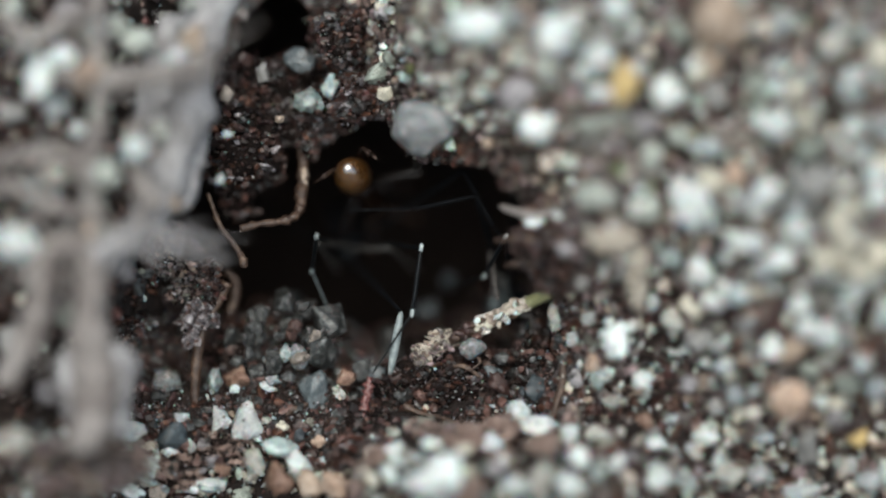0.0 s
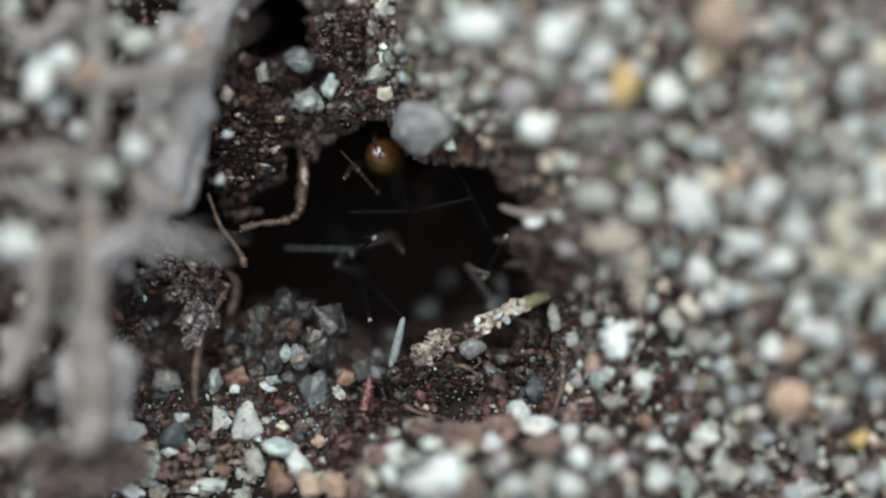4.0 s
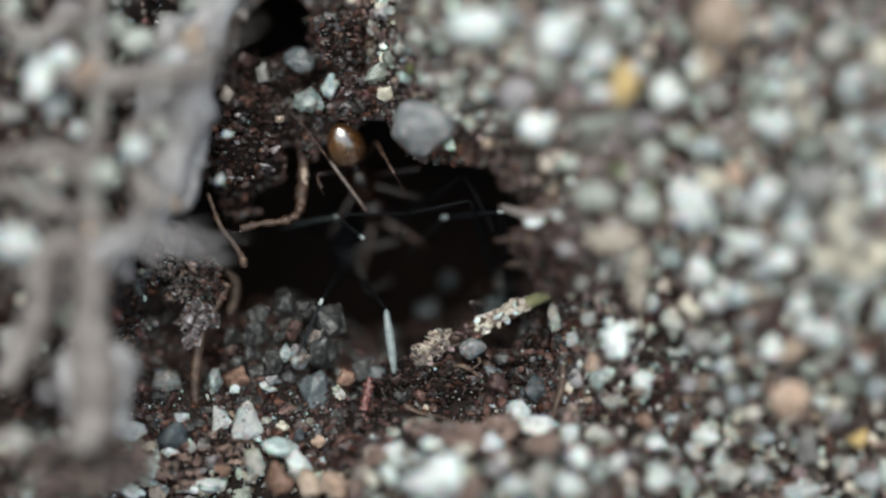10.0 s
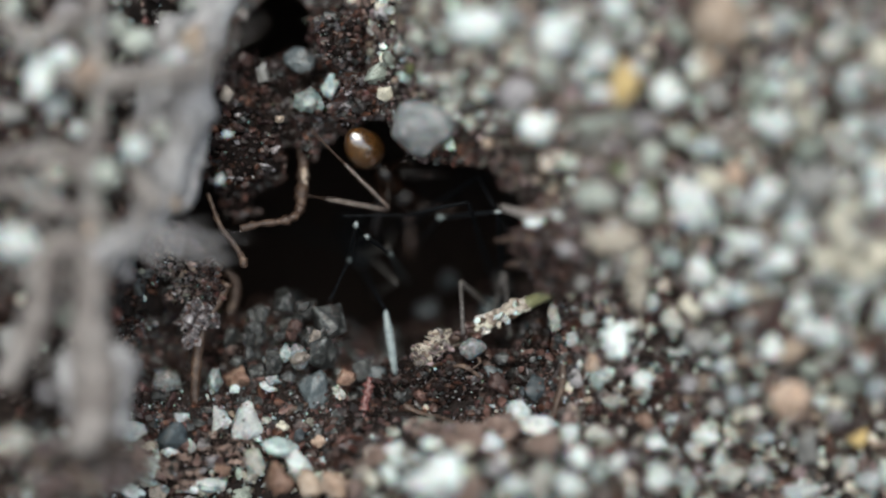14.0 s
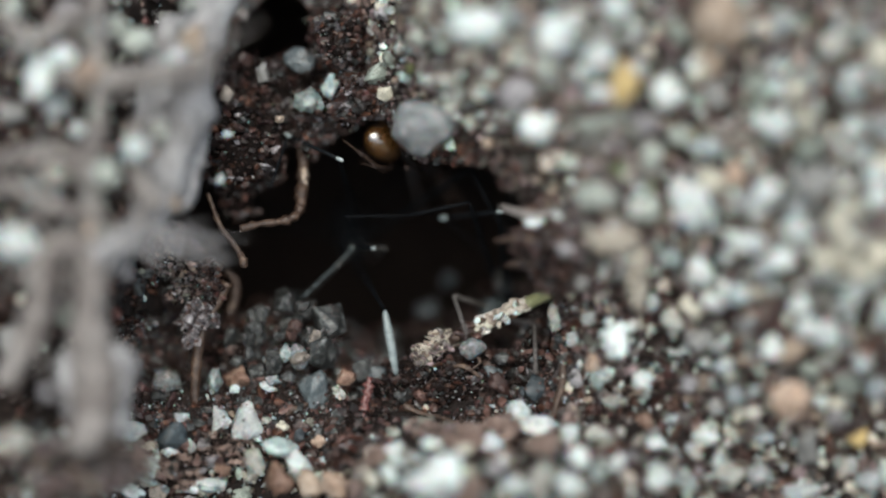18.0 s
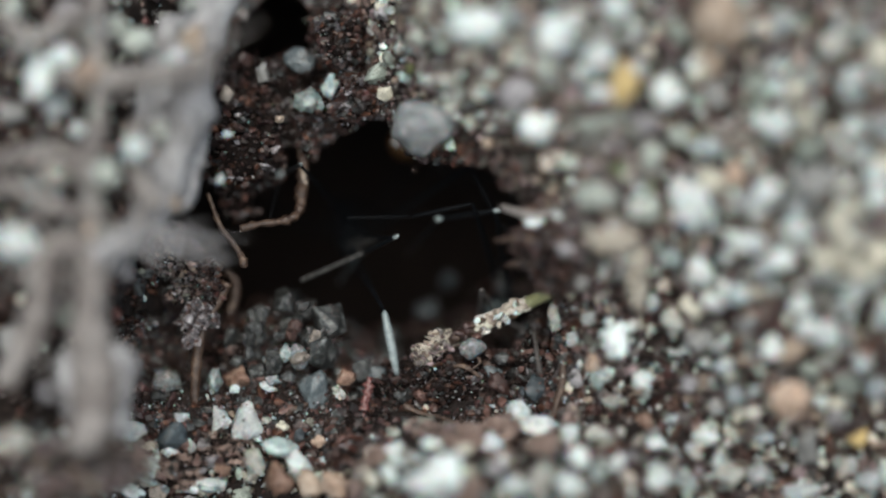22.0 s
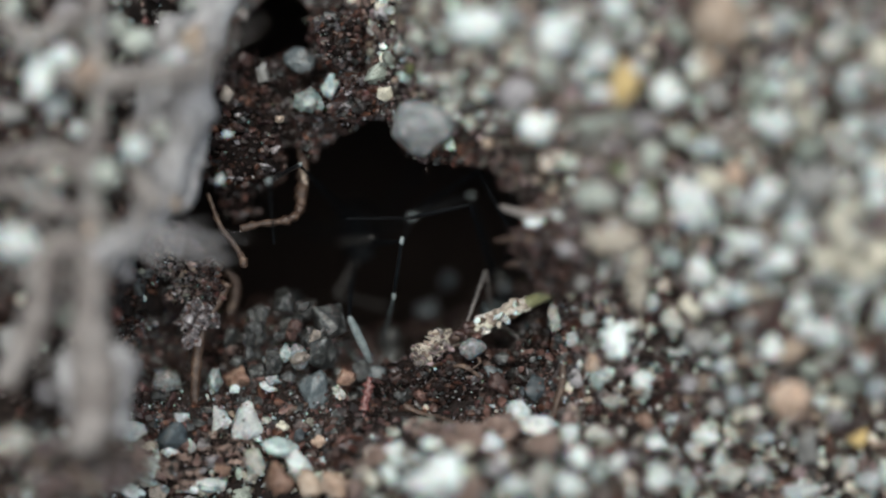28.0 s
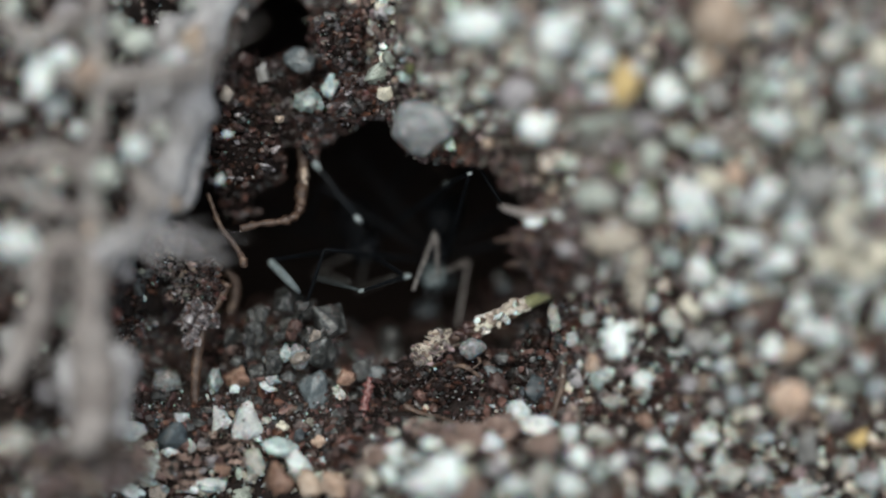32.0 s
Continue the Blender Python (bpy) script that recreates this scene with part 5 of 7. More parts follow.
clod(-8.95, -1.50, -0.30, 0.60, 0.50, 0.48, 50, CLOD, "brown soil crumb cluster caught on a rootlet", lumpy=0.8, specks=200, speck_mat=CRUST)
clod(-8.33, -2.28, 0.10, 0.72, 0.60, 0.58, 8, CRUMB, "sparkling crust of soil crumbs on a rootlet", specks=170, speck_mat=GLINT, lumpy=0.9)
clod(-7.86, -2.42, 0.10, 0.50, 0.42, 0.40, 51, CRUMB, "sparkling crust of soil crumbs on a rootlet", specks=170, speck_mat=GLINT, lumpy=0.9)
clod(-8.55, -2.98, 0.10, 0.42, 0.55, 0.34, 52, CRUMB, "sparkling crust of soil crumbs on a rootlet", specks=170, speck_mat=GLINT, lumpy=0.9)
clod(-8.25, -1.90, 0.05, 0.50, 0.50, 0.40, 53, CRUMB, "sparkling crust of soil crumbs on a rootlet", specks=170, speck_mat=GLINT, lumpy=0.9)
clod(-7.04, -3.90, -2.20, 2.16, 2.16, 1.96, 9, CLOD, "crumbly soil clod on the hole's floor, its core darkened for shade", lumpy=0.6)
clod(-5.59, -3.23, -2.50, 2.16, 2.36, 1.97, 10, CLOD, "crumbly soil clod on the hole's floor, its core darkened for shade", lumpy=0.6)
clod(-4.01, -3.52, -2.50, 1.57, 2.16, 1.77, 11, CLOD, "crumbly soil clod on the hole's floor, its core darkened for shade", lumpy=0.6)
clod(-2.94, -4.31, -2.60, 1.58, 1.77, 1.97, 12, CLOD, "crumbly soil clod on the hole's floor, its core darkened for shade", lumpy=0.6)
clod(-1.14, -4.61, -0.70, 1.93, 1.35, 1.73, 13, CLOD, "crumbly soil clod on the hole's floor, its core darkened for shade", lumpy=0.7)
clod(0.12, -4.46, -0.80, 2.12, 1.74, 1.93, 14, CLOD, "crumbly soil clod on the hole's floor, its core darkened for shade", lumpy=0.7)
clod(1.67, -4.44, -1.30, 2.33, 1.75, 1.94, 15, CLOD, "crumbly soil clod on the hole's floor, its core darkened for shade")
clod(3.13, -4.07, -1.50, 1.56, 2.92, 2.14, 16, CLOD, "crumbly soil clod on the hole's floor, its core darkened for shade")
clod(-2.76, -5.83, -0.20, 1.72, 1.15, 1.34, 17, CLOD, "crumbly soil clod on the hole's floor, its core darkened for shade")
clod(-7.35, -6.68, -0.10, 2.30, 1.15, 1.53, 18, CLOD, "granular brown soil clod before the hole", speck_mat=PINKSOIL)
clod(-8.87, -7.44, 0.00, 2.29, 1.34, 1.53, 19, CLOD, "granular brown soil clod before the hole", speck_mat=PINKSOIL)
clod(3.45, 0.21, 0.20, 1.91, 1.43, 1.91, 20, CLOD, "brown ragged soil edge at the hole's side")
clod(3.83, -0.65, 0.30, 1.62, 1.71, 1.90, 24, CLOD, "brown ragged soil edge at the hole's side")
clod(-0.74, -5.99, 0.99, 0.94, 0.49, 0.85, 60, PINKSOIL, "pinkish brown soil lump before the hole", speck_mat=CRUST, lumpy=0.8, specks=260)
clod(0.30, -6.12, 1.03, 0.83, 0.49, 0.85, 61, PINKSOIL, "pinkish brown soil lump before the hole", speck_mat=CRUST, lumpy=0.8, specks=260)
clod(-2.70, -7.90, 1.61, 0.86, 0.64, 0.84, 62, PINKSOIL, "pinkish brown soil lump before the hole", speck_mat=CRUST, lumpy=0.8, specks=260)
clod(1.90, -7.04, 1.33, 0.87, 0.60, 0.85, 63, PINKSOIL, "pinkish brown soil lump before the hole", speck_mat=CRUST, lumpy=0.8, specks=260)
clod(4.24, -5.62, 0.87, 0.61, 0.61, 0.85, 64, PINKSOIL, "pinkish brown soil lump before the hole", speck_mat=CRUST, lumpy=0.8, specks=260)
clod(-0.92, -7.24, 1.40, 0.68, 0.49, 0.85, 65, PINKSOIL, "pinkish brown soil lump before the hole", speck_mat=CRUST, lumpy=0.8, specks=260)
for _x, _u, _h, _w, _k in ((0.9, -6.3, 1.2, 1.3, 80), (-1.9, -6.95, 1.3, 1.2, 81), (1.9, -6.0, 1.1, 1.1, 82), (3.3, -6.5, 1.7, 1.0, 83), (0.7, -8.0, 2.1, 1.2, 84)):
    clod(_x, _u, _h, _w, _w * 0.6, 0.9, _k, PINKSOIL, "rusty pinkish-brown soil lump on the heap before the hole", speck_mat=PINKSOIL, lumpy=0.8, specks=200)
clod(-2.17, -7.02, 0.40, 2.85, 1.52, 1.52, 26, CLOD, "crumbly soil clod on the hole's floor, its core darkened for shade")
clod(-0.05, -3.15, -0.35, 0.95, 0.60, 0.60, 75, HUSK, "straw-coloured crumbly lump at the twig's end", specks=160, speck_mat=CRUST, lumpy=1.0, name="pale_crumb")
clod(-0.60, -3.55, -0.20, 0.75, 0.75, 0.5, 27, HUSK, "pale straw-coloured crumb beside the twig", specks=160, speck_mat=CRUST, lumpy=0.6, name="pale_crumb")
clod(5.60, 0.30, 2.30, 1.60, 0.86, 0.74, 28, HUSK, "beige dry seed husk lying on the bank", specks=60, speck_mat=CRUST, name="seed_husk")
clod(6.38, -0.87, 2.30, 0.74, 2.08, 0.74, 29, HUSK, "beige dry seed husk lying on the bank", specks=60, speck_mat=CRUST, name="seed_husk")
# Fibres spun across the side of the hole.
strand("fibre", [(-7.30, 9.20, 2.00, 0.95), (-7.85, 7.40, 2.00, 0.80), (-8.22, 5.90, 2.30, 0.66), (-8.32, 4.60, 2.30, 0.85), (-8.75, 3.35, 2.60, 0.72), (-9.25, 1.87, 2.80, 0.74), (-9.86, 0.56, 4.40, 0.544), (-11.14, -0.25, 5.60, 0.5)], FILM, "broad grey filmy fibre band beside the hole", "fibre", group='grey fibres beside the hole', rough=0.06, seg=14, knots=0.25)
clod(-9.0, 4.41, 2.00, 2.5, 5.97, 0.75, 41, FILM, "grey filmy crust spun over the soil beside the hole", specks=60, speck_mat=FILM, lumpy=0.25, name="filmy_crust")
strand("fibre", [(-11.0, 8.8, 5.45, 0.33), (-11.0, 6.04, 5.45, 0.36), (-10.92, 4.27, 5.45, 0.30), (-11.2, 2.50, 5.45, 0.32), (-11.08, 1.09, 5.45, 0.42), (-11.11, -1.41, 5.45, 0.50), (-11.17, -2.85, 5.45, 0.66), (-11.0, -4.10, 5.3, 0.85), (-11.1, -5.2, 5.0, 0.8), (-11.5, -6.5, 4.6, 0.5)], FIBRE, "pale grey-brown dry fibre stretched before the soil", "fibre", group='grey fibres beside the hole', rough=0.06, seg=14, knots=0.25)
strand("fibre", [(-12.24, 5.44, 6.00, 0.267), (-10.38, 5.38, 6.00, 0.338), (-8.60, 5.49, 6.00, 0.355), (-7.36, 5.79, 6.00, 0.426)], FIBRE, "pale grey-brown dry fibre stretched before the soil", "fibre", group='grey fibres beside the hole', rough=0.06, seg=14, knots=0.25)
strand("fibre", [(-10.9, -0.1, 5.45, 0.45), (-12.0, 0.1, 5.45, 0.5), (-12.7, -0.5, 5.45, 0.5), (-12.75, -1.6, 5.45, 0.48), (-13.2, -2.9, 5.45, 0.45), (-13.9, -4.3, 5.45, 0.42)], FIBRE, "pale grey-brown dry fibre stretched before the soil", "fibre", group='grey fibres beside the hole', rough=0.06, seg=14, knots=0.25)
strand("fibre", [(-10.6, 0.35, 5.2, 0.4), (-9.4, 0.55, 5.0, 0.32), (-8.3, 0.42, 4.6, 0.25), (-7.6, 0.30, 3.8, 0.2), (-7.0, 0.28, 3.6, 0.04)], WEB, "thin grey web strand fanning out from the fibre band", "fibre", group='grey fibres beside the hole', rough=0.08, seg=12, knots=0.25)
strand("fibre", [(-10.2, 0.20, 4.6, 0.40), (-9.0, 0.05, 4.4, 0.30), (-8.1, -0.12, 4.0, 0.2), (-7.4, -0.25, 3.8, 0.12), (-6.8, -0.3, 3.6, 0.04)], WEB, "thin grey web strand fanning out from the fibre band", "fibre", group='grey fibres beside the hole', rough=0.08, seg=12, knots=0.25)
strand("fibre", [(-14.21, 2.67, 6.40, 0.283), (-12.80, 3.02, 6.40, 0.283), (-11.56, 2.85, 6.40, 0.265), (-11.03, 2.14, 6.40, 0.283)], FIBRE, "pale grey-brown dry fibre stretched before the soil", "fibre", group='grey fibres beside the hole', rough=0.06, seg=14, knots=0.25)
strand("fibre", [(-11.21, 1.08, 6.40, 0.283), (-12.45, 1.43, 6.40, 0.247), (-13.33, 1.96, 6.40, 0.247), (-14.21, 1.79, 6.40, 0.247)], FIBRE, "pale grey-brown dry fibre stretched before the soil", "fibre", group='grey fibres beside the hole', rough=0.06, seg=14, knots=0.25)
strand("fibre", [(-9.55, 4.13, 5.50, 0.250), (-9.91, 3.24, 5.50, 0.250), (-9.55, 2.16, 5.50, 0.286), (-9.01, 1.27, 5.50, 0.322)], FIBRE, "pale grey-brown dry fibre stretched before the soil", "fibre", group='grey fibres beside the hole', rough=0.06, seg=14, knots=0.25)
strand("fibre", [(-13.86, 7.27, 6.40, 0.283), (-12.80, 6.56, 6.40, 0.247), (-11.91, 7.09, 6.40, 0.247), (-11.03, 7.44, 6.40, 0.283)], FIBRE, "pale grey-brown dry fibre stretched before the soil", "fibre", group='grey fibres beside the hole', rough=0.06, seg=14, knots=0.25)
clod(-11.05, -4.55, 4.7, 2.3, 3.3, 1.1, 42, FILM, "lumpy grey film hanging below the fibres", specks=60, speck_mat=FILM, lumpy=0.45, name="filmy_crust")
clod(-12.0, -7.3, 1.4, 3.6, 1.8, 1.2, 43, CLOD, "greyish soil lump under the fibres", specks=500, speck_mat=CRUST, lumpy=0.5)
# Sand caught in the fibres.
_rnd = random.Random(44)
for _k in range(44):
    if _k % 2:
        _u = _rnd.uniform(-6.2, 8.0)
        _x, _h = -11.1 + _rnd.uniform(-0.4, 0.4) * (1.6 if _u < -2.5 else 1.0), 5.75
    else:
        _u = _rnd.uniform(1.2, 8.2)
        _x, _h = -9.3 + 0.22 * (_u - 1.2) + _rnd.uniform(-0.5, 0.35), 3.1
    _w = _rnd.uniform(0.3, 0.75)
    grain(_rnd.choice("ggvyctg"), _x, _u, _h, _w * _rnd.uniform(0.8, 1.3), _w, _rnd.uniform(0, 90))
# Rootlets and stalks.
strand("rootlet", [(-7.95, 1.90, 0.10, 0.07), (-7.72, 1.25, 0.10, 0.09), (-7.50, 0.72, 0.10, 0.10), (-7.18, 0.32, 0.10, 0.095), (-6.92, -0.05, 0.10, 0.09), (-6.76, -0.36, 0.10, 0.15), (-6.72, -0.62, 0.10, 0.11)], ROOT, "thin brown rootlet at the hole's edge", "rootlet", knots=0.5, rough=0.2, group="rootlets in the hole")
strand("rootlet", [(-6.85, 0.69, 0.10, 0.128), (-6.11, 0.86, -0.10, 0.130), (-5.25, 0.98, -0.20, 0.155), (-4.88, 1.33, -0.50, 0.155), (-4.84, 1.85, -0.80, 0.208), (-4.78, 2.63, -1.10, 0.157), (-4.85, 3.70, -1.20, 0.184)], ROOT, "brown curved rootlet crossing the hole's corner", "rootlet", knots=0.6, rough=0.2, group="rootlets in the hole")
strand("rootlet", [(-8.40, -6.01, -0.10, 0.172), (-8.40, -4.77, -0.10, 0.172), (-8.31, -3.52, -0.10, 0.153), (-8.08, -2.66, -0.10, 0.134), (-7.64, -1.89, -0.10, 0.153), (-7.31, -1.13, -0.10, 0.191)], ROOT, "upright brown rootlet standing in the hole", "rootlet", knots=0.5, rough=0.2, group="rootlets in the hole")
strand("rootlet", [(-7.37, -2.28, -1.30, 0.170), (-7.18, -1.71, -1.40, 0.2), (-7.14, -1.13, -1.40, 0.17), (-7.46, -0.75, -1.30, 0.12)], ROOT, "pale rootlet end bent over in the hole", "rootlet", knots=0.3, rough=0.2, group="rootlets in the hole")
strand("rootlet", [(-2.48, -4.33, 0.10, 0.095), (-2.54, -4.75, 0.15, 0.172), (-2.63, -5.17, 0.20, 0.134), (-2.71, -5.60, 0.25, 0.210), (-2.86, -6.18, 0.25, 0.229)], REDSTALK, "rust-red knobbly stalk standing on the floor", "rootlet", knots=0.5, rough=0.5, group="rootlets in the hole")
strand("rootlet", [(-1.32, -5.29, 0.10, 0.134), (-0.74, -5.54, 0.30, 0.076), (-0.17, -5.64, 0.50, 0.057), (0.46, -5.83, 0.60, 0.038)], ROOT, "thin yellow-brown splinter lying on the floor", "rootlet", knots=0.4, rough=0.2, group="rootlets in the hole")
strand("rootlet", [(1.93, 1.45, 0.10, 0.057), (2.31, 1.31, 0.30, 0.133), (3.06, 1.12, 0.50, 0.171), (3.63, 1.16, 0.60, 0.190)], FIBRE, "pale stub of fibre at the hole's rim", "rootlet", knots=0.4, rough=0.2, group="rootlets in the hole")
strand("rootlet", [(1.73, 0.30, 0.30, 0.038), (2.39, 0.32, 0.50, 0.152), (3.33, 0.21, 0.80, 0.265), (4.08, 0.17, 1.00, 0.264)], ROOT, "brown ragged splinter pointing into the hole", "rootlet", knots=0.6, rough=0.2, group="rootlets in the hole")
strand("rootlet", [(2.06, -0.55, 0.30, 0.038), (2.77, -0.48, 0.50, 0.171), (3.62, -0.62, 0.80, 0.227)], ROOT, "brown ragged splinter pointing into the hole", "rootlet", knots=0.6, rough=0.2, group="rootlets in the hole")
strand("rootlet", [(2.30, -0.08, 0.40, 0.038), (2.96, -0.13, 0.60, 0.133), (3.90, -0.21, 0.90, 0.227)], REDSTONE, "brown ragged splinter pointing into the hole", "rootlet", knots=0.6, rough=0.2, group="rootlets in the hole")
strand("rootlet", [(0.97, -4.09, 0.00, 0.038), (1.26, -3.80, 0.00, 0.057), (0.97, -3.52, 0.00, 0.038)], ROOT, "short brown splinter under the twig", "rootlet", knots=0.4, rough=0.2, group="rootlets in the hole")
strand("rootlet", [(4.01, -3.59, 0.50, 0.095), (3.99, -4.54, 0.60, 0.133), (3.68, -5.67, 0.70, 0.114)], ROOT, "thin brown rootlet at the hole's edge", "rootlet", knots=0.4, rough=0.2, group="rootlets in the hole")
strand("rootlet", [(0.11, -4.00, -0.10, 0.057), (0.69, -3.96, -0.10, 0.096), (1.26, -4.34, -0.10, 0.057)], ROOT, "short brown splinter under the twig", "rootlet", knots=0.4, rough=0.2, group="rootlets in the hole")
strand("rootlet", [(12.01, 6.79, 3.60, 0.256), (12.13, 5.34, 3.40, 0.367), (12.31, 3.32, 3.40, 0.294)], ROOT, "tan fibre lying among the sand grains", "rootlet", knots=0.3, rough=0.2, group="rootlets in the hole")
strand("rootlet", [(-5.33, -5.62, 0.00, 0.076), (-5.05, -5.43, 0.00, 0.115), (-4.57, -5.24, -0.10, 0.057)], ROOT, "thin brown rootlet at the hole's edge", "rootlet", knots=0.4, rough=0.2, group="rootlets in the hole")
strand("rootlet", [(-4.82, 2.77, -1.00, 0.077), (-4.76, 2.65, -1.00, 0.135), (-4.74, 2.26, -0.95, 0.116), (-4.77, 2.15, -0.95, 0.077)], TAN, "tan piece of straw beside the rootlet", "rootlet", knots=0.3, rough=0.2, group="rootlets in the hole")
# A heap of soil and pebbles inside the hole, darkened in place of shade.
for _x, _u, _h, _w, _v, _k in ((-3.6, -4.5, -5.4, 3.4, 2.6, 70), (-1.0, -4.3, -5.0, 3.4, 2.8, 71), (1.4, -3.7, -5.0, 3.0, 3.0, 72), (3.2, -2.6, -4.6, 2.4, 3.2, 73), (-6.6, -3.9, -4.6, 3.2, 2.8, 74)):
    clod(_x, _u, _h, _w, _v, 2.2, _k, CLOD, "soil heap inside the hole, its colour darkened in place of shade", lumpy=0.6)
_rnd = random.Random(31)
for _x, _u, _h, _w in ((-0.55, -2.15, -3.7, 0.85), (0.25, -1.15, -4.6, 0.6), (2.15, -1.35, -3.4, 0.6), (-3.4, -2.9, -4.2, 0.7), (-5.4, -2.0, -4.4, 0.8), (-7.2, -2.6, -3.2, 0.7)):
    grain("d", _x, _u, _h, _w, _w * _rnd.uniform(0.8, 1.2), _rnd.uniform(0, 90))
# The twig that lies across the floor.
twig((0.23, -3.12, -0.10), (1.17, -2.56, 0.05), (2.86, -1.81, 0.35), (3.75, -1.35, 1.60))

amber_ant, amber_ant_limbs = ant("small ant with a shiny amber gaster hanging under the hole's roof", BROWNCUT, AMBER, BROWNLEG, shown=(2, 4, 5))
right_ant, right_ant_limbs = ant("dark ant with pale leg joints lurking behind the twig", SMOKY, BLACKCUT, BLACKLEG, (4.5, 2.15, 2.2), (1.7, 2.3), PALEJOINT, (), (0,), FEELER)
left_ant, left_ant_limbs = ant("dark ant with pale leg joints deep in the hole", BLACKCUT, BLACKCUT, BLACKLEG, (5.65, 2.2, 2.4), (2.0, 2.3), PALEJOINT, (3,), (1, 4), SHADEDFEELER, (4,))


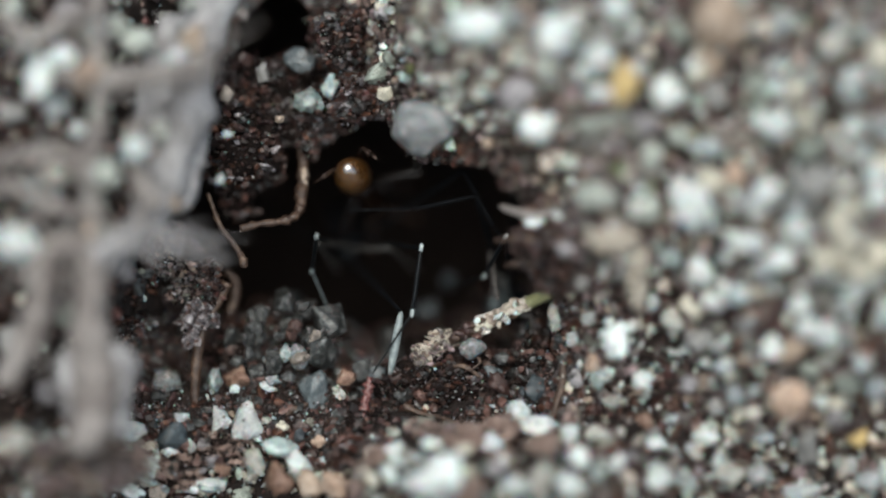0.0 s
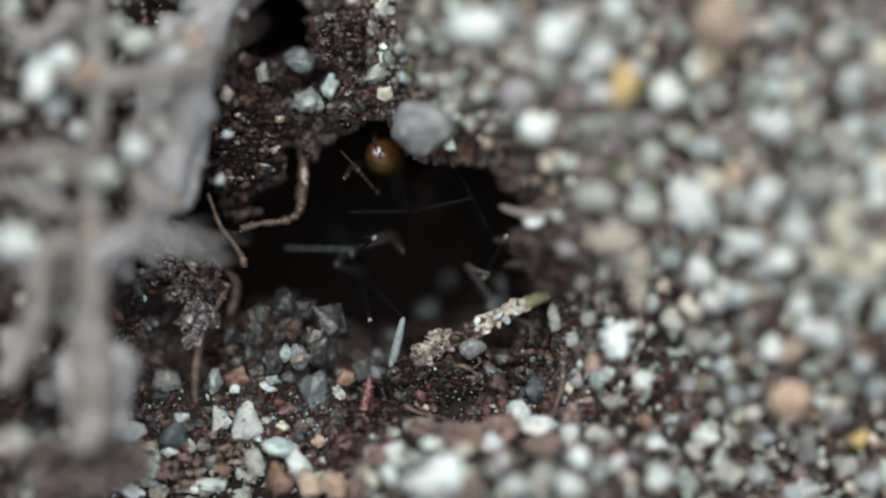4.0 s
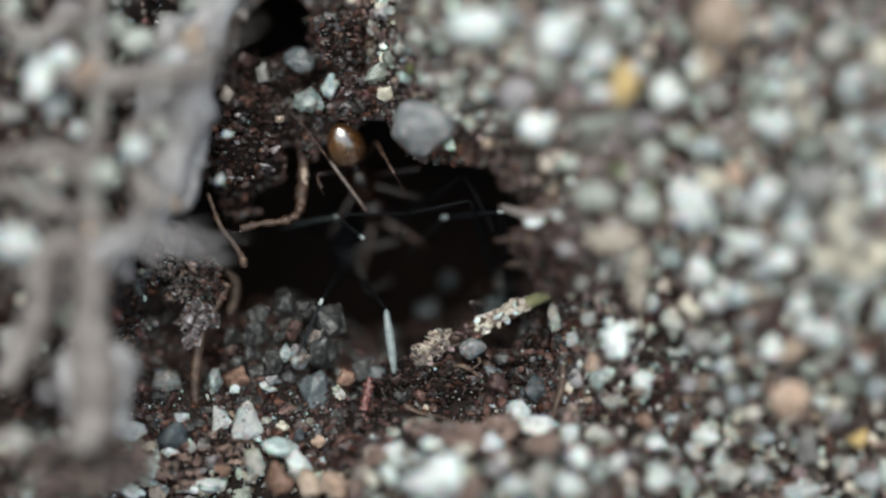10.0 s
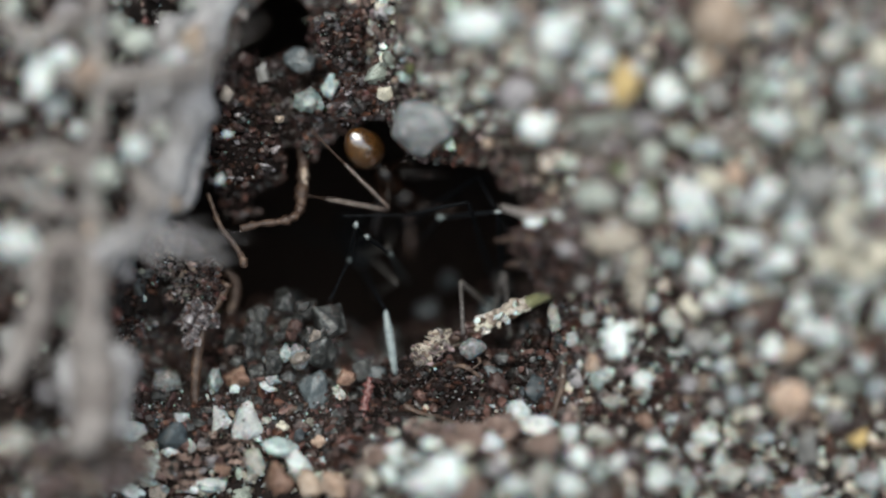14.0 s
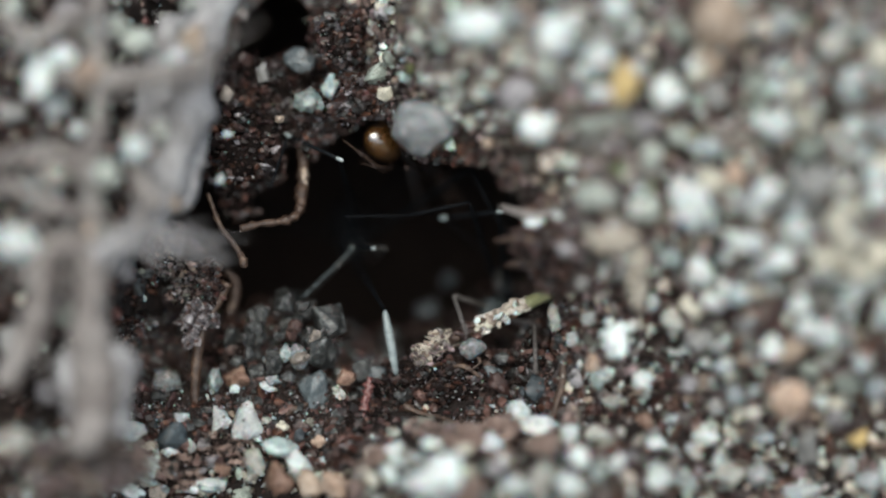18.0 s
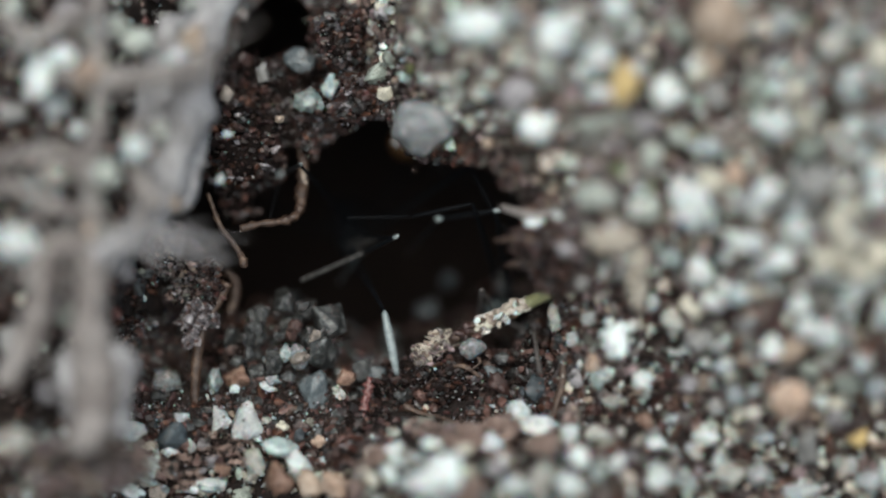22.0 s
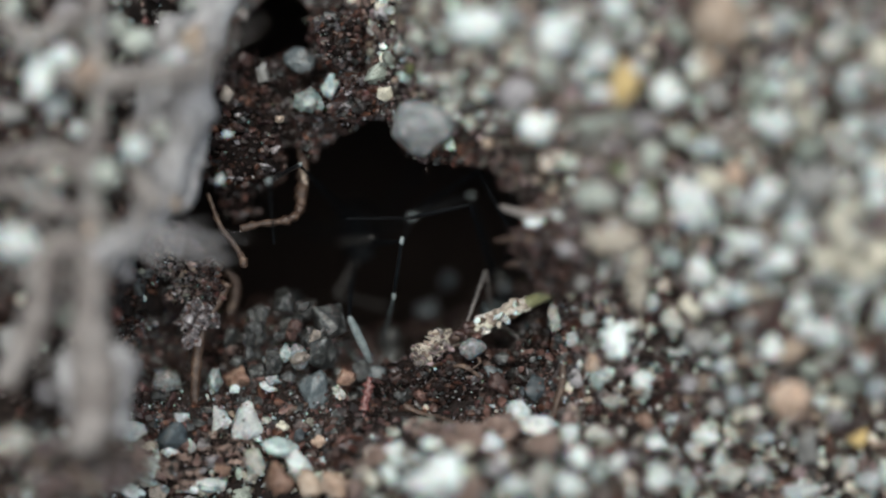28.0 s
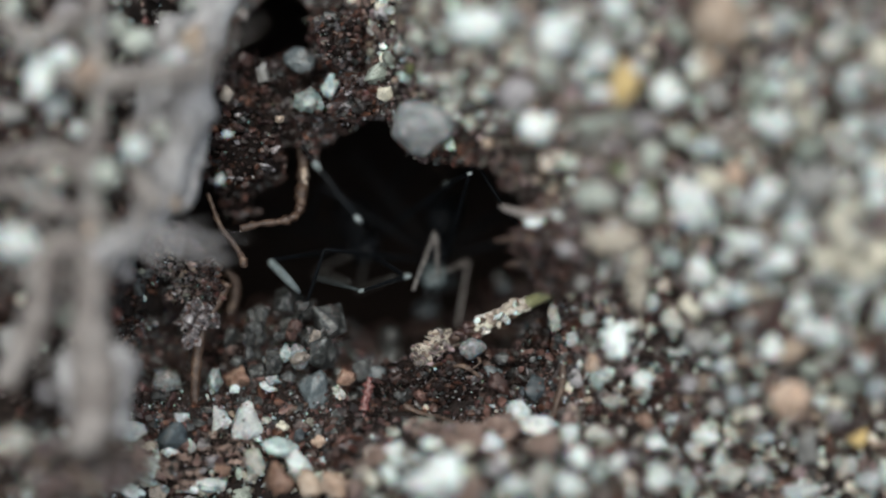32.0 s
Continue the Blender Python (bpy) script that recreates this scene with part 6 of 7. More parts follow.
def motions():
    amber_ant_rows = [
        (0, body_pose(-2.78, 2.05, -2.40, 0.20, -0.30, -0.93)),
        (0.4, body_pose(-3.20, 1.82, -2.36, 0.15, -0.40, -0.90)),
        (0.8, body_pose(-3.47, 1.77, -2.19, 0.10, -0.60, -0.80)),
        (1, body_pose(-3.47, 1.92, -2.06, 0.10, -0.70, -0.70)),
        (1.3, body_pose(-3.18, 2.04, -2.06, 0.10, -0.70, -0.70)),
        (1.6, body_pose(-2.72, 2.22, -2.05, 0.15, -0.70, -0.70)),
        (2, body_pose(-2.38, 2.43, -2.15, 0.20, -0.61, -0.76)),
        (2.5, body_pose(-2.24, 2.43, -2.36, 0.30, -0.30, -0.90)),
        (3, body_pose(-1.31, 2.83, -2.56, 0.40, -0.10, -0.91)),
        (3.5, body_pose(-1.34, 3.01, -2.59, 0.36, -0.10, -0.93)),
        (5.5, body_pose(-2.94, 2.43, -2.29, 0.10, -0.50, -0.86)),
        (6, body_pose(-3.28, 2.38, -1.84, 0.09, -0.71, -0.70)),
        (7, body_pose(-3.00, 2.37, -1.87, 0.14, -0.69, -0.71)),
        (8, body_pose(-3.24, 2.46, -1.84, 0.11, -0.71, -0.69)),
        (9, body_pose(-3.31, 2.52, -1.84, 0.13, -0.71, -0.69)),
        (10, body_pose(-2.90, 2.49, -1.84, 0.27, -0.67, -0.69)),
        (11, body_pose(-2.25, 2.65, -1.85, 0.41, -0.59, -0.70)),
        (12, body_pose(-2.18, 2.72, -1.86, 0.45, -0.54, -0.71)),
        (13, body_pose(-2.18, 2.74, -1.86, 0.45, -0.54, -0.71)),
        (14, body_pose(-2.04, 2.65, -1.91, 0.43, -0.52, -0.74)),
        (16.5, body_pose(-2.02, 2.84, -2.11, 0.42, -0.42, -0.81)),
        (17, body_pose(-1.98, 3.01, -2.29, 0.41, -0.30, -0.86)),
        (17.5, body_pose(-1.75, 3.12, -2.41, 0.41, -0.26, -0.87)),
        (18, body_pose(-1.27, 3.37, -2.57, 0.50, -0.20, -0.84)),
        (18.5, body_pose(-0.82, 3.48, -2.99, 0.50, -0.10, -0.86)),
        (19, body_pose(-0.61, 3.55, -3.49, 0.51, 0.00, -0.86)),
        (22, body_pose(-0.47, 3.74, -4.29, 0.51, 0.00, -0.86)),
        (25, body_pose(-0.32, 4.04, -4.89, 0.50, 0.10, -0.86)),
        (28, body_pose(0.03, 4.10, -5.49, 0.50, 0.10, -0.86)),
        (32, body_pose(0.37, 4.21, -6.09, 0.50, 0.10, -0.86)),
    ]
    walk(amber_ant, amber_ant_rows)
    bend(amber_ant_limbs[5], amber_ant_rows, [
        (0, -2.79, 3.47, -1.20, -2.49, 3.24, 0.97, -2.40, 3.21, -1.03),
        (0.4, -2.97, 2.53, -0.73, -3.45, 2.93, 1.38, -3.70, 3.16, -0.59),
        (0.8, -3.16, 1.60, -0.58, -4.44, 2.67, 0.85, -5.03, 3.13, -1.00),
        (1, -3.26, 1.14, -0.68, -4.96, 2.53, -0.54, -5.53, 3.03, 1.30),
        (1.3, -3.06, 1.18, -0.70, -4.62, 2.72, -0.57, -5.23, 3.42, 1.20),
        (1.6, -2.85, 1.22, -0.73, -4.26, 2.90, -0.60, -4.93, 3.81, 1.06),
        (2, -2.59, 1.28, -0.90, -3.78, 3.12, -0.78, -4.54, 4.35, 0.61),
        (2.5, -2.44, 1.61, -0.72, -3.43, 2.95, 0.73, -4.18, 3.91, -0.86),
        (3, -2.30, 1.95, -0.96, -3.10, 2.76, 0.92, -3.75, 3.40, -0.86),
        (3.5, -2.39, 1.83, -1.15, -3.15, 2.65, 0.74, -3.77, 3.29, -1.04),
        (5.5, -2.71, 1.34, -1.13, -3.31, 2.19, 0.81, -3.83, 2.84, -1.01),
        (6, -2.78, 1.22, -0.98, -3.35, 2.08, 0.97, -3.84, 2.72, -0.86),
        (7, -2.93, 1.18, -0.77, -3.95, 3.13, -0.65, -4.22, 3.75, 1.23),
        (8, -2.69, 1.33, -0.97, -3.91, 3.16, -0.84, -4.23, 3.70, 1.06),
        (9, -2.69, 1.28, -1.19, -3.47, 2.22, 0.64, -4.11, 2.92, -1.12),
        (10, -2.59, 1.27, -0.82, -3.89, 3.04, -0.70, -4.83, 4.33, 0.51),
        (11, -2.20, 1.41, -0.66, -3.59, 3.11, -0.54, -4.82, 4.61, -1.03),
        (12, -2.24, 1.33, -0.74, -3.61, 3.04, -0.62, -4.82, 4.56, -0.13),
        (13, -1.82, 1.37, -0.90, -3.30, 2.99, -0.79, -4.65, 4.46, -0.64),
        (14, -1.81, 1.37, -0.79, -3.37, 2.92, -0.68, -4.40, 3.96, 0.69),
        (16.5, -2.13, 1.82, -0.63, -3.11, 2.80, 1.08, -3.86, 3.54, -0.62),
        (17, -2.20, 1.91, -0.79, -3.06, 2.78, 1.04, -3.74, 3.45, -0.71),
        (17.5, -2.10, 2.27, -0.75, -2.90, 2.98, 1.17, -3.54, 3.56, -0.63),
        (18, -2.01, 2.63, -0.89, -2.75, 3.19, 1.10, -3.36, 3.68, -0.74),
        (18.5, -1.53, 2.69, -1.30, -1.82, 3.15, 0.83, -2.09, 3.58, -1.11),
        (19, -1.05, 2.75, -1.76, -0.89, 3.12, 0.40, -0.82, 3.48, -1.56),
        (22, -0.84, 2.78, -2.61, -0.68, 3.15, -0.44, -0.58, 3.36, 1.54),
        (25, -0.61, 2.80, -3.30, -0.47, 3.17, -1.14, -0.38, 3.39, 0.85),
        (28, -0.39, 2.82, -3.94, -0.25, 3.20, -1.78, -0.17, 3.41, 0.21),
        (32, -0.08, 2.84, -4.59, 0.04, 3.22, -2.43, 0.12, 3.44, -0.44),
    ])
    bend(amber_ant_limbs[4], amber_ant_rows, [
        (0, -2.57, 3.37, -1.67, -2.28, 3.07, 0.49, -2.18, 3.00, -1.51),
        (0.4, -2.73, 3.50, -2.75, -2.26, 3.20, -0.62, -2.06, 3.09, -2.60),
        (0.8, -2.93, 3.42, -2.60, -2.22, 3.28, -0.52, -1.92, 3.14, -2.50),
        (1, -2.95, 3.52, -2.45, -2.19, 3.32, -0.40, -1.85, 3.16, -2.36),
        (1.3, -2.94, 3.75, -2.43, -2.14, 3.52, -0.40, -1.77, 3.27, -2.34),
        (1.6, -2.87, 3.99, -2.40, -2.10, 3.71, -0.36, -1.69, 3.37, -2.29),
        (2, -2.80, 4.20, -2.49, -2.04, 3.98, -0.43, -1.59, 3.52, -2.33),
        (2.5, -2.61, 4.16, -2.69, -2.21, 3.68, -0.59, -2.02, 3.33, -2.54),
        (3, -2.39, 3.94, -2.08, -2.35, 3.36, 0.04, -2.42, 3.11, -1.94),
        (3.5, -2.39, 3.92, -1.82, -2.28, 3.22, 0.27, -2.30, 2.87, -1.70),
        (5.5, -2.42, 3.93, -1.96, -2.03, 2.70, -0.18, -1.84, 1.97, -2.04),
        (6, -2.51, 3.83, -2.25, -1.97, 2.57, -0.53, -1.73, 1.75, -2.33),
        (7, -2.50, 3.61, -1.26, -2.05, 2.36, 0.49, -1.83, 1.61, -1.35),
        (8, -2.40, 3.27, -1.09, -2.03, 2.31, 0.85, -1.86, 1.76, -1.07),
        (9, -2.50, 3.47, -1.19, -2.05, 2.34, 0.64, -1.82, 1.67, -1.23),
        (10, -2.31, 3.71, -1.35, -1.66, 2.58, 0.42, -1.28, 1.92, -1.43),
        (11, -1.52, 2.76, -0.70, -1.12, 2.49, -2.85, -0.81, 2.22, -0.89),
        (12, -1.52, 2.95, -0.70, -1.10, 2.64, -2.83, -0.77, 2.34, -0.88),
        (13, -1.52, 3.07, -0.73, -1.00, 2.79, -2.85, -0.62, 2.49, -0.91),
        (14, -1.33, 3.03, -0.83, -0.85, 2.76, -2.96, -0.50, 2.48, -1.02),
        (16.5, -1.57, 2.77, -0.81, -1.63, 2.49, -2.99, -1.60, 2.20, -1.01),
        (17, -1.62, 2.73, -0.94, -1.78, 2.44, -3.11, -1.82, 2.15, -1.14),
        (17.5, -1.43, 2.78, -1.04, -1.45, 2.51, 1.14, -1.53, 2.43, -0.85),
        (18, -1.24, 2.83, -1.14, -1.21, 2.70, 1.06, -1.24, 2.73, -0.94),
        (18.5, -1.05, 2.89, -1.55, -0.97, 2.90, 0.65, -0.95, 3.03, -1.35),
        (19, -0.86, 2.96, -2.06, -0.73, 3.11, 0.13, -0.66, 3.34, -1.86),
        (22, -0.64, 2.98, -2.89, -0.51, 3.14, -0.70, -0.44, 3.37, -2.68),
        (25, -0.42, 3.01, -3.56, -0.29, 3.17, -1.37, -0.21, 3.24, 0.63),
        (28, -0.19, 3.03, -4.19, -0.07, 3.19, -2.00, 0.01, 3.27, -0.00),
        (32, 0.12, 3.05, -4.83, 0.24, 3.21, -2.64, 0.31, 3.29, -0.65),
    ])
    bend(amber_ant_limbs[2], amber_ant_rows, [
        (0, -3.75, 2.72, -0.91, -3.99, 2.41, 1.25, -4.32, 2.29, -0.72),
        (0.4, -3.61, 2.72, -0.71, -3.84, 2.39, 1.45, -4.15, 2.27, -0.52),
        (0.8, -3.48, 2.71, -0.56, -3.70, 2.37, 1.61, -3.99, 2.24, -0.37),
        (1, -3.41, 2.71, -0.40, -3.81, 2.49, -2.55, -3.93, 2.24, -0.57),
        (1.3, -3.31, 2.71, -0.41, -3.51, 2.35, 1.75, -3.80, 2.21, -0.22),
        (1.6, -3.22, 2.71, -0.49, -3.41, 2.35, 1.67, -3.68, 2.20, -0.30),
        (2, -3.09, 2.72, -0.64, -3.28, 2.34, 1.52, -3.54, 2.18, -0.45),
        (2.5, -2.94, 2.72, -0.68, -3.11, 2.33, 1.48, -3.35, 2.16, -0.50),
        (3, -2.80, 2.74, -1.33, -2.95, 2.33, 0.83, -3.18, 2.15, -1.15),
        (3.5, -3.06, 2.73, -1.76, -3.15, 2.32, 0.40, -3.33, 2.14, -1.58),
        (5.5, -4.05, 2.65, -1.07, -3.83, 2.23, 1.08, -3.85, 2.05, -0.91),
        (6, -4.27, 2.62, -0.61, -3.99, 2.20, 1.53, -3.96, 2.02, -0.46),
        (7, -4.29, 2.64, -0.95, -4.03, 2.22, 1.19, -4.01, 2.03, -0.80),
        (8, -4.28, 2.65, -0.65, -4.03, 2.21, 1.50, -4.04, 2.02, -0.49),
        (9, -4.27, 2.66, -0.57, -4.05, 2.22, 1.58, -4.07, 2.02, -0.41),
        (10, -4.34, 2.54, -1.11, -4.09, 2.08, 1.02, -4.10, 1.86, -0.96),
        (11, -2.36, 1.14, -2.03, -4.55, 0.93, -1.92, -6.37, 0.87, -1.09),
        (12, -2.25, 1.30, -1.43, -4.44, 1.54, -1.31, -5.11, 1.60, 0.57),
        (13, -1.98, 1.38, -1.27, -4.14, 1.77, -1.16, -4.43, 1.80, 0.82),
        (14, -1.86, 1.34, -1.22, -4.03, 1.72, -1.11, -4.52, 1.78, 0.82),
        (16.5, -2.31, 1.77, -1.08, -3.58, 2.11, 0.68, -4.39, 2.39, -1.12),
        (17, -2.41, 1.87, -1.38, -3.50, 2.20, 0.50, -4.35, 2.50, -1.28),
        (17.5, -2.11, 2.29, -1.10, -2.91, 2.48, 0.94, -3.56, 2.71, -0.94),
        (18, -1.82, 2.73, -1.14, -2.34, 2.78, 1.00, -2.78, 2.92, -0.95),
        (18.5, -1.44, 2.65, -1.67, -1.75, 2.70, 0.51, -2.02, 2.84, -1.47),
        (19, -1.06, 2.57, -2.22, -1.15, 2.62, -0.02, -1.25, 2.76, -2.01),
        (22, -0.84, 2.60, -3.18, -0.94, 2.65, -0.99, -0.99, 2.66, 1.01),
        (25, -0.62, 2.62, -4.09, -0.72, 2.68, -1.89, -0.78, 2.69, 0.11),
        (28, -0.39, 2.65, -4.79, -0.50, 2.70, -2.59, -0.57, 2.71, -0.59),
        (32, -0.08, 2.67, -5.60, -0.20, 2.72, -3.41, -0.27, 2.74, -1.41),
    ])
    right_ant_rows = [
        (0, body_pose(2.92, -1.57, -3.89, -0.52, -0.21, 0.83)),
        (1, body_pose(2.90, -1.59, -3.88, -0.52, -0.21, 0.83)),
        (3, body_pose(2.87, -1.62, -3.84, -0.52, -0.21, 0.83)),
        (6, body_pose(2.82, -1.67, -3.79, -0.52, -0.21, 0.83)),
        (6.5, body_pose(2.81, -1.67, -3.79, -0.52, -0.21, 0.83)),
        (7, body_pose(2.80, -1.68, -3.79, -0.52, -0.21, 0.83)),
        (8, body_pose(2.78, -1.69, -3.79, -0.52, -0.21, 0.83)),
        (9, body_pose(2.76, -1.71, -3.79, -0.52, -0.21, 0.83)),
        (10, body_pose(2.74, -1.72, -3.79, -0.52, -0.21, 0.83)),
        (11, body_pose(2.72, -1.73, -3.79, -0.52, -0.21, 0.83)),
        (12, body_pose(2.70, -1.74, -3.79, -0.52, -0.21, 0.83)),
        (13, body_pose(2.68, -1.75, -3.79, -0.52, -0.21, 0.83)),
        (14, body_pose(2.66, -1.77, -3.79, -0.52, -0.21, 0.83)),
        (17, body_pose(2.70, -1.79, -3.79, -0.52, -0.21, 0.83)),
        (18, body_pose(2.71, -1.79, -3.79, -0.52, -0.21, 0.83)),
        (19, body_pose(2.73, -1.80, -3.79, -0.52, -0.21, 0.83)),
        (20, body_pose(2.74, -1.81, -3.79, -0.52, -0.21, 0.83)),
        (21, body_pose(2.78, -1.82, -3.79, -0.52, -0.21, 0.83)),
        (22, body_pose(2.82, -1.83, -3.79, -0.52, -0.21, 0.83)),
        (23, body_pose(2.86, -1.84, -3.79, -0.52, -0.21, 0.83)),
        (24, body_pose(2.90, -1.85, -3.79, -0.52, -0.21, 0.83)),
        (25, body_pose(2.94, -1.87, -3.79, -0.52, -0.21, 0.83)),
        (28, body_pose(2.74, -1.87, -3.79, -0.52, -0.21, 0.83)),
        (29, body_pose(2.42, -1.22, -3.74, -0.45, -0.40, 0.80)),
        (30, body_pose(1.49, -0.54, -3.58, -0.31, -0.56, 0.77)),
        (31, body_pose(-0.05, 0.12, -3.40, -0.10, -0.62, 0.78)),
        (32, body_pose(-0.13, 0.22, -3.25, -0.10, -0.65, 0.75)),
    ]
    walk(right_ant, right_ant_rows)
    bend(right_ant_limbs[0], right_ant_rows, [
        (0, 2.11, 0.40, 0.33, 1.42, -0.93, -1.21, 0.32, -1.37, -3.07),
        (1, 2.11, 0.40, 0.33, 1.42, -0.93, -1.20, 0.32, -1.37, -3.06),
        (3, 2.11, 0.40, 0.35, 1.42, -0.93, -1.19, 0.32, -1.37, -3.04),
        (6, 2.11, 0.40, 0.37, 1.41, -0.93, -1.17, 0.32, -1.37, -3.03),
        (6.5, 2.12, 0.78, 0.06, 0.89, -0.17, -1.42, -0.08, -0.58, -3.35),
        (7, 2.18, 0.94, -0.08, 0.37, 0.99, -1.24, -0.87, 0.42, -2.96),
        (8, 1.79, 1.27, -0.50, -0.12, 1.17, -1.49, -1.56, 0.22, -2.85),
        (9, 1.79, 1.27, -0.51, -0.14, 1.13, -1.46, -1.55, -0.18, -2.52),
        (10, 1.94, 1.27, -0.50, 0.06, 1.09, -1.52, -1.26, -0.18, -2.74),
        (11, 1.88, 1.27, -0.52, -0.04, 1.13, -1.47, -1.27, 0.02, -2.92),
        (12, 1.88, 1.25, -0.51, -0.08, 1.09, -1.37, -1.27, 0.02, -2.88),
        (13, 1.87, 1.26, -0.54, -0.08, 1.09, -1.44, -1.17, 0.02, -3.02),
        (14, 1.85, 1.27, -0.56, -0.08, 1.09, -1.50, -1.07, 0.02, -3.15),
        (17, 1.85, 1.27, -0.60, -0.08, 1.09, -1.53, -1.27, 0.02, -3.04),
        (18, 1.91, 1.27, -0.60, 0.02, 1.07, -1.61, 1.31, 0.02, -3.05),
        (19, 1.91, 1.45, -0.86, 0.02, 1.37, -1.88, 1.62, 0.60, -0.58),
        (20, 1.89, 1.35, -0.73, 0.06, 1.19, -1.85, 0.84, 0.17, -0.06),
        (21, 1.91, 1.33, -0.72, 0.08, 1.09, -1.82, 0.78, 0.21, 0.06),
        (22, 1.81, 1.31, -0.74, -0.16, 1.03, -1.56, -1.27, -0.18, -3.02),
        (23, 1.66, 1.27, -0.75, -0.48, 1.05, -0.73, -1.55, 0.02, -2.35),
        (24, 1.19, 1.72, -1.88, -0.92, 1.29, -1.86, -1.61, 0.21, -0.08),
        (25, 1.14, 1.87, -2.64, -0.90, 1.28, -2.36, -1.50, 0.21, -0.53),
        (28, 0.95, 1.87, -2.64, -1.07, 1.12, -2.62, -1.47, 0.02, -0.76),
        (29, 1.61, 1.60, -0.48, 0.31, 0.80, -2.00, -0.46, 0.40, 0.03),
        (30, 0.81, 2.33, -0.54, -0.08, 2.18, -2.49, -0.46, 1.75, -0.37),
        (31, 1.35, 2.35, 0.22, 0.70, 2.17, -1.82, 0.30, 1.73, 0.30),
        (32, 0.89, 2.53, 0.36, 0.12, 2.26, -1.63, -0.28, 1.82, -3.74),
    ])
    bend(right_ant_limbs[7], right_ant_rows, [
        (0, 1.64, -0.12, -2.01, 1.84, -1.71, -0.36),
        (1, 1.09, -0.56, -1.15, 1.44, -1.49, 0.92),
        (3, 1.00, -0.36, -1.99, 1.64, -0.55, 0.21),
        (6, 0.60, -1.39, -0.79, 1.20, -2.17, 1.29),
        (6.5, 0.53, -1.15, -1.00, 1.01, -2.99, 0.29),
        (7, 0.47, -0.91, -1.39, 0.74, -3.19, -1.29),
        (8, 0.54, -1.91, -0.70, 1.01, -2.61, 1.44),
        (9, 1.18, -0.94, -0.65, 1.02, -2.16, 1.29),
        (10, 0.94, -1.81, -0.40, 1.30, -2.34, -2.61),
        (11, 0.95, -0.68, -1.07, 0.84, -2.65, 0.11),
        (12, 0.60, -1.33, -0.74, 0.98, -2.66, 1.09),
        (13, 1.04, -0.91, -0.75, 0.72, -2.67, 0.69),
        (14, 0.60, -1.10, -0.88, 0.68, -2.87, 0.59),
        (17, 0.52, -1.14, -0.99, 0.68, -2.73, 0.67),
        (18, 0.37, -1.60, -0.89, 0.79, -2.85, 0.99),
        (19, 0.88, -1.52, -0.50, 1.26, -2.44, -2.58),
        (20, 1.17, -1.67, -0.34, 1.40, -2.44, -2.50),
        (21, 1.21, -1.77, -0.33, 1.40, -2.44, -2.52),
        (22, 1.31, -1.38, -0.43, 1.30, -2.38, -2.50),
        (23, 1.27, -1.19, -0.57, 1.20, -2.38, -2.54),
        (24, 1.46, -1.38, -0.42, 1.46, -2.38, -2.50),
        (25, 1.79, -1.29, -0.43, 1.89, -2.26, -2.51),
        (28, 1.47, -0.72, -0.96, 0.73, -2.74, -0.15),
        (29, 0.31, -0.72, -1.36, 0.93, -2.07, 0.39),
        (30, 0.36, 0.10, -1.83, -1.03, -1.73, -1.77),
        (31, 0.85, -0.40, -0.73, 0.51, -2.68, -0.65),
        (32, 0.88, -0.41, -2.28, 0.50, -2.68, -2.20),
    ])
    bend(right_ant_limbs[6], right_ant_rows, [
        (0, 3.01, -2.29, -0.67, 3.15, -4.09, -2.10),
        (1, 3.00, -2.36, -0.67, 3.16, -4.12, -2.15),
        (3, 2.99, -2.49, -0.68, 3.16, -4.17, -2.24),
        (6, 2.98, -2.68, -0.70, 3.04, -4.07, 1.13),
        (6.5, 2.98, -2.71, -0.72, 3.04, -4.08, 1.13),
        (7, 2.98, -2.74, -0.74, 3.04, -4.09, 1.13),
        (8, 2.98, -2.81, -0.78, 3.04, -4.11, 1.12),
        (9, 2.97, -2.88, -0.82, 3.04, -4.13, 1.10),
        (10, 2.65, -1.66, -0.58, 2.89, -3.08, -2.38),
        (11, 2.30, -0.68, -1.92, 2.54, -1.80, 0.07),
        (12, 2.68, -0.88, -1.91, 2.94, -3.16, -1.79),
        (13, 2.61, -2.29, -0.46, 2.62, -4.18, -1.78),
        (14, 2.12, -0.76, -1.42, 2.30, -3.05, -1.32),
        (17, 3.01, -2.49, -0.77, 2.91, -3.99, 0.97),
        (18, 3.14, -2.56, -0.93, 3.10, -4.18, 0.70),
        (19, 3.28, -2.63, -1.14, 3.29, -4.37, 0.36),
        (20, 3.42, -2.70, -1.52, 3.49, -4.58, -0.19),
        (21, 3.26, -2.79, -1.07, 3.35, -4.35, 0.61),
        (22, 3.11, -2.88, -0.85, 3.23, -4.13, 1.08),
        (23, 2.51, -2.28, -0.34, 2.66, -4.30, -1.44),
        (24, 2.71, -2.86, -0.46, 3.35, -4.70, -1.69),
        (25, 2.49, -2.67, -0.32, 2.69, -4.50, -1.69),
        (28, 2.58, -3.02, -0.53, 1.88, -4.41, -2.22),
        (29, 2.58, -2.87, -0.70, 2.34, -4.13, 1.21),
        (30, 2.35, -0.80, -1.27, 1.44, -1.54, 0.71),
        (31, -0.35, -2.25, -0.38, -1.69, -4.11, -0.25),
        (32, -0.25, 0.42, -1.60, -1.00, -1.35, -0.90),
    ])
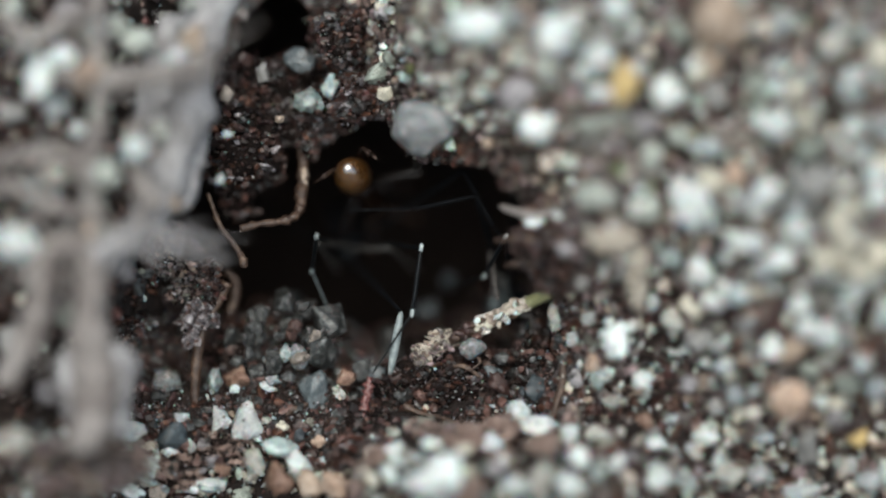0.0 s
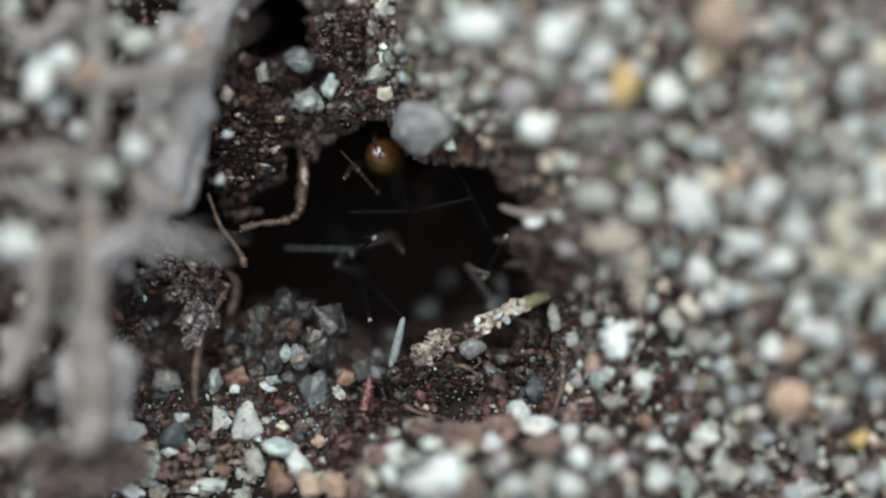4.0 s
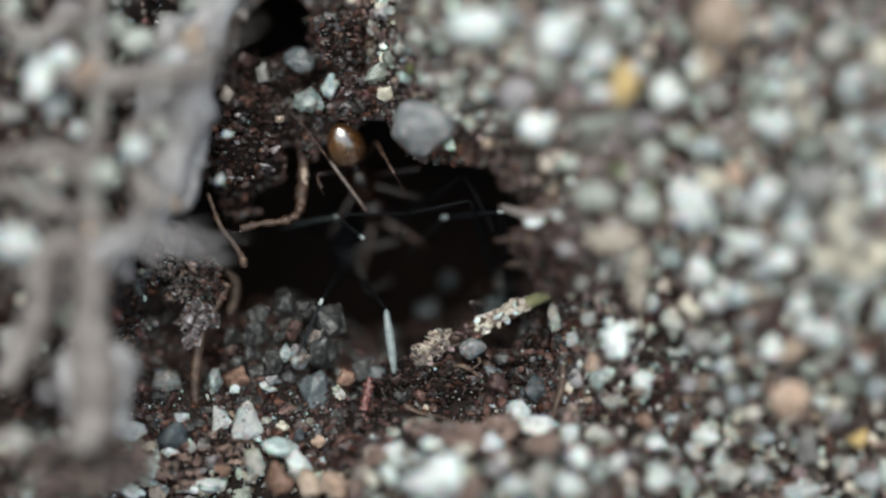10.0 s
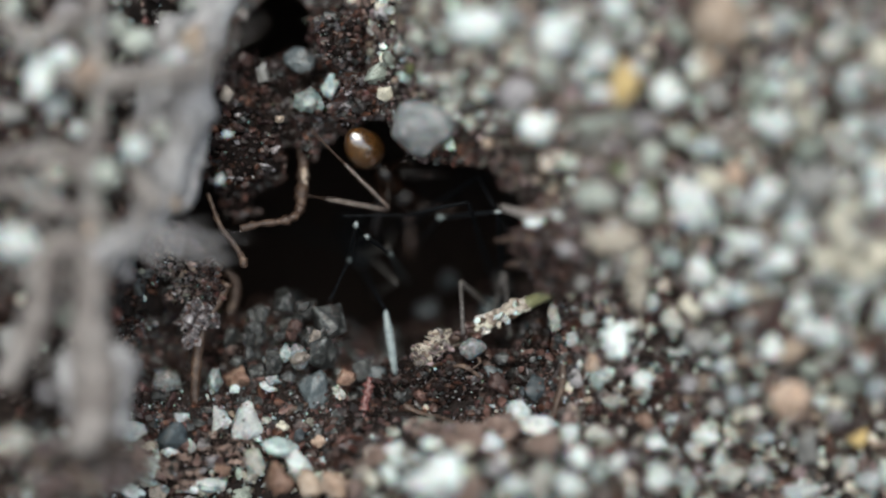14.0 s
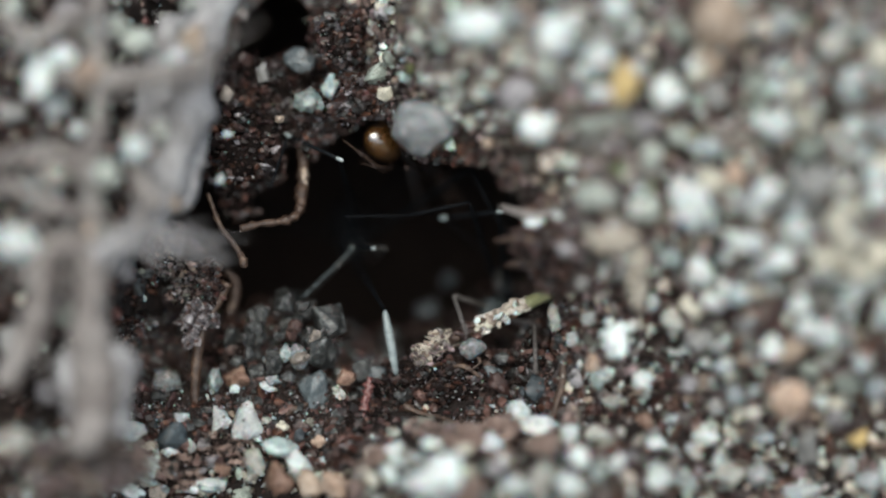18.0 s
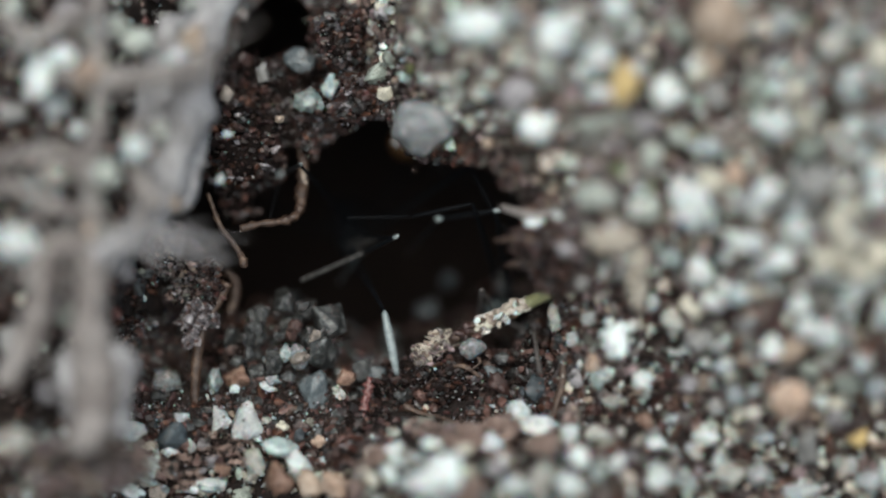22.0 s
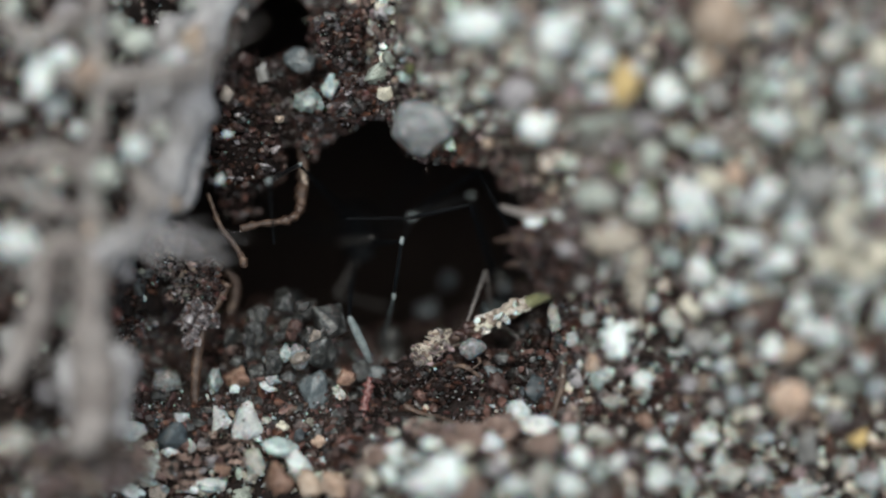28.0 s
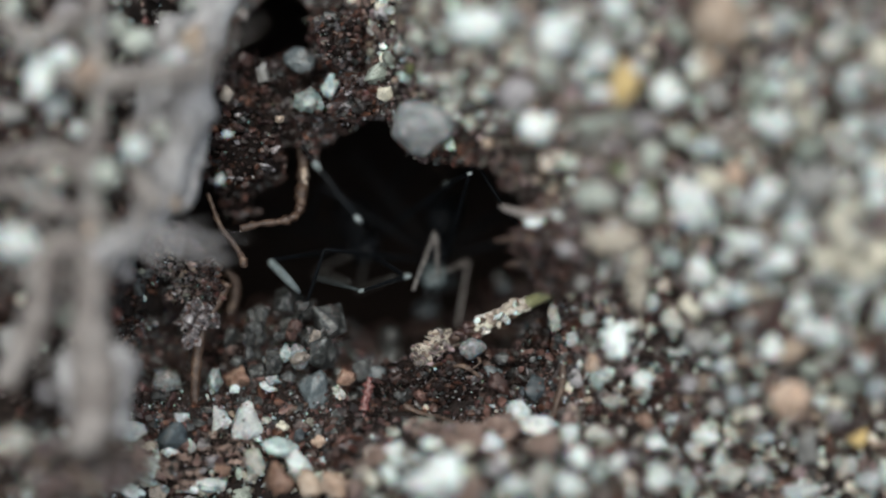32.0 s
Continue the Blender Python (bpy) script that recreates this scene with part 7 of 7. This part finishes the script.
    left_ant_rows = [
        (0, body_pose(-3.55, 0.59, -5.10, 0.10, -0.31, 0.94)),
        (1, body_pose(-3.59, 0.57, -5.10, 0.10, -0.31, 0.94)),
        (2, body_pose(-3.63, 0.56, -5.10, 0.10, -0.31, 0.94)),
        (3, body_pose(-3.68, 0.54, -5.10, 0.10, -0.31, 0.94)),
        (6, body_pose(-3.80, 0.50, -5.10, 0.10, -0.31, 0.94)),
        (7, body_pose(-3.85, 0.49, -5.10, 0.10, -0.31, 0.94)),
        (8, body_pose(-3.73, 0.47, -5.10, 0.10, -0.31, 0.94)),
        (9, body_pose(-3.62, 0.46, -5.10, 0.10, -0.31, 0.94)),
        (10, body_pose(-3.51, 0.44, -5.10, 0.10, -0.31, 0.94)),
        (11, body_pose(-3.39, 0.43, -5.10, 0.10, -0.31, 0.94)),
        (12, body_pose(-3.28, 0.42, -5.10, 0.10, -0.31, 0.94)),
        (13, body_pose(-3.17, 0.40, -5.10, 0.10, -0.31, 0.94)),
        (14, body_pose(-3.05, 0.39, -5.10, 0.10, -0.31, 0.94)),
        (16.5, body_pose(-3.22, 0.55, -5.10, 0.10, -0.31, 0.94)),
        (17, body_pose(-3.25, 0.59, -5.10, 0.10, -0.31, 0.94)),
        (18, body_pose(-3.32, 0.65, -5.10, 0.10, -0.31, 0.94)),
        (19, body_pose(-3.38, 0.72, -5.10, 0.10, -0.31, 0.94)),
        (20, body_pose(-3.45, 0.78, -5.10, 0.10, -0.31, 0.94)),
        (21, body_pose(-3.40, 0.76, -5.10, 0.10, -0.31, 0.94)),
        (22, body_pose(-3.35, 0.74, -5.10, 0.10, -0.31, 0.94)),
        (23, body_pose(-3.30, 0.71, -5.10, 0.10, -0.31, 0.94)),
        (24, body_pose(-3.25, 0.69, -5.10, 0.10, -0.31, 0.94)),
        (25, body_pose(-3.20, 0.66, -5.10, 0.10, -0.31, 0.94)),
        (28, body_pose(-3.05, 0.59, -5.10, 0.10, -0.31, 0.94)),
        (29, body_pose(-3.04, 0.61, -4.88, 0.12, -0.33, 0.94)),
        (30, body_pose(-3.03, 0.64, -4.67, 0.14, -0.34, 0.93)),
        (31, body_pose(-3.02, 0.66, -4.46, 0.15, -0.36, 0.92)),
        (32, body_pose(-3.01, 0.66, -4.26, 0.15, -0.36, 0.92)),
    ]
    walk(left_ant, left_ant_rows)
    bend(left_ant_limbs[1], left_ant_rows, [
        (0, -0.74, 0.02, 0.26, -1.04, -2.16, 0.33, -2.35, -4.16, 0.47),
        (1, -1.31, 0.21, 0.48, -1.10, -1.98, 0.54, -2.32, -4.04, 0.68),
        (2, -2.18, -2.27, 0.06, -1.85, -3.06, 2.09, -1.41, -4.65, 0.35),
        (3, -2.56, -2.27, 0.13, -2.13, -3.34, 2.00, -1.70, -4.94, 0.26),
        (6, -2.19, -2.86, -0.29, -2.42, -3.73, 1.72, -2.82, -5.06, -0.24),
        (7, -3.92, -1.88, 0.60, -4.69, -3.94, 1.10, -6.18, -5.80, 1.70),
        (8, -3.98, -1.89, 0.59, -4.75, -3.94, 1.10, -6.28, -5.77, 1.70),
        (9, -4.04, -1.89, 0.57, -4.80, -3.94, 1.10, -6.32, -5.78, 1.70),
        (10, -4.17, -1.89, 0.52, -5.01, -3.92, 1.10, -6.73, -5.56, 1.70),
        (11, -4.28, -2.27, 0.30, -5.34, -4.20, 1.10, -7.05, -5.86, 1.70),
        (12, -2.82, 0.40, 0.78, -2.87, -1.23, -0.69, -3.25, -2.77, 1.11),
        (13, -2.73, 0.40, 0.78, -3.27, -0.75, -1.01, -3.82, -2.12, 0.89),
        (14, -2.92, 0.78, 0.74, -3.21, -0.37, -1.11, -3.77, -1.69, 0.82),
        (16.5, -2.16, 0.78, 0.74, -2.80, 0.80, -1.37, -3.67, 0.40, 0.83),
        (17, -2.45, 1.54, 0.65, -3.76, 1.92, -1.08, -5.71, 0.53, -0.95),
        (18, -3.51, 3.04, 0.09, -5.29, 3.88, -0.88, -5.77, 2.11, 0.66),
        (19, -3.42, 3.42, -0.07, -4.84, 3.11, 1.58, -5.68, 1.16, 0.48),
        (20, -3.52, 3.42, -0.03, -4.66, 3.11, 1.82, -5.62, 1.83, 0.03),
        (21, -3.32, 3.01, 0.19, -4.83, 3.67, -1.27, -5.51, 1.93, 0.24),
        (22, -4.84, 2.85, -0.11, -5.34, 2.48, 2.00, -5.84, 1.07, 0.13),
        (23, -4.78, 2.79, -0.09, -5.76, 2.21, 1.79, -5.94, 0.02, 0.82),
        (24, -4.65, 2.95, -0.15, -5.54, 2.38, 1.78, -5.78, 0.98, -0.15),
        (25, -4.64, 2.97, -0.19, -5.46, 2.64, 1.82, -5.67, 1.26, -0.13),
        (28, -4.88, 2.86, -0.34, -5.78, 2.27, 1.57, -5.69, 0.21, 0.35),
        (29, -2.87, 0.85, 0.97, -4.24, 2.56, 0.76, -4.82, 3.48, -1.38),
        (30, -2.87, 1.04, 1.16, -4.21, 2.78, 1.28, -4.79, 3.54, -0.92),
        (31, -2.86, 1.03, 1.37, -4.20, 2.78, 1.49, -4.78, 3.53, -0.71),
        (32, -2.85, 1.03, 1.57, -4.19, 2.77, 1.69, -4.77, 3.52, -0.51),
    ])
    bend(left_ant_limbs[4], left_ant_rows, [
        (0, -4.24, 0.40, 0.76, -4.49, -0.76, -1.10, -3.54, -2.96, -1.01),
        (1, -3.07, 0.30, 0.74, -2.88, -1.14, -0.91, -2.29, -2.64, -2.69),
        (2, -4.05, 0.68, 0.75, -3.50, -0.94, -0.62, -2.84, -2.15, -2.59),
        (3, -2.36, 0.59, 0.56, -3.09, 0.25, -1.49, -5.46, -0.11, -1.34),
        (6, -2.36, 0.21, 0.54, -3.37, -0.95, -1.03, -4.82, -0.57, -2.90),
        (7, -2.73, 0.02, 0.63, -4.67, -0.75, -0.08, -6.70, -2.00, 0.13),
        (8, -2.73, 0.21, 0.66, -3.63, 0.66, -1.30, -5.94, 0.04, -1.13),
        (9, -2.73, 0.21, 0.68, -3.72, 0.78, -1.20, -6.03, 0.14, -1.03),
        (10, -2.73, 0.40, 0.69, -3.66, 1.09, -1.18, -5.59, 0.81, -2.58),
        (11, -2.64, 0.40, 0.69, -2.85, 0.26, -1.50, -4.25, -0.18, -3.39),
        (12, -2.54, 0.40, 0.69, -2.02, -0.56, -1.22, -2.86, -1.17, -3.38),
        (13, -2.54, 0.40, 0.71, -1.92, -0.37, -1.26, -2.07, -1.17, -3.51),
        (14, -2.54, 0.40, 0.72, -1.82, -0.17, -1.28, -1.27, -1.17, -3.39),
        (16.5, -0.17, -0.08, -0.24, -1.19, -0.83, -2.04, -2.61, -1.76, -3.74),
        (17, 0.31, -0.17, -0.65, -1.06, -0.96, -2.19, -2.87, -1.87, -3.48),
        (18, -2.35, 0.02, 0.66, -3.09, 0.02, -1.41, -4.80, -1.66, -1.28),
        (19, 0.02, 0.60, -0.52, -1.54, -0.53, -1.60, -2.56, -1.87, -3.31),
        (20, 0.02, 0.64, -0.58, -1.63, -0.56, -1.40, -3.46, -1.75, -2.41),
        (21, -0.84, 0.59, 0.06, -1.55, 0.22, -1.99, -3.25, -1.47, -1.90),
        (22, -1.60, 0.40, 0.44, -2.80, -0.17, -1.32, -3.66, -1.17, -3.32),
        (23, -1.79, 0.02, 0.25, -2.21, -1.89, 0.20, -2.75, -3.80, -0.80),
        (24, -1.51, 0.21, 0.25, -2.14, -1.89, 0.20, -2.75, -3.80, -0.80),
        (25, -1.37, 0.21, 0.25, -1.79, -1.70, -0.40, -2.21, -3.42, -1.60),
        (28, -1.47, 0.25, 0.25, -1.66, -1.51, -0.60, -1.98, -2.84, -1.80),
        (29, -0.84, -0.55, 0.42, -2.95, -0.95, 0.00, -3.50, -1.00, -2.30),
        (30, -0.36, 0.30, 0.43, -1.44, 0.99, -1.36, -3.05, 1.31, -3.11),
        (31, -0.84, -1.88, 0.47, -1.63, -3.08, -1.19, -2.06, -4.50, -3.08),
        (32, -1.21, -0.92, 1.14, -2.76, -1.42, -0.33, -4.48, -0.96, -1.95),
    ])
    bend(left_ant_limbs[3], left_ant_rows, [
        (0, -1.41, -2.12, 0.23, -1.80, -4.28, 0.09, -2.04, -5.08, -2.16),
        (1, -1.34, -2.15, 0.17, -1.71, -4.27, -0.28, -1.95, -5.10, -2.52),
        (2, -1.26, -2.18, 0.10, -1.62, -4.25, -0.54, -1.86, -5.11, -2.77),
        (3, -1.32, -2.23, 0.08, -1.81, -4.31, -0.47, -2.05, -5.11, -2.72),
        (6, -1.38, -2.43, -0.03, -1.85, -4.39, -0.91, -1.86, -5.14, -3.19),
        (7, -1.90, -2.04, 0.40, -1.66, -4.21, 0.21, -1.55, -4.88, -2.09),
        (8, -1.91, -2.04, 0.45, -1.65, -4.21, 0.27, -1.54, -4.87, -2.04),
        (9, -1.91, -2.04, 0.50, -1.64, -4.21, 0.32, -1.53, -4.87, -1.99),
        (10, -1.91, -2.04, 0.55, -1.63, -4.21, 0.37, -1.53, -4.87, -1.94),
        (11, -1.92, -2.04, 0.59, -1.62, -4.21, 0.42, -1.52, -4.87, -1.89),
        (12, -1.92, -2.04, 0.63, -1.62, -4.21, 0.46, -1.51, -4.86, -1.85),
        (13, -1.93, -2.04, 0.67, -1.61, -4.21, 0.51, -1.50, -4.86, -1.80),
        (14, -1.93, -2.05, 0.71, -1.60, -4.22, 0.55, -1.50, -4.86, -1.76),
        (16.5, -1.95, -2.06, 0.60, -1.58, -4.22, 0.52, -1.48, -4.86, -1.79),
        (17, -1.95, -2.06, 0.58, -1.58, -4.22, 0.52, -1.48, -4.86, -1.79),
        (18, -1.96, -2.06, 0.53, -1.57, -4.23, 0.53, -1.47, -4.86, -1.78),
        (19, -1.96, -2.06, 0.48, -1.56, -4.23, 0.58, -1.46, -4.86, -1.73),
        (20, -1.97, -2.07, 0.43, -1.55, -4.23, 0.53, -1.46, -4.86, -1.78),
        (21, -1.97, -2.07, 0.46, -1.55, -4.23, 0.56, -1.45, -4.86, -1.76),
        (22, -1.98, -2.07, 0.48, -1.54, -4.23, 0.58, -1.44, -4.86, -1.73),
        (23, -2.30, -2.07, 0.59, -1.46, -4.10, 0.68, -1.34, -4.85, -1.60),
        (24, -2.73, -1.88, 0.77, -2.38, -3.63, -0.51, -2.05, -4.32, -2.78),
        (25, -2.67, -1.88, 0.78, -2.49, -3.45, -0.75, -2.26, -4.33, -2.97),
        (28, -3.15, -2.26, 0.69, -2.45, -3.87, -0.63, -2.26, -4.33, -2.97),
        (29, -5.15, -0.55, 0.10, -4.50, -1.75, -1.50, -4.30, -2.40, -3.60),
        (30, -5.20, -0.20, 0.20, -4.30, -1.75, -1.40, -4.10, -2.40, -3.50),
        (31, -5.25, -0.25, 0.30, -4.40, -1.95, -1.30, -4.20, -2.60, -3.40),
        (32, -5.30, -0.30, 0.40, -4.45, -2.00, -1.20, -4.25, -2.70, -3.30),
    ])
    bend(left_ant_limbs[6], left_ant_rows, [
        (0, -4.35, 0.21, -1.39, -3.66, -0.77, -3.35),
        (1, -4.17, 0.02, -1.25, -3.43, -0.80, -3.27),
        (2, -4.00, -0.17, -1.17, -3.21, -0.82, -3.23),
        (3, -3.82, -0.37, -1.13, -2.99, -0.84, -3.22),
        (6, -3.31, -0.95, -1.27, -2.33, -0.91, -3.36),
        (7, -3.14, -1.15, -1.42, -2.11, -0.93, -3.47),
        (8, -2.98, -1.34, -1.58, -1.89, -0.95, -3.57),
        (9, -2.81, -1.54, -1.80, -1.68, -0.98, -3.72),
        (10, -2.57, -1.47, -1.75, -1.83, -1.10, -3.90),
        (11, -2.32, -1.39, -1.72, -1.98, -1.23, -3.99),
        (12, -2.08, -1.32, -1.71, -2.13, -1.36, -4.01),
        (13, -1.83, -1.25, -1.72, -2.28, -1.48, -3.97),
        (14, -1.59, -1.18, -1.75, -2.43, -1.60, -3.85),
        (16.5, -1.13, -0.93, -3.03, -2.81, -1.92, -4.24),
        (17, -1.13, -0.83, -3.03, -2.88, -1.98, -3.98),
        (18, -3.57, -0.56, -1.26, -4.82, -1.66, -2.85),
        (19, -3.37, -0.47, -1.18, -4.85, -1.52, -2.60),
        (20, -3.18, -0.37, -1.14, -4.87, -1.37, -2.32),
        (21, -2.98, -0.27, -1.10, -4.89, -1.23, -1.95),
        (22, -2.79, -0.17, -1.08, -4.89, -1.09, -1.27),
        (23, -2.59, -0.08, -1.08, -4.74, -0.88, -0.94),
        (24, -3.60, -1.35, -1.97, -5.44, -1.37, -3.34),
        (25, -3.59, -1.15, -1.72, -5.24, -0.77, -3.27),
        (28, -3.74, -1.60, -2.94, -1.89, -2.09, -4.21),
        (29, -4.38, -0.91, -2.71, -5.43, -0.59, -4.73),
        (30, -4.35, -0.90, -2.51, -5.60, 0.02, -4.21),
        (31, -3.67, -0.98, -3.71, -1.66, -0.38, -2.77),
        (32, -2.96, -1.47, -3.40, -1.64, -0.95, -1.60),
    ])
    bend(left_ant_limbs[7], left_ant_rows, [
        (0, -1.84, 0.02, -1.97, -0.88, -0.78, -3.90),
        (1, -1.62, 0.18, -2.67, -1.02, -0.62, -4.74),
        (2, -1.65, 0.31, -3.05, -1.11, -0.43, -0.94),
        (3, -1.72, 0.39, -3.04, -1.24, -0.27, -0.89),
        (6, -1.90, 0.54, -3.02, -1.62, 0.21, -0.76),
        (7, -1.92, 0.47, -3.03, -1.56, 0.31, -0.76),
        (8, -1.80, 0.42, -3.03, -1.49, 0.41, -0.76),
        (9, -1.67, 0.36, -3.04, -1.43, 0.50, -0.76),
        (10, -1.55, 0.29, -3.05, -1.36, 0.60, -0.77),
        (11, -1.46, 0.18, -2.61, -1.36, 0.73, -4.84),
        (12, -1.64, 0.02, -1.88, -1.28, 0.82, -4.00),
        (13, -1.83, 0.02, -1.54, -1.68, 0.82, -3.69),
        (14, -1.85, 0.02, -1.43, -1.85, 0.59, -3.66),
        (16.5, -1.93, 0.02, -1.49, -2.28, 0.02, -3.76),
        (17, -1.94, 0.02, -1.50, -2.36, -0.09, -3.76),
        (18, -1.97, 0.02, -1.53, -2.53, -0.32, -3.74),
        (19, -2.00, 0.02, -1.57, -2.70, -0.55, -3.69),
        (20, -2.03, 0.02, -1.61, -2.87, -0.78, -3.60),
        (21, -2.12, 0.17, -1.47, -3.02, -0.38, -3.52),
        (22, -2.21, 0.31, -1.38, -3.16, 0.02, -3.45),
        (23, -2.31, 0.46, -1.31, -3.31, 0.42, -3.38),
        (24, -2.41, 0.60, -1.28, -3.46, 0.81, -3.31),
        (25, -2.41, 0.55, -1.25, -3.50, 0.67, -3.27),
        (28, -2.40, 0.41, -1.17, -3.65, 0.22, -3.10),
        (29, -1.04, -0.45, -2.83, -1.70, -0.89, -4.99),
        (30, -3.16, -0.17, -0.63, -1.44, -1.53, -1.32),
        (31, -2.90, 0.22, -4.40, -3.93, -0.97, -2.72),
        (32, -4.45, -0.77, -3.27, -3.19, -1.15, -1.38),
    ])


motions()
